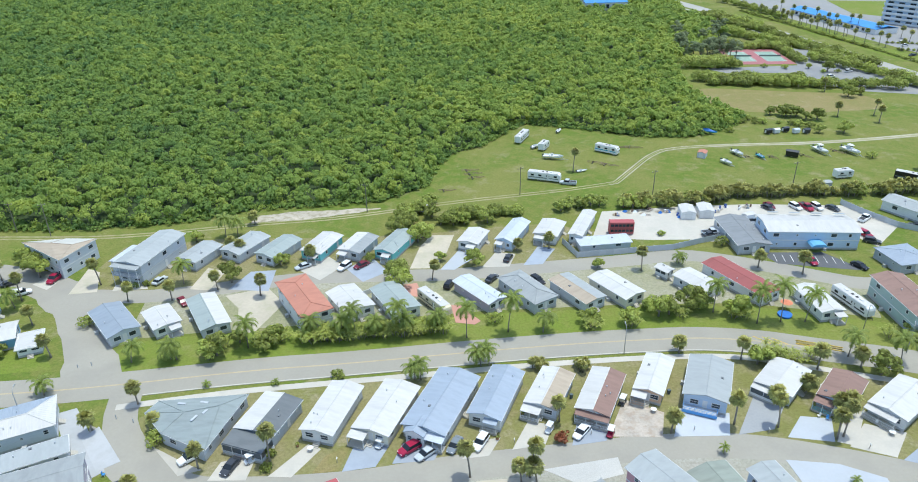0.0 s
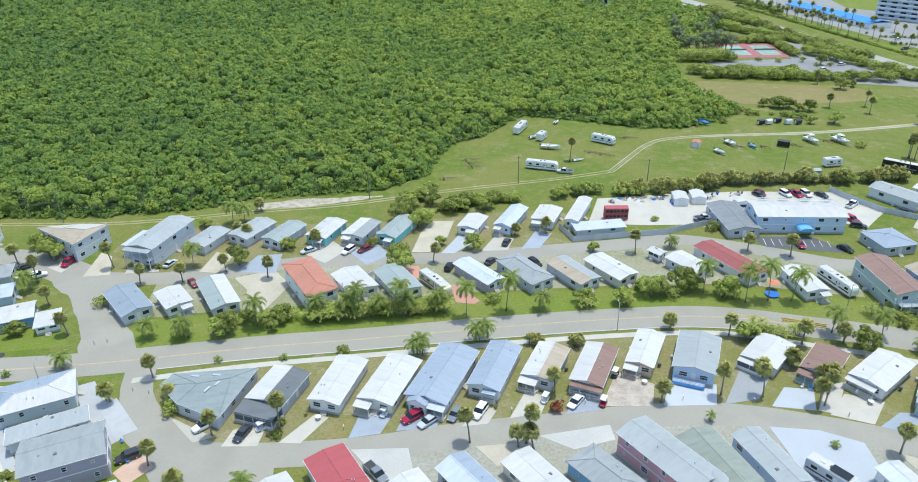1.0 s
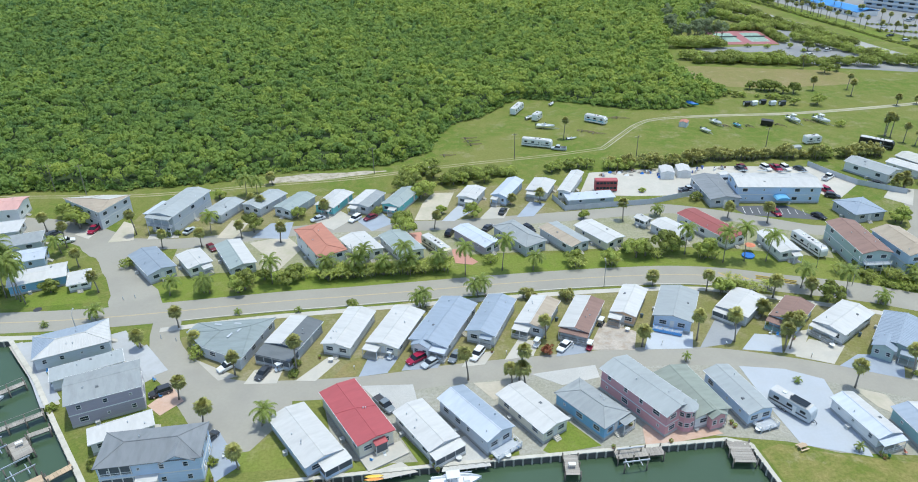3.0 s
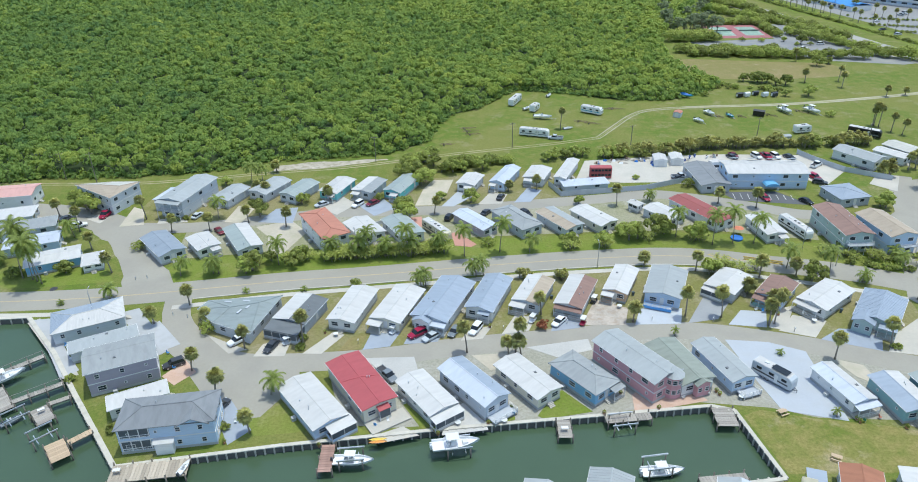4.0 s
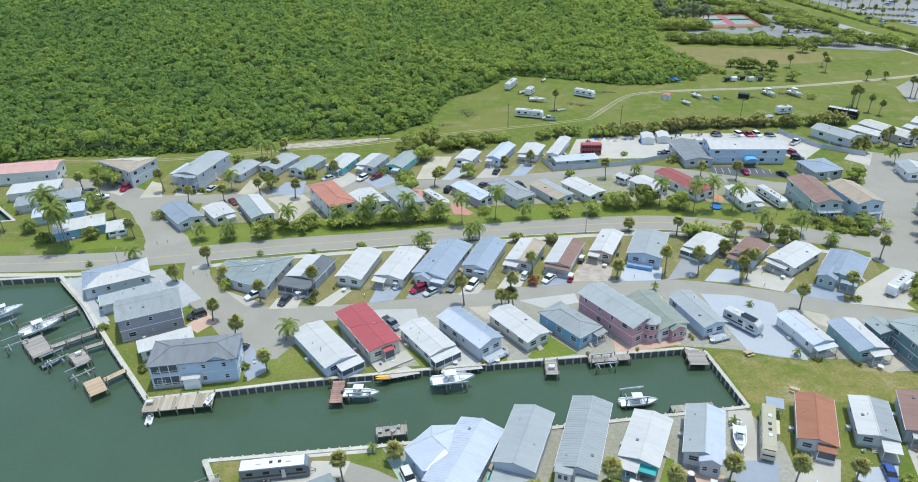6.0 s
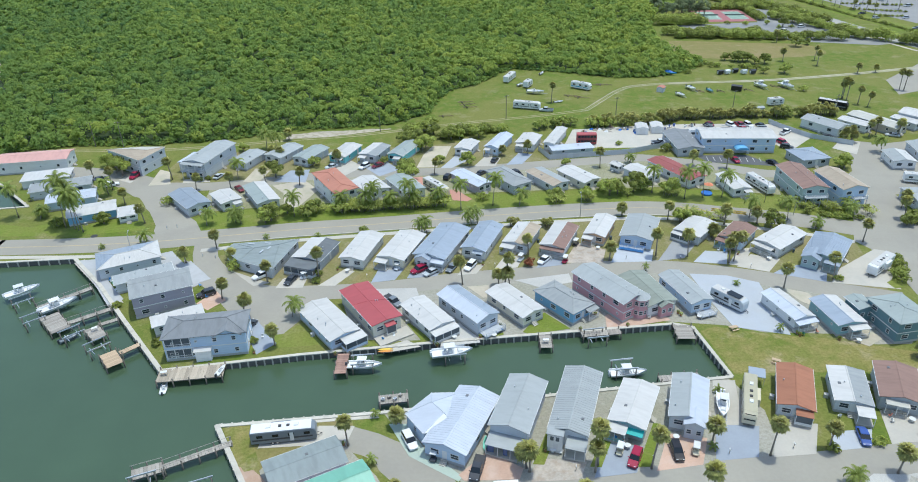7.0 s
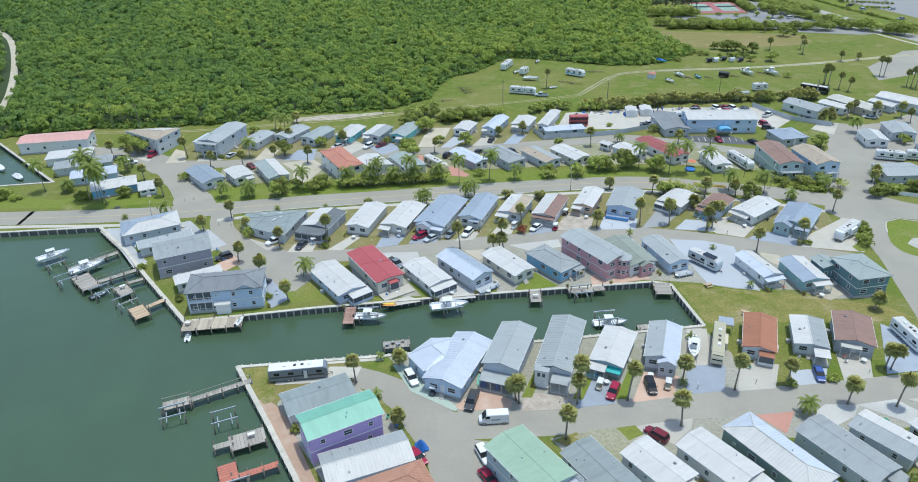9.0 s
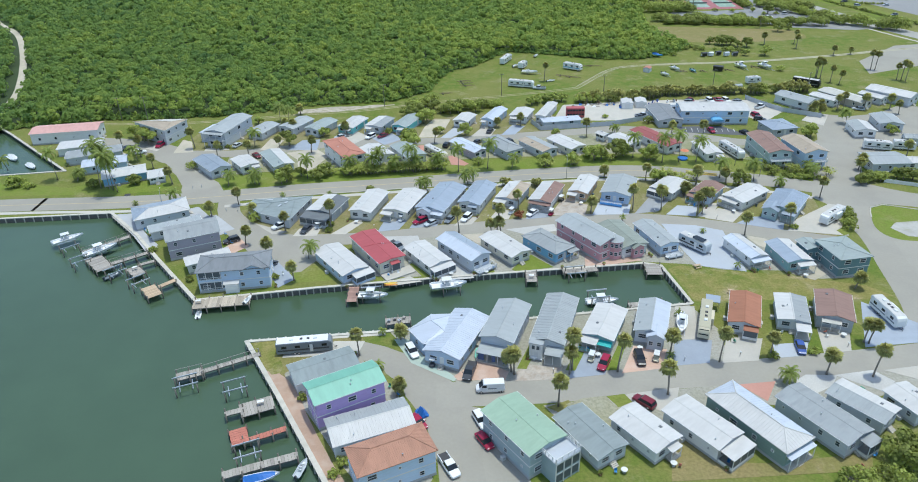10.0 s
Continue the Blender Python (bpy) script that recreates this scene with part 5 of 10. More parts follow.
front_porch(H_s1_2, -1, 1, 4.4, drop=0.05, slope=0.5, screen=True, wall="lgrey", roof="charcoal")
front_porch(H_s1_4, -1.0, -0.1, 2.4)
cross_gable(H_s1_5, -1.2, 3.6, 1.6, "white", "bluegrey")
front_porch(H_s1_5, 0.15, 1, 2.0, roof="pale", rail=True)
front_porch(H_s1_6, 0.0, 0.8, 1.3, roof="bluegrey", rail=True)
front_porch(H_s1_7, -1, 0.1, 2.4, rail=True, roof="white")
front_porch(H_s1_8, -0.9, 1, 1.6, roof="brown", rail=True)
front_porch(H_s1_9, -1, 0.0, 2.2, roof="white", rail=True, wall="peach")
balcony(H_s1_10, -4.0, 2.6, 2.0, 0.75, WALL["vividblue"])
house_box(H_s1_10, "deck_skirt", (-0.7, -DIMS[H_s1_10.name][1] / 2 - 1.62, 0.62), (6.6, 0.06, 0.7), WALL["vividblue"], "bright blue boarding under the deck")
front_porch(H_s1_12, -1, 0.1, 2.2, roof="brown", rail=True, wall="aqua")
front_porch(H_s1_11, -1, 0.4, 1.8, roof="white", screen=True)
front_porch(H_s1_13, -1, 0.6, 1.9, roof="white", rail=True)
cross_gable(H_s1_14, -2.1, 4.0, 2.2, "sage", "bluegrey")
front_porch(H_s1_14, 0.2, 1, 2.0, roof="bluegrey", rail=True, wall="sage")
front_porch(H_s2_15, -0.35, 1.1, 2.8, roof="white", screen=True, wall="paleblue")
front_porch(H_s2_16, -0.2, 0.45, 1.4, drop=0.6, roof="red", screen=True, wall="cream")
front_porch(H_s2_17, -1, 1, 2.4, roof="white", screen=True)
front_porch(H_s2_20, 0.1, 1, 1.8, roof="grey", rail=True)
balcony(H_s2_18, -2.6, 3.2, 2.6, 0.7, TRIM)
cross_gable(H_s2_22, 0.6, 3.0, 1.2, "pink", "olive")
balcony(H_s2_23, -1.6, 2.6, 2.6, 0.6, TRIM)
front_porch(H_s2_24, -1, 1, 1.8, roof="pale", rail=True)
front_porch(H_s2_25, -0.3, 1, 2.0, roof="white", rail=True)


def bay_tower(H, x, r, z1, wall, roof):
    """A many-sided bay at a house's front, window in each free side, under a faceted cap."""
    y = -DIMS[H.name][1] / 2 + 0.5
    ring = [(x + r * math.cos(math.pi * (1 + k / 5)), y + r * math.sin(math.pi * (1 + k / 5))) for k in range(6)]
    bm = bmesh.new()
    loft(bm, [[(px, py, z) for px, py in ring] for z in (0, z1)])
    part("bay_wall", bm, WALL[wall], H)
    bm = bmesh.new()
    tip = bm.verts.new((x, y + 0.6, z1 + 1.3))
    low = [bm.verts.new((x + (px - x) * 1.2, y + (py - y) * 1.2, z1 - 0.05)) for px, py in ring]
    for p_, q_ in zip(low, low[1:] + low[:1]):
        bm.faces.new((p_, q_, tip))
    bm.faces.new(low)
    part("bay_roof", bm, ROOF[roof], H)
    for (ax, ay), (bx, by) in zip(ring, ring[1:]):
        for z in (1.6, z1 - 1.2):
            opening(H, "window", ((ax + bx) / 2, (ay + by) / 2, z), math.degrees(math.atan2(by - ay, bx - ax)), (0.95, 1.1))


w, l, h = DIMS[H_s2_16.name]
bm = bmesh.new()
for sx in (-1, 1):
    slab(bm, [(0, 0.15, h + 0.52), (sx * w / 2, 0.15 - sx * 1.1, h + 0.07), (sx * w / 2, 0.42 - sx * 1.1, h + 0.07), (0, 0.42, h + 0.52)][::sx], 0.08)
part("roof_seam", bm, ROOF["red"], H_s2_16)
house_box(H_s2_16, "terrace", (0.6, -l / 2 - 1.5, 0.2), (w + 0.6, 3.6, 0.4), CONC, "pale raised concrete terrace")
bay_tower(H_s2_21, 2.0, 1.9, 5.2, "pink", "lgrey")
balcony(H_n48, -3.4, 3.4, 1.8, 2.9, TRIM)
balcony(H_n49, -1, 3.4, 1.6, 3.0, TRIM)
balcony(H_m51, -4.0, 4.0, 2.0, 3.0, TRIM, "lgrey")
bm = bmesh.new()
box(bm, (-6.4, -1.5, 1.9), (5.0, 9.0, 3.8))
part("wing_wall", bm, WALL["lgrey"], H_m51)
bm = bmesh.new()
slab(bm, [(-9.3, -6.4, 3.75), (-4.2, -6.4, 4.3), (-4.2, 3.4, 4.3), (-9.3, 3.4, 3.75)], 0.14)
part("wing_roof", bm, ROOF["pale"], H_m51)
front_porch(H_k77, -0.9, 0.95, 3.4, drop=1.6, roof="lgrey")
front_porch(H_k78, 0.0, 1, 3.0, drop=1.0, roof="lgrey")
wk, lk, hk = DIMS[H_k78.name]
house_box(H_k78, "bay_wall", (-wk * 0.27, -lk / 2 - 0.4, hk / 2 + 0.1), (wk * 0.36, 2.0, hk + 0.2), WALL["white"], "tall white front bay")
house_box(H_k78, "bay_roof", (-wk * 0.27, -lk / 2 - 0.4, hk + 0.26), (wk * 0.42, 2.4, 0.12), ROOF["lgrey"])
for dx in (-0.5, 0.5):
    house_box(H_k78, "window", (-wk * 0.27 + dx, -lk / 2 - 1.42, hk - 0.8), (0.6, 0.05, 0.9), SCREEN)
house_box(H_k78, "door", (-wk * 0.27 + 0.2, -lk / 2 - 1.42, 1.1), (0.9, 0.05, 2.0), TRIM)
wk, lk, hk = DIMS[H_k77.name]
for dx, dw in ((-0.34, 0.16), (0.02, 0.1), (0.36, 0.14)):
    house_box(H_k77, "porch_wall", (wk * dx, -lk / 2 - 2.2, 1.0), (wk * dw, 0.2, 2.0), WALL["darkblue"], "dark blue porch wall")
house_box(H_k77, "door", (wk * 0.18, -lk / 2 + 0.36, 1.1), (1.0, 0.08, 2.0), WALL["darkblue"])
front_porch(H_k79, -1, 0.1, 2.6, roof="white", rail=True, wall="aqua")
TEALCLOTH = mat("teal_awning", (0.03, 0.42, 0.40), 0.6, 0.06, 0.5, 4.0)
awning(H_k79, -1.6, 2.9, 3.2, TEALCLOTH)
awning(H_k79, 1.7, 2.5, 3.0, TEALCLOTH)
cross_gable(H_k80, 1.3, 3.2, 1.4, "lgrey", "pale")
front_porch(H_k81, 0.0, 0.9, 1.8, roof="copper", screen=True)
front_porch(H_k82, 0.1, 1, 3.2, roof="white")
front_porch(H_k83, -0.7, 0.3, 1.6, roof="warm", rail=True, wall="beige")
front_porch(H_j91, -0.9, 0.9, 3.2, roof="white", screen=True)
front_porch(H_j93, -0.1, 0.9, 2.4, roof="grey", screen=True)
front_porch(H_j90, -0.2, 0.6, 1.6, roof="white", rail=True)
front_porch(H_j92, -0.9, 0.9, 1.2, roof="pale", drop=0.8)
for Hm, xx in ((H_m55, 1.2), (H_m56, -1.0), (H_m57, 1.4), (H_m58, 0.8), (H_m59, -1.0), (H_m60, -1.2), (H_n33, 0.6), (H_n46, 0.5)):
    w, l, h = DIMS[Hm.name]
    front_porch(Hm, -0.8 if xx < 0 else 0.0, 0.0 if xx < 0 else 0.8, 2.2, roof="white")
# garage mouth of the tan-roofed house, its inner shade a dark panel; entrance canopy of the clubhouse
bm = bmesh.new()
box(bm, (-111.7, 168.25, 1.35), (4.8, 0.2, 2.6), -34.3)
part("garage_door", bm, DARK, H_m50).matrix_world = Matrix()
bm = bmesh.new()
loft(bm, [[(99.0 + 2.2 * math.cos(a), y, 2.4 + 0.9 * math.sin(a)) for a in (0, 0.6, 1.2, 1.94, 2.54, 3.14)] for y in (173.6, 177.2)])
part("canopy", bm, mat("sky_blue_canvas", (0.16, 0.42, 0.66), 0.6, 0.06, 0.5, 4.0), H_m65, "sky blue arched entrance canopy").matrix_world = Matrix()


# two-storey blue house: open porches at its water end, a low bay and a front gable
for z in (0.0, 3.0):
    # flat dark panels stand for the shade inside the recessed porches
    house_box(H_p31, "porch_opening", (-4.12, 5.6, z + 1.75), (0.06, 5.4, 2.1), SCREEN, "dark panel for the shade in a screened porch")
    house_box(H_p31, "porch_opening", (-1.6, 8.62, z + 1.75), (4.4, 0.06, 2.1), SCREEN, "dark panel for the shade in a screened porch")
    for k in range(4):
        house_box(H_p31, "post", (-4.16, 3.0 + 1.75 * k, z + 1.75), (0.14, 0.14, 2.3), TRIM)
    house_box(H_p31, "railing", (-4.2, 5.6, z + 1.25), (0.06, 5.3, 0.1), TRIM)
    house_box(H_p31, "railing", (-4.2, 5.6, z + 0.85), (0.05, 5.3, 0.08), TRIM)
house_box(H_p31, "bay", (-4.7, 0.6, 1.4), (1.3, 3.2, 2.8), WALL["white"], "white single-storey bay")
bm = bmesh.new()
slab(bm, [(-5.6, -1.3, 2.75), (-4.0, -1.3, 3.15), (-4.0, 2.5, 3.15), (-5.6, 2.5, 2.75)], 0.1)
part("bay_roof", bm, ROOF["white"], H_p31)
bm = bmesh.new()
loft(bm, [[(x, -7.6, 5.6), (x, -2.2, 5.6), (x, -4.9, 7.0)] for x in (-4.35, -1.0)])
part("gable_wall", bm, WALL["paleblue"], H_p31)
for s_ in (-1, 1):
    bm = bmesh.new()
    slab(bm, [(-4.75, -4.9, 7.15), (-4.75, -4.9 + s_ * 3.1, 5.65), (-0.2, -4.9 + s_ * 3.1, 5.65), (-0.2, -4.9, 7.15)], 0.12)
    part("gable_roof", bm, ROOF["dgrey"], H_p31)
# roof lights of the clubhouse
wi = H_m65.matrix_world.inverted()
for x, y in ((91.1, 188.7), (97.0, 187.9), (103.1, 187.2), (109.4, 186.4)):
    q = wi @ Vector((x, y, 0))
    bm = bmesh.new()
    box(bm, (0, 0, 0.03), (0.9, 3.0, 0.1))
    part("skylight", bm, mat("skylight_sheet", (0.36, 0.40, 0.43), 0.5, 0.06, 0.5, 4.0), H_m65).matrix_local = pose(q.x, q.y, 6.0 + 1.3 * (1 - abs(q.x) / 7.6) + 0.04, 0, math.degrees(math.atan(1.3 / 7.6)) * (1 if q.x > 0 else -1), 0)
for x, y, r in ((-56.6, 109.9, 82), (-52.2, 110.2, 82), (-52.6, 105.2, -22), (-51.0, 107.2, -22)):
    bm = bmesh.new()
    box(bm, (0, 0, 0), (0.5, 1.7, 0.1))
    part("skylight", bm, WHITESLAB, H_s1_1, "pale rectangular roof light").matrix_local = H_s1_1.matrix_world.inverted() @ pose(x, y, 3.86 if y < 109 else 3.52, 0, 0, r)
# roof terrace of the pale green-roofed house
yf = -DIMS[H_j88.name][1] / 2 + 0.4
house_box(H_j88, "terrace_wall", (1.5, yf - 1.8, 2.5), (5.4, 3.6, 5.0), WALL["slategreen"])
house_box(H_j88, "terrace_floor", (1.5, yf - 1.8, 5.06), (5.7, 3.9, 0.12), WHITESLAB, "white roof terrace floor")
for ax, ay, bx, by in ((-1.3, yf - 3.65, 4.3, yf - 3.65), (-1.3, yf - 3.65, -1.3, yf - 0.1), (4.3, yf - 3.65, 4.3, yf - 0.1)):
    bm = bmesh.new()
    for dz in (0.2, 0.55, 1.0):
        box(bm, ((ax + bx) / 2, (ay + by) / 2, 5.12 + dz), (max(abs(bx - ax), 0.07), max(abs(by - ay), 0.07), 0.08 if dz < 1 else 0.12))
    for k in range(5):
        box(bm, (ax + (bx - ax) * k / 4, ay + (by - ay) * k / 4, 5.62), (0.13, 0.13, 1.1))
    part("railing", bm, TRIM, H_j88)
for z in (1.35, 3.75):
    for k in range(3):
        house_box(H_j88, "window", (-0.3 + 1.8 * k, yf - 3.62, z), (1.5, 0.06, 1.7), SCREEN)
    house_box(H_j88, "trim", (1.5, yf - 3.64, z + 1.08), (5.5, 0.1, 0.22), TRIM)
for k in range(4):
    house_box(H_j88, "post", (-1.2 + 1.8 * k, yf - 3.68, 2.6), (0.16, 0.14, 5.2), TRIM)

# ---- plants ----
def let_through(m, colour=None, share=0.42):
    """Thin leaves: part of the light passes through them."""
    N, L = m.node_tree.nodes, m.node_tree.links
    b, out = N["Principled BSDF"], N["Material Output"]
    tr, mix = N.new("ShaderNodeBsdfTranslucent"), N.new("ShaderNodeMixShader")
    mix.inputs[0].default_value = share
    L.new(colour or b.inputs["Base Color"].links[0].from_socket, tr.inputs["Color"])
    L.new(b.outputs[0], mix.inputs[1])
    L.new(tr.outputs[0], mix.inputs[2])
    L.new(mix.outputs[0], out.inputs["Surface"])
    return m


ARECA = mat("areca_frond", (0.43, 0.47, 0.12), 0.55, 0.2, 0.3, 2.0, rnd=0.2, island=0.25, spec=0.4)
LEAF = mat("palm_frond", (0.50, 0.50, 0.17), 0.55, 0.2, 0.3, 2.0, rnd=0.15, island=0.3, spec=0.4)
FROND = mat("coconut_frond", (0.27, 0.33, 0.08), 0.6, 0.2, 0.3, 2.0, rnd=0.15, island=0.2, spec=0.4)
LEAF2 = mat("shrub_leaf", (0.34, 0.39, 0.09), 0.65, 0.25, 0.3, 2.0, rnd=0.3, island=0.28, spec=0.4)
for thin in (LEAF, FROND, LEAF2, ARECA):
    let_through(thin)
DRYLEAF = mat("dead_frond", (0.25, 0.19, 0.09), 0.9, 0.2, 0.5, 4.0, rnd=0.15)
PINE = let_through(mat("casuarina_needle", (0.27, 0.32, 0.17), 0.6, 0.2, 0.3, 2.0, rnd=0.2, island=0.25, spec=0.3))
BARK = mat("palm_bark", (0.27, 0.24, 0.20), 0.9, 0.2, 0.5, 6.0, 0.4, 14.0, rnd=0.15)


def fan_leaf(bm, base, d, up, r, rng, n=11):
    """A fan leaf at base that points along d: a stalk and separate folded blades."""
    d = d.normalized()
    s = d.cross(up).normalized()
    u = s.cross(d).normalized()
    c = base + d * r * 0.5
    bm.faces.new([bm.verts.new(v) for v in (base, base + s * 0.04, c)])
    for i in range(n):
        a = radians(-112 + 224 * i / (n - 1) + rng.uniform(-5, 5))
        L = r * 0.52 * (0.7 + 0.3 * math.cos(a)) * rng.uniform(0.8, 1.15)
        w = d * math.cos(a) + s * math.sin(a)
        e = (s * math.cos(a) - d * math.sin(a)) * r * 0.085
        tip = c + w * L + u * rng.uniform(-0.05, 0.08) * r
        tip.z -= 0.22 * L * rng.uniform(0.6, 1.5)
        mid = c + w * L * 0.5 + u * 0.03 * r
        bm.faces.new([bm.verts.new(v) for v in (c, mid + e, tip, mid - e)])


def cabbage_palm(h, lean, seed, r=1.8):
    rng = random.Random(seed)
    T = thing("cabbage_palm", Matrix(), "cabbage palm with a round grey-green fan crown", "palm tree")
    bm = bmesh.new()
    a = rng.uniform(0, 6.28)
    pts = [(lean * math.cos(a) * (k / 5) ** 1.6, lean * math.sin(a) * (k / 5) ** 1.6, (h - 0.2) * k / 5) for k in range(6)]
    tube(bm, pts, [0.24, 0.18, 0.165, 0.16, 0.17, 0.2], 8)
    part("trunk", bm, BARK, T, smooth=True)
    top = Vector(pts[-1])
    bm = bmesh.new()
    soft = []
    for i in range(56):
        t = (i + 0.5) / 56
        el = radians(86 - 132 * t ** 0.85 + rng.uniform(-9, 9))
        az = i * 2.39996 + rng.uniform(-0.25, 0.25)
        d = Vector((math.cos(el) * math.cos(az), math.cos(el) * math.sin(az), math.sin(el)))
        fan_leaf(bm, top + Vector((0, 0, 0.1)), d, Vector((0, 0, 1)) if abs(d.z) < 0.95 else Vector((1, 0, 0)), r * rng.uniform(0.82, 1.14), rng)
        soft += [(d + Vector((0, 0, 0.45))).normalized()] * (len(bm.verts) - len(soft))
    part("crown", leafy("crown", bm, LEAF, soft), None, T)
    bm = bmesh.new()
    for i in range(6):
        az = i * 1.05 + rng.uniform(-0.3, 0.3)
        fan_leaf(bm, top, Vector((math.cos(az) * 0.7, math.sin(az) * 0.7, -0.9)), Vector((0, 0, 1)), r * 0.75, rng, 6)
    part("dead_fronds", bm, DRYLEAF, T)
    return T


def palmetto(h, seed):
    """Several low fan-palm crowns grown into one thicket."""
    rng = random.Random(seed)
    T = thing("palm_thicket", Matrix(), "thicket of low fan palms with dry tips", "palm tree")
    stems, crown, soft = bmesh.new(), bmesh.new(), []
    for j in range(6):
        a, q = j * 2.4, h * 0.24 * j ** 0.5
        top = Vector((q * math.cos(a), q * math.sin(a), h * rng.uniform(0.42, 0.74)))
        tube(stems, [(top.x * 0.8, top.y * 0.8, -0.03), tuple(top)], [0.16, 0.13], 6)
        for i in range(26):
            t = (i + 0.5) / 26
            el, az = radians(84 - 118 * t ** 0.9 + rng.uniform(-9, 9)), i * 2.39996 + rng.uniform(-0.3, 0.3)
            d = Vector((math.cos(el) * math.cos(az), math.cos(el) * math.sin(az), math.sin(el)))
            fan_leaf(crown, top, d, Vector((0, 0, 1)) if abs(d.z) < 0.95 else Vector((1, 0, 0)), h * 0.36 * rng.uniform(0.85, 1.15), rng, 9)
            soft += [(d + Vector((0, 0, 0.35))).normalized()] * (len(crown.verts) - len(soft))
    part("trunk", stems, BARK, T, smooth=True)
    part("crown", leafy("crown", crown, LEAF, soft), None, T)
    return T


def areca_clump(h, seed):
    """A clump of thin stems with arching feather fronds almost to the ground."""
    rng = random.Random(seed)
    T = thing("clumping_palm", Matrix(), "clumping palm with yellowish feather fronds", "palm tree")
    stems, crown = bmesh.new(), bmesh.new()
    for j in range(9):
        a, q = j * 2.4, 0.32 * j ** 0.5
        x, y = q * math.cos(a), q * math.sin(a)
        z0 = h * rng.uniform(0.22, 0.58)
        lx, ly = x * 2.2, y * 2.2
        tube(stems, [(x, y, -0.03), ((x + lx) / 2, (y + ly) / 2, z0 * 0.55), (lx, ly, z0)], [0.06, 0.05, 0.04], 5)
        for i in range(6):
            az = i * 1.047 + rng.uniform(-0.35, 0.35) + j
            hd, sd_ = Vector((math.cos(az), math.sin(az), 0)), Vector((-math.sin(az), math.cos(az), 0))
            p, e, mid = Vector((lx, ly, z0)), radians(rng.uniform(48, 82)), []
            seg = h * rng.uniform(0.38, 0.5) / 7
            for k in range(8):
                mid.append(p.copy())
                p = p + (hd * math.cos(e) + Vector((0, 0, 1)) * math.sin(e)) * seg
                e -= radians(9 + 3.2 * k)
            for k in range(7):
                w = h * 0.085 * math.sin(math.pi * (0.15 + 0.8 * (k + 0.5) / 7)) + 0.05
                for sg in (-1, 1):
                    a0, a1 = mid[k], mid[k + 1]
                    for f in (0.0, 0.5):
                        b0 = a0.lerp(a1, f)
                        tip = b0 + sd_ * sg * w + (a1 - a0) * 0.9 - Vector((0, 0, w * 0.4))
                        crown.faces.new([crown.verts.new(v) for v in (b0, b0 + (a1 - a0) * 0.4, tip)])
    part("trunk", stems, BARK, T, smooth=True)
    part("crown", crown, ARECA, T)
    return T


def coconut_palm(h, lean, seed, L=2.6, n=17):
    rng = random.Random(seed)
    T = thing("coconut_palm", Matrix(), "coconut palm with arching feather fronds", "palm tree")
    bm = bmesh.new()
    a = rng.uniform(0, 6.28)
    pts = [(lean * math.cos(a) * (k / 6) ** 1.5, lean * math.sin(a) * (k / 6) ** 1.5, h * k / 6) for k in range(7)]
    tube(bm, pts, [0.2, 0.13, 0.11, 0.10, 0.10, 0.095, 0.1], 7)
    part("trunk", bm, BARK, T, smooth=True)
    top = Vector(pts[-1])
    bm = bmesh.new()
    for i in range(n):
        az = i * 2.39996 + rng.uniform(-0.15, 0.15)
        e0 = radians(72 - 92 * (i / n) + rng.uniform(-8, 8))
        hd = Vector((math.cos(az), math.sin(az), 0))
        s = Vector((-math.sin(az), math.cos(az), 0))
        p, mid = top.copy(), []
        seg, e = L * rng.uniform(0.85, 1.1) / 10, e0
        for k in range(11):
            mid.append(p.copy())
            p = p + (hd * math.cos(e) + Vector((0, 0, 1)) * math.sin(e)) * seg
            e -= radians(8 + 1.3 * k)
        for k in range(10):
            wdt = L * 0.19 * math.sin(math.pi * (0.14 + 0.8 * (k + 0.5) / 10)) + 0.05
            a0, a1 = mid[k], mid[k + 1]
            for sg in (-1, 1):
                for f in (0.0, 0.5):
                    b0 = a0.lerp(a1, f)
                    w = wdt * rng.uniform(0.85, 1.1)
                    tip = b0 + s * sg * w + (a1 - a0) * 1.1 - Vector((0, 0, w * 0.5))
                    bm.faces.new([bm.verts.new(v) for v in (b0, b0 + (a1 - a0) * 0.62, tip)])
    part("crown", bm, FROND, T)
    return T


def leaf_cloud(bm, rng, blobs, n, size):
    """Leaf clumps over the upper side of several round masses; gives back a shading normal for each new corner."""
    soft = []
    for i in range(n):
        c, r = blobs[i % len(blobs)]
        while True:
            d = Vector((rng.gauss(0, 1), rng.gauss(0, 1), rng.gauss(0.25, 1))).normalized()
            if d.z > -0.45:
                break
        p = Vector(c) + Vector((d.x * r[0], d.y * r[1], d.z * r[2])) * rng.uniform(0.72, 1.06)
        nn = (d + Vector((rng.uniform(-1, 1), rng.uniform(-1, 1), rng.uniform(-0.6, 1))) * 0.65).normalized()
        u = nn.orthogonal().normalized()
        u.rotate(Matrix.Rotation(rng.uniform(0, 6.28), 3, nn))
        v = nn.cross(u)
        s = size * rng.uniform(0.6, 1.25)
        q = [p + u * s, p + v * s * 0.75 + nn * s * 0.12, p - u * s * 0.9, p - v * s * 0.75 + nn * s * 0.12]
        bm.faces.new([bm.verts.new(k) for k in q])
        soft += [(d * 0.8 + nn * 0.45 + Vector((0, 0, 0.25))).normalized()] * 4
    return soft


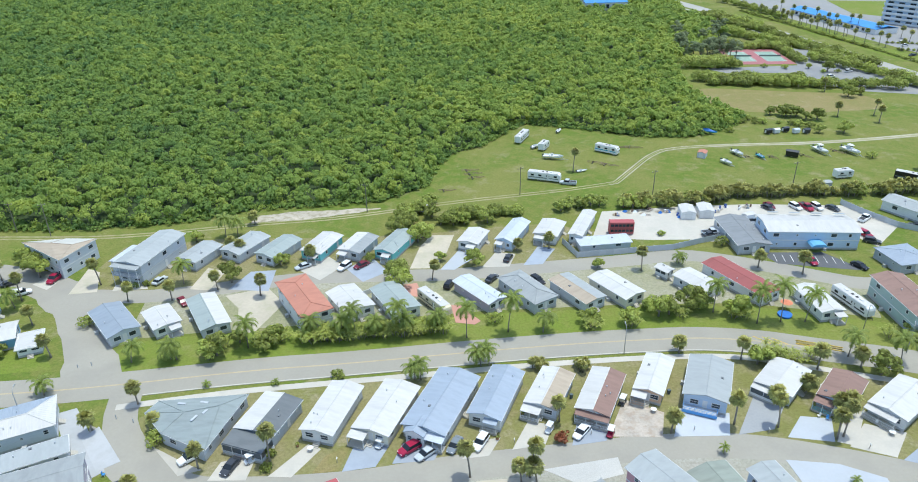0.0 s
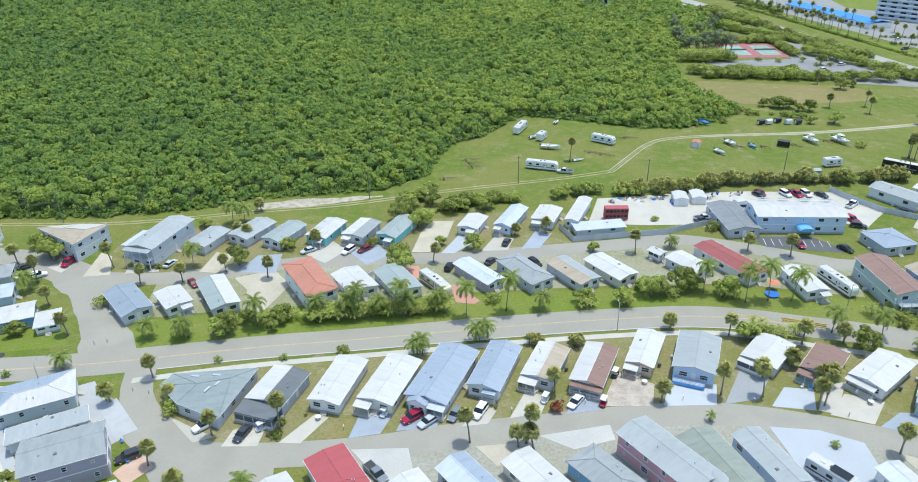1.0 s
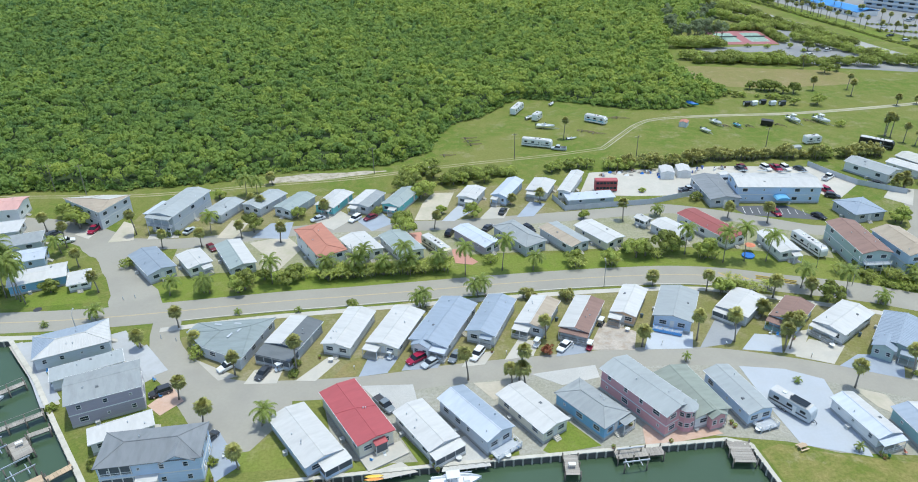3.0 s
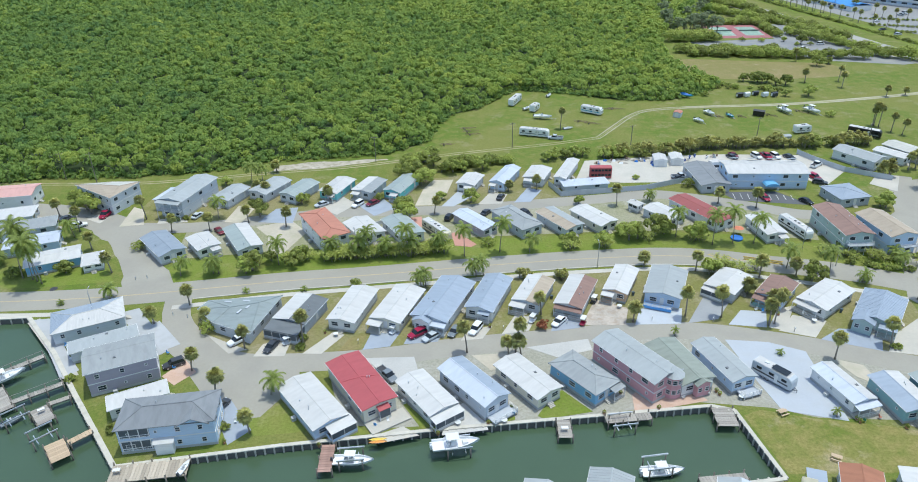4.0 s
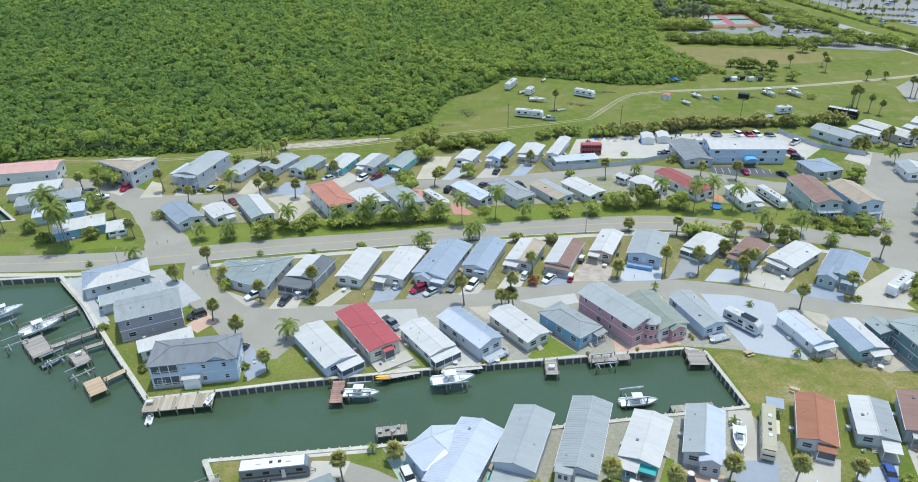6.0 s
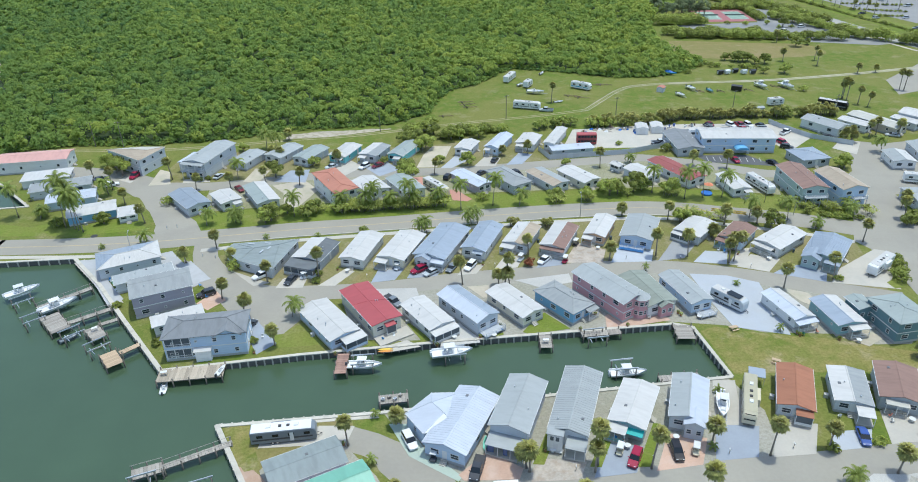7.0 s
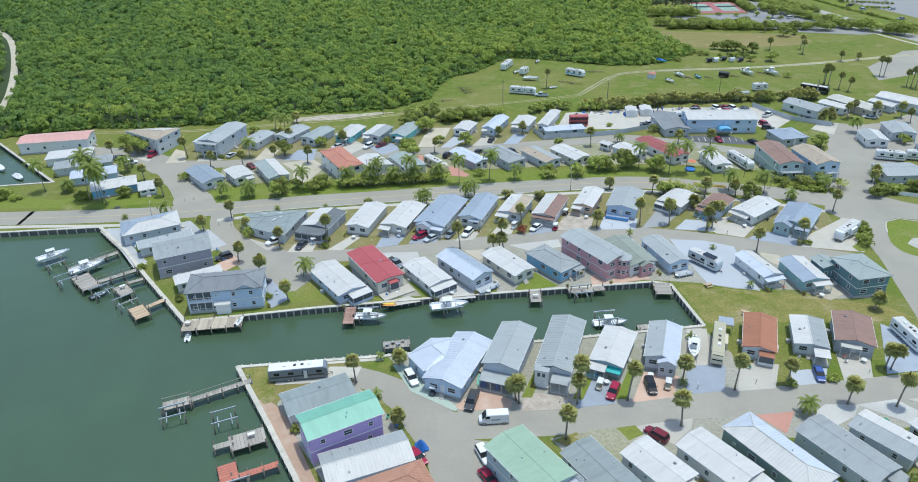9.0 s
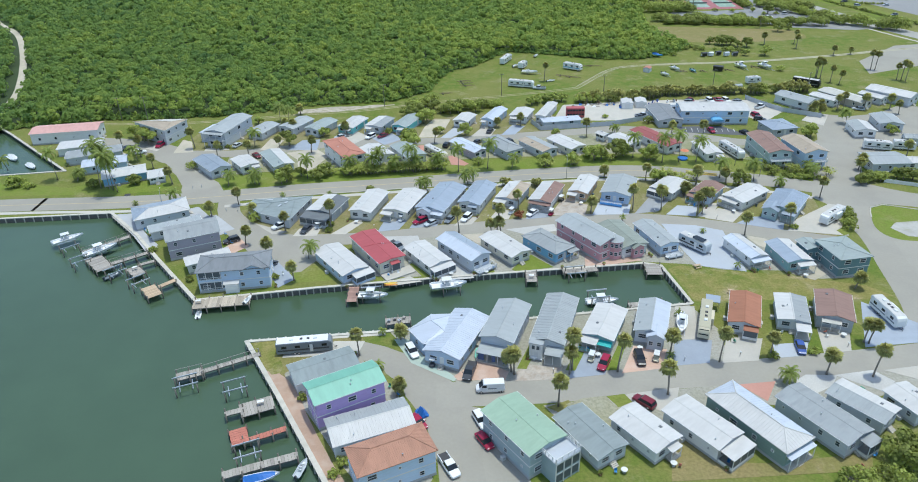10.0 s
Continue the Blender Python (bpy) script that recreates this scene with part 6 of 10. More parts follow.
def leafy(name, bm, material, soft):
    """A mesh of leaf clumps that shades with those normals; later corners keep an upward one."""
    me = bpy.data.meshes.new(name)
    bm.to_mesh(me)
    bm.free()
    for m in material if isinstance(material, (list, tuple)) else (material,):
        me.materials.append(m)
    me.normals_split_custom_set_from_vertices(soft + [Vector((0, 0, 1))] * (len(me.vertices) - len(soft)))
    return me


def broadleaf(h, r, seed, n=520, trunk=True, name="broadleaf_tree", label="bushy green broadleaf tree", size=0.34):
    rng = random.Random(seed)
    T = thing(name, Matrix(), label, "tree" if trunk else "bush")
    blobs = []
    for i in range(11):
        a = i * 2.4 + rng.uniform(-0.4, 0.4)
        k = 0.0 if i == 0 else rng.uniform(0.3, 0.86)
        z = h * ((rng.uniform(0.42, 0.82) - 0.12 * k) if trunk else rng.uniform(0.28, 0.55))
        q = rng.uniform(0.26, 0.44) * (1.3 if i == 0 else 1.0)
        blobs.append(((r * k * math.cos(a), r * k * math.sin(a), z if i else h * 0.68), (r * q, r * q, min(r * q * 0.85, h * 0.3))))
    bm = bmesh.new()
    tube(bm, [(0, 0, -0.05), (0.05, 0, h * 0.25), (0, 0.08, h * 0.5)], [0.16 * r ** 0.5, 0.12 * r ** 0.5, 0.07], 7)
    for c, _ in blobs[1:]:
        tube(bm, [(0.03, 0, h * 0.2), (c[0] * 0.5, c[1] * 0.5, h * 0.36), c], [0.08, 0.06, 0.02], 5)
    part("trunk", bm, BARK, T, smooth=True)
    bm = bmesh.new()
    soft = leaf_cloud(bm, rng, blobs, n, size * (r / 2) ** 0.4)
    part("crown", leafy("crown", bm, LEAF2, soft), None, T)
    return T


def thicket(h, seed):
    """A dense leafy mass down to the ground, as one mesh."""
    rng = random.Random(seed)
    r = h * 0.72
    blobs = [((0, 0, h * 0.5), (r * 0.7, r * 0.7, h * 0.5))]
    for i in range(6):
        a = i * 1.05 + rng.uniform(-0.3, 0.3)
        blobs.append(((r * 0.55 * math.cos(a), r * 0.55 * math.sin(a), h * rng.uniform(0.32, 0.5)), (r * 0.45, r * 0.45, h * rng.uniform(0.34, 0.46))))
    bm = bmesh.new()
    soft = leaf_cloud(bm, rng, blobs, 760, 0.3 * (r / 2) ** 0.5)
    for v in bm.verts:
        v.co.z = max(v.co.z, 0.02)
    n = len(bm.faces)
    bm.faces.ensure_lookup_table()
    tube(bm, [(0, 0, -0.05), (0, 0, h * 0.45)], [0.12, 0.05], 6)
    bm.faces.ensure_lookup_table()
    for f in bm.faces[n:]:
        f.material_index = 1
    return tagged(new("bush", leafy("bush", bm, (LEAF2, BARK), soft)), "dense rounded green bush down to the ground", "bush")


PROTO = {}


def plant(kind, x, y, h, turn=None, scale=1.0):
    """Sets a plant at (x, y); plants of one kind and about one height share their meshes."""
    rng = random.Random(int(x * 13.7) * 31 + int(y * 7.3))
    v = rng.randrange(2)
    step = 1.0 if kind in ("cabbage", "coconut", "royal") else 0.8
    hb = max(step * 2, round(h / step) * step) if kind not in ("smallcoco",) else max(1.6, round(h / 0.8) * 0.8)
    key = (kind, hb, v)
    if key not in PROTO:
        if kind == "cabbage":
            PROTO[key] = cabbage_palm(hb, 0.25 + 0.5 * v, hash_of(key))
        elif kind == "coconut":
            PROTO[key] = coconut_palm(hb, 0.4 + 0.5 * v, hash_of(key), 2.4 + 1.5 * min(1.0, hb / 6.0), 19)
        elif kind == "royal":
            PROTO[key] = coconut_palm(hb, 1.6, hash_of(key), 4.9, 22)
        elif kind == "smallcoco":
            PROTO[key] = coconut_palm(hb * 0.55, 0.15, hash_of(key), 1.5, 12)
        elif kind == "tree":
            PROTO[key] = broadleaf(hb, hb * 0.56, hash_of(key), int(700 * max(1.0, hb / 4.0) ** 1.6), size=0.34 * min(1.0, 4.0 / hb) ** 0.6)
        elif kind == "pine":
            PROTO[key] = broadleaf(hb, hb * 0.3, hash_of(key), 800, True, "casuarina_tree", "tall feathery grey-green casuarina tree", 0.3)
            for o in PROTO[key].children:
                if o.name.startswith("crown"):
                    o.data.materials[0] = PINE
        elif kind == "palmetto":
            PROTO[key] = palmetto(hb, hash_of(key))
        elif kind == "areca":
            PROTO[key] = areca_clump(hb, hash_of(key))
        elif kind == "thicket":
            PROTO[key] = thicket(hb, hash_of(key))
        elif kind == "shrub":
            PROTO[key] = broadleaf(hb, hb * 0.75, hash_of(key), 420, False, "shrub", "dense green leafy garden shrub", 0.24)
        ob = PROTO[key]
        ob.matrix_world = pose(x, y, 0, 0, 0, rng.uniform(0, 360) if turn is None else turn) @ Matrix.Scale(scale, 4)
        return ob
    s = scale * rng.uniform(0.9, 1.1)
    return copy_thing(PROTO[key], pose(x, y, 0, 0, 0, rng.uniform(0, 360) if turn is None else turn) @ Matrix.Scale(s, 4))


def hash_of(key):
    return int(sum(ord(c) for c in key[0]) * 17 + key[1] * 10 + key[2] * 1000)


# ---- mangrove forest: one mesh of leaf clumps ----
FOREST = [(-520, 176), (-260, 176), (-182, 186), (-146, 197), (-119, 196), (-90, 200), (-67, 209.5), (-29, 214), (-13, 226), (-11, 243), (-4, 259), (7, 266), (19, 285), (27, 294), (51, 285), (73, 275), (94, 274), (112, 284), (122, 297), (112, 318), (110, 346), (116, 392), (126, 410), (150, 440), (176, 470), (176, 520), (170, 560), (172, 640), (172, 800), (-520, 800)]


def inside(px, py, poly):
    r = np.zeros(px.shape, bool)
    for (x0, y0), (x1, y1) in zip(poly, poly[1:] + poly[:1]):
        c = (y0 > py) != (y1 > py)
        r ^= c & (px < (x1 - x0) * (py - y0) / (y1 - y0 if y1 != y0 else 1e-9) + x0)
    return r


def forest_material():
    m = bpy.data.materials.new("mangrove_leaf")
    m.use_nodes = True
    N, L = m.node_tree.nodes, m.node_tree.links
    b = N["Principled BSDF"]
    b.inputs["Roughness"].default_value, b.inputs["Specular IOR Level"].default_value = 0.7, 0.12
    at = N.new("ShaderNodeAttribute")
    at.attribute_name = "tone"
    ramp = N.new("ShaderNodeValToRGB")
    e = ramp.color_ramp.elements
    e[0].position, e[0].color = 0.0, (0.155, 0.262, 0.090, 1)
    e[1].position, e[1].color = 1.0, (0.405, 0.475, 0.11, 1)
    k = e.new(0.55)
    k.color = (0.275, 0.378, 0.095, 1)
    L.new(at.outputs["Fac"], ramp.inputs[0])
    L.new(ramp.outputs[0], b.inputs["Base Color"])
    return let_through(m, ramp.outputs[0], 0.48)


def crowns(rng, n, leaf, full):
    """A tree crown as leaf clumps on several round masses: (n, 4, 3) corners about its base, unit size."""
    k = 11
    c = rng.normal(size=(k, 3))
    c[:, 2] = np.abs(c[:, 2]) * 0.8 - (0.3 if full else 0.05)
    c /= np.linalg.norm(c, axis=1)[:, None]
    c *= rng.uniform(0.45, 0.72, k)[:, None]
    c[0] = (0, 0, 0.35)
    rad = rng.uniform(0.30, 0.46, k)
    pick = rng.choice(k, n, p=rad ** 2 / (rad ** 2).sum())
    d = rng.normal(size=(n, 3)) + c[pick] * 1.1 + np.array([0, 0, 0.35])
    d /= np.linalg.norm(d, axis=1)[:, None]
    p = (c[pick] + d * (rad[pick] * rng.uniform(0.85, 1.06, n))[:, None]) * np.array([1.0, 1.0, 0.85])
    nn = d + rng.normal(size=(n, 3)) * 0.2
    nn /= np.linalg.norm(nn, axis=1)[:, None]
    u = np.cross(nn, rng.normal(size=(n, 3)))
    u /= np.linalg.norm(u, axis=1)[:, None]
    v = np.cross(nn, u)
    s = leaf * rng.uniform(0.7, 1.3, n)[:, None]
    # leaves shade with the roundness of their clump
    soft = d * 0.75 + nn * 0.3 + np.array([0, 0, 0.4])
    soft /= np.linalg.norm(soft, axis=1)[:, None]
    return np.stack([p + u * s, p + v * s * 0.85, p - u * s, p - v * s * 0.85], 1), np.repeat(soft[:, None], 4, 1)


def forest():
    rng = np.random.default_rng(5)
    tiles, tones, norms = [], [], []
    for y0, y1, step, n, leaf in ((170, 300, 4.5, 165, 0.142), (300, 430, 4.7, 86, 0.195), (430, 660, 6.0, 56, 0.24)):
        gx, gy = np.meshgrid(np.arange(-470, 190, step), np.arange(y0, y1, step * 0.87))
        gx = gx + (np.arange(gx.shape[0]) % 2)[:, None] * step / 2
        px, py = (gx + rng.uniform(-1, 1, gx.shape) * step * 0.36).ravel(), (gy + rng.uniform(-1, 1, gy.shape) * step * 0.36).ravel()
        keep = inside(px, py, FOREST) & (np.abs(px) < 60 + 0.72 * (py + 90))
        # narrow trail through the trees
        for (ax, ay), (bx, by) in zip(TRAIL, TRAIL[1:]):
            tt = np.clip(((px - ax) * (bx - ax) + (py - ay) * (by - ay)) / ((bx - ax) ** 2 + (by - ay) ** 2), 0, 1)
            keep &= np.hypot(px - ax - tt * (bx - ax), py - ay - tt * (by - ay)) > 4.0
        px, py = px[keep], py[keep]
        big = np.sin(px * 0.021 + 1.3) * np.sin(py * 0.027) + 0.6 * np.sin(px * 0.06 + py * 0.045)
        for k in range(8):
            tpl, nrm = crowns(rng, n, leaf, y0 < 300)
            idx = np.arange(k, len(px), 8)
            m = len(idx)
            near = y0 < 300
            r = step * (rng.uniform(0.46, 0.74, m) if near else rng.uniform(0.46, 0.78, m))
            hgt = (4.7 if near else 4.2) + 0.8 * big[idx] + (rng.uniform(-1.5, 1.5, m) if near else rng.uniform(-1.6, 1.5, m))
            a = rng.uniform(0, 6.283, m)
            c, s = np.cos(a)[:, None, None], np.sin(a)[:, None, None]
            q = tpl[None] * r[:, None, None, None]
            x = q[..., 0] * c - q[..., 1] * s + px[idx][:, None, None]
            y = q[..., 0] * s + q[..., 1] * c + py[idx][:, None, None]
            z = q[..., 2] * 1.1 + (hgt - r * 0.66)[:, None, None]
            tiles.append(np.stack([x, y, z], -1).reshape(-1, 3))
            norms.append(np.stack([nrm[None, ..., 0] * c - nrm[None, ..., 1] * s, nrm[None, ..., 0] * s + nrm[None, ..., 1] * c, np.broadcast_to(nrm[None, ..., 2], x.shape)], -1).reshape(-1, 3))
            tone = np.clip(0.63 + 0.0011 * np.clip(px[idx], -260, 80) + 0.10 * big[idx] + 0.17 * rng.normal(size=m), 0, 1)[:, None] + rng.uniform(-0.035, 0.035, (m, n))
            tones.append(np.repeat(tone.reshape(-1), 4))
    # low bushes close the forest's edge down to the ground
    for (ax, ay), (bx, by) in zip(FOREST[1:22], FOREST[2:23]):
        for row_, (lo, hi) in enumerate(((1.2, 2.2), (2.0, 3.4))):
            m = max(2, int(math.hypot(bx - ax, by - ay) / 1.9))
            t = (np.arange(m) + rng.uniform(0, 1, m)) / m
            nx, ny = -(by - ay) / math.hypot(bx - ax, by - ay), (bx - ax) / math.hypot(bx - ax, by - ay)
            off = rng.uniform(-0.8, 0.8, m) + (0.0, 1.8)[row_]
            x0, y0 = ax + (bx - ax) * t + nx * off, ay + (by - ay) * t + ny * off
            tpl, nrm = crowns(rng, 70, 0.2, True)
            r = rng.uniform(1.3, 2.2, m)
            hh = rng.uniform(lo, hi, m)
            a = rng.uniform(0, 6.283, m)
            c, s = np.cos(a)[:, None, None], np.sin(a)[:, None, None]
            q = tpl[None] * r[:, None, None, None]
            z = np.maximum(q[..., 2] * (hh / r)[:, None, None] * 0.8 + (hh * 0.36)[:, None, None], 0.03)
            tiles.append(np.stack([q[..., 0] * c - q[..., 1] * s + x0[:, None, None], q[..., 0] * s + q[..., 1] * c + y0[:, None, None], z], -1).reshape(-1, 3))
            norms.append(np.stack([nrm[None, ..., 0] * c - nrm[None, ..., 1] * s, nrm[None, ..., 0] * s + nrm[None, ..., 1] * c, np.broadcast_to(nrm[None, ..., 2], z.shape)], -1).reshape(-1, 3))
            # tone set below the canopy's, so the shadow at the forest's foot is coloured in
            tones.append(np.repeat((np.clip(0.45 + 0.2 * rng.normal(size=m), 0, 1)[:, None] + rng.uniform(-0.1, 0.1, (m, 70))).reshape(-1), 4))
    v = np.concatenate(tiles).astype(np.float32)
    n4 = len(v)
    me = bpy.data.meshes.new("mangrove_forest")
    me.vertices.add(n4)
    me.vertices.foreach_set("co", v.ravel())
    me.loops.add(n4)
    me.loops.foreach_set("vertex_index", np.arange(n4, dtype=np.int32))
    me.polygons.add(n4 // 4)
    me.polygons.foreach_set("loop_start", np.arange(0, n4, 4, dtype=np.int32))
    at = me.attributes.new("tone", "FLOAT", "POINT")
    at.data.foreach_set("value", np.clip(np.concatenate(tones), 0, 1).astype(np.float32))
    me.update()
    me.normals_split_custom_set_from_vertices(np.concatenate(norms))
    me.materials.append(forest_material())
    tagged(new("mangrove_forest", me), "dense green mangrove canopy of many crowns", "forest", kind="stuff")


TRAIL = [(-330, 430), (-303, 394), (-271, 358), (-236, 300), (-206, 240), (-195, 205)]
forest()
sheet("forest_floor", FOREST, 0.016, MUD, "dark leaf litter under the mangroves", "ground")
ribbon("trail", TRAIL, 3.4, 0.03, SAND, "narrow sandy trail through the mangroves", "trail")

# single palms, trees and shrubs
for x, y, h in ((-125.6, 165.4, 4.8), (-114.4, 154.9, 6.8), (-105.6, 143.6, 4.9), (-94.2, 130.3, 4.7), (-110.4, 170.6, 3.1), (-97.3, 162.4, 7.4), (-86.4, 153.8, 4.7), (-75.2, 154.2, 5.1), (-65.0, 159.2, 4.7), (-52.9, 156.0, 5.1), (-67.8, 114.0, 5.2), (-73.8, 106.4, 4.0), (-60.7, 106.6, 3.3), (-67.9, 181.2, 3.0), (-64.1, 177.8, 3.6), (-65.1, 198.2, 3.0), (-42.5, 173.7, 4.2), (-8.6, 163.0, 5.4), (15.1, 178.7, 3.3), (24.4, 179.4, 4.2), (47.9, 166.1, 5.9), (79.7, 167.0, 3.9), (90.1, 163.2, 5.3)):
    plant("cabbage", x, y, h)
for x, y, h in ((140.6, 185.7, 4.6), (143.0, 185.6, 3.1), (154.9, 191.6, 5.7), (62.7, 111.5, 3.3), (75.9, 122.7, 4.7), (85.5, 123.1, 3.9), (110.0, 111.3, 6.1), (60.7, 126.4, 5.2), (47.9, 129.2, 3.0), (73.4, 107.7, 4.1), (75.4, 108.3, 4.1), (69.8, 114.7, 3.0), (-58.8, 88.3, 5.0), (-51.0, 79.6, 4.9), (-41.4, 69.1, 4.7), (-49.4, 95.9, 5.8), (-36.4, 96.9, 8.5), (0.5, 93.1, 6.8), (11.2, 92.8, 7.5), (9.6, 91.8, 3.6), (12.3, 91.2, 3.6), (18.3, 107.4, 6.0), (52.2, 105.9, 6.6), (60.4, 105.0, 6.6)):
    plant("cabbage", x, y, h)
for x, y, h in ((70.2, 101.6, 5.8), (71.7, 102.2, 8.0), (79.4, 88.8, 6.2), (93.4, 92.8, 6.3), (39.4, 103.8, 4.3), (70.2, 115.2, 3.0), (11.9, 31.5, 5.4), (11.4, 32.3, 4.5), (23.3, 31.2, 6.4), (24.0, 32.8, 8.0), (33.3, 31.8, 7.9), (19.8, 21.7, 5.9), (-12.5, 43.9, 3.4), (45.5, 37.2, 5.0), (55.1, 34.4, 7.5), (66.2, 35.9, 5.9), (88.1, 40.3, 4.7), (88.9, 39.8, 5.7), (75.4, 29.9, 4.6), (84.3, 28.9, 6.7), (41.8, 24.6, 5.7), (96.5, 61.3, 3.0), (-21.0, 38.4, 5.9), (-11.8, 25.4, 3.0)):
    plant("cabbage", x, y, h)
for x, y, h in ((163.4, 235.4, 8.5), (164.2, 233.5, 8.5), (162.9, 235.4, 7.2), (166.3, 228.1, 6.6), (168.6, 224.5, 6.0), (193.4, 246.2, 8.4), (195.4, 246.1, 7.9), (196.5, 229.5, 7.1), (198.5, 229.3, 8.1), (199.5, 227.5, 8.1), (188.5, 273.3, 3.9), (197.7, 274.7, 3.4), (131.5, 131.4, 4.4), (173.5, 184.9, 4.6), (172.9, 190.4, 4.6), (151.8, 190.3, 5.6), (143.4, 186.7, 4.2), (139.4, 185.6, 3.2), (153.0, 141.9, 4.9), (162.9, 191.0, 5.1), (39.6, 237.6, 8.5), (162.9, 297.4, 5.1), (179.0, 298.1, 6.9), (176.0, 288.1, 6.3)):
    plant("cabbage", x, y, h)
for x, y, h in ((175.1, 336.2, 5.6),):
    plant("cabbage", x, y, h)
for x, y, h in ((-114.3, 151.4, 4.6), (-127.7, 134.4, 3.2), (-75.0, 162.4, 6.1), (-75.0, 128.2, 4.3), (-66.6, 129.3, 3.2), (-65.1, 129.0, 3.5), (-50.0, 133.1, 7.1), (-88.9, 117.2, 3.0), (-71.5, 189.1, 6.5), (-68.2, 190.1, 5.2), (-25.7, 137.1, 7.5), (-14.9, 136.7, 8.2), (0.3, 136.1, 9.4), (10.1, 138.2, 8.7), (18.3, 137.9, 4.2), (-10.9, 121.0, 4.4), (-9.7, 120.9, 4.4), (3.3, 125.4, 3.6), (5.2, 125.3, 3.6), (148.5, 175.4, 5.0), (60.6, 145.3, 8.2), (69.5, 140.4, 9.0), (75.4, 141.1, 9.8), (81.1, 140.8, 7.6)):
    plant("coconut", x, y, h)
for x, y, h in ((94.7, 124.4, 6.4), (84.7, 127.1, 5.6), (100.7, 119.5, 3.0), (113.8, 127.7, 3.0), (59.1, 170.1, 3.0), (115.4, 130.9, 3.0), (-39.8, 80.2, 3.8), (65.9, 27.9, 3.0), (-157.0, 144.6, 3.8), (-135.1, 135.8, 10.0), (-128.0, 135.5, 3.0)):
    plant("coconut", x, y, h)
for x, y, h in ((-113.8, 127.4, 12.0), (-110.3, 125.2, 13.0), (-117.0, 128.3, 12.6), (-112.2, 126.4, 10.6)):
    plant("royal", x, y, h)
for x, y, h in ((-106.7, 130.7, 4.2), (-62.3, 162.8, 6.2), (-119.1, 170.0, 6.2), (-123.9, 174.2, 5.7), (-116.1, 167.0, 6.2), (-56.4, 130.4, 6.2), (-57.8, 129.0, 5.8), (-45.7, 132.9, 5.0), (-79.8, 187.2, 3.9), (-51.2, 172.0, 4.9), (-18.5, 163.4, 6.2), (-17.0, 159.5, 6.2), (-12.4, 186.8, 6.1), (-13.6, 184.6, 6.2), (-16.2, 191.8, 6.1), (2.7, 170.6, 5.8), (30.0, 141.2, 5.0), (-6.7, 173.2, 3.4), (36.4, 168.1, 2.9), (-0.1, 198.5, 5.2), (7.3, 196.9, 5.7), (-3.4, 199.9, 4.7)):
    plant("tree", x, y, h)
for x, y, h in ((-6.2, 197.5, 3.6), (-7.1, 196.3, 3.1), (31.0, 204.8, 4.8), (37.1, 207.1, 3.7), (-10.1, 201.5, 5.3), (63.7, 124.7, 4.5), (66.7, 124.6, 4.1), (69.4, 126.0, 3.2), (65.8, 143.3, 5.3), (88.6, 120.7, 5.3), (128.9, 161.6, 5.5), (47.0, 144.0, 6.2), (49.7, 144.8, 4.8), (55.0, 146.5, 6.2), (57.8, 147.3, 5.8), (54.4, 206.5, 5.2), (58.5, 206.3, 4.0), (65.7, 205.9, 4.0), (74.5, 209.9, 4.6), (78.1, 209.7, 4.1), (51.3, 206.6, 4.6), (103.1, 136.5, 2.8), (39.0, 140.7, 4.8), (45.3, 147.8, 3.4)):
    plant("tree", x, y, h)
for x, y, h in ((-146.7, 130.6, 5.0), (78.3, 6.4, 6.2), (136.6, 138.8, 2.6), (130.0, 122.5, 4.1), (142.0, 123.7, 4.9), (159.4, 163.2, 4.1), (127.8, 162.6, 3.6), (134.1, 122.3, 3.3), (-3.2, 195.6, 6.0), (0.1, 196.3, 5.2), (193.4, 373.3, 5.8), (181.8, 326.9, 6.2), (189.2, 330.0, 3.7), (186.6, 380.5, 3.5), (140.9, 298.5, 6.2), (145.3, 298.2, 5.8), (155.1, 275.6, 5.5), (145.2, 276.0, 3.7)):
    plant("tree", x, y, h)
for x, y, h in ((-100.1, 115.1, 1.6), (-55.4, 119.4, 1.6), (-87.3, 161.0, 1.7), (-40.5, 119.9, 2.0), (47.6, 98.1, 3.1), (71.5, 71.2, 2.1), (68.4, 90.7, 1.9), (-16.6, 46.0, 2.4), (51.2, 51.6, 1.6), (45.4, 36.4, 1.6), (-16.4, 33.8, 2.1), (-137.5, 147.2, 1.9)):
    plant("smallcoco", x, y, h)
for x, y, h in ((-91.5, 143.1, 3.4), (-84.8, 161.9, 1.6), (-120.3, 129.8, 3.0), (-26.6, 174.0, 2.3), (7.2, 142.4, 3.2), (-27.6, 121.5, 2.5), (74.2, 180.1, 3.2), (103.9, 133.0, 2.2), (121.2, 131.5, 1.7), (101.8, 120.3, 1.6), (58.4, 187.1, 2.0), (-59.8, 102.9, 3.4), (-46.5, 70.4, 1.0), (-68.4, 70.2, 1.3), (-83.6, 85.6, 1.2), (-36.8, 99.1, 1.9), (-36.7, 95.3, 1.4), (94.6, 92.2, 1.9), (76.0, 36.9, 1.8), (66.7, 35.5, 1.6), (-20.0, 7.7, 1.0), (-21.3, 5.0, 1.0), (-30.6, 24.8, 1.1), (-147.3, 129.8, 3.4)):
    plant("shrub", x, y, h)
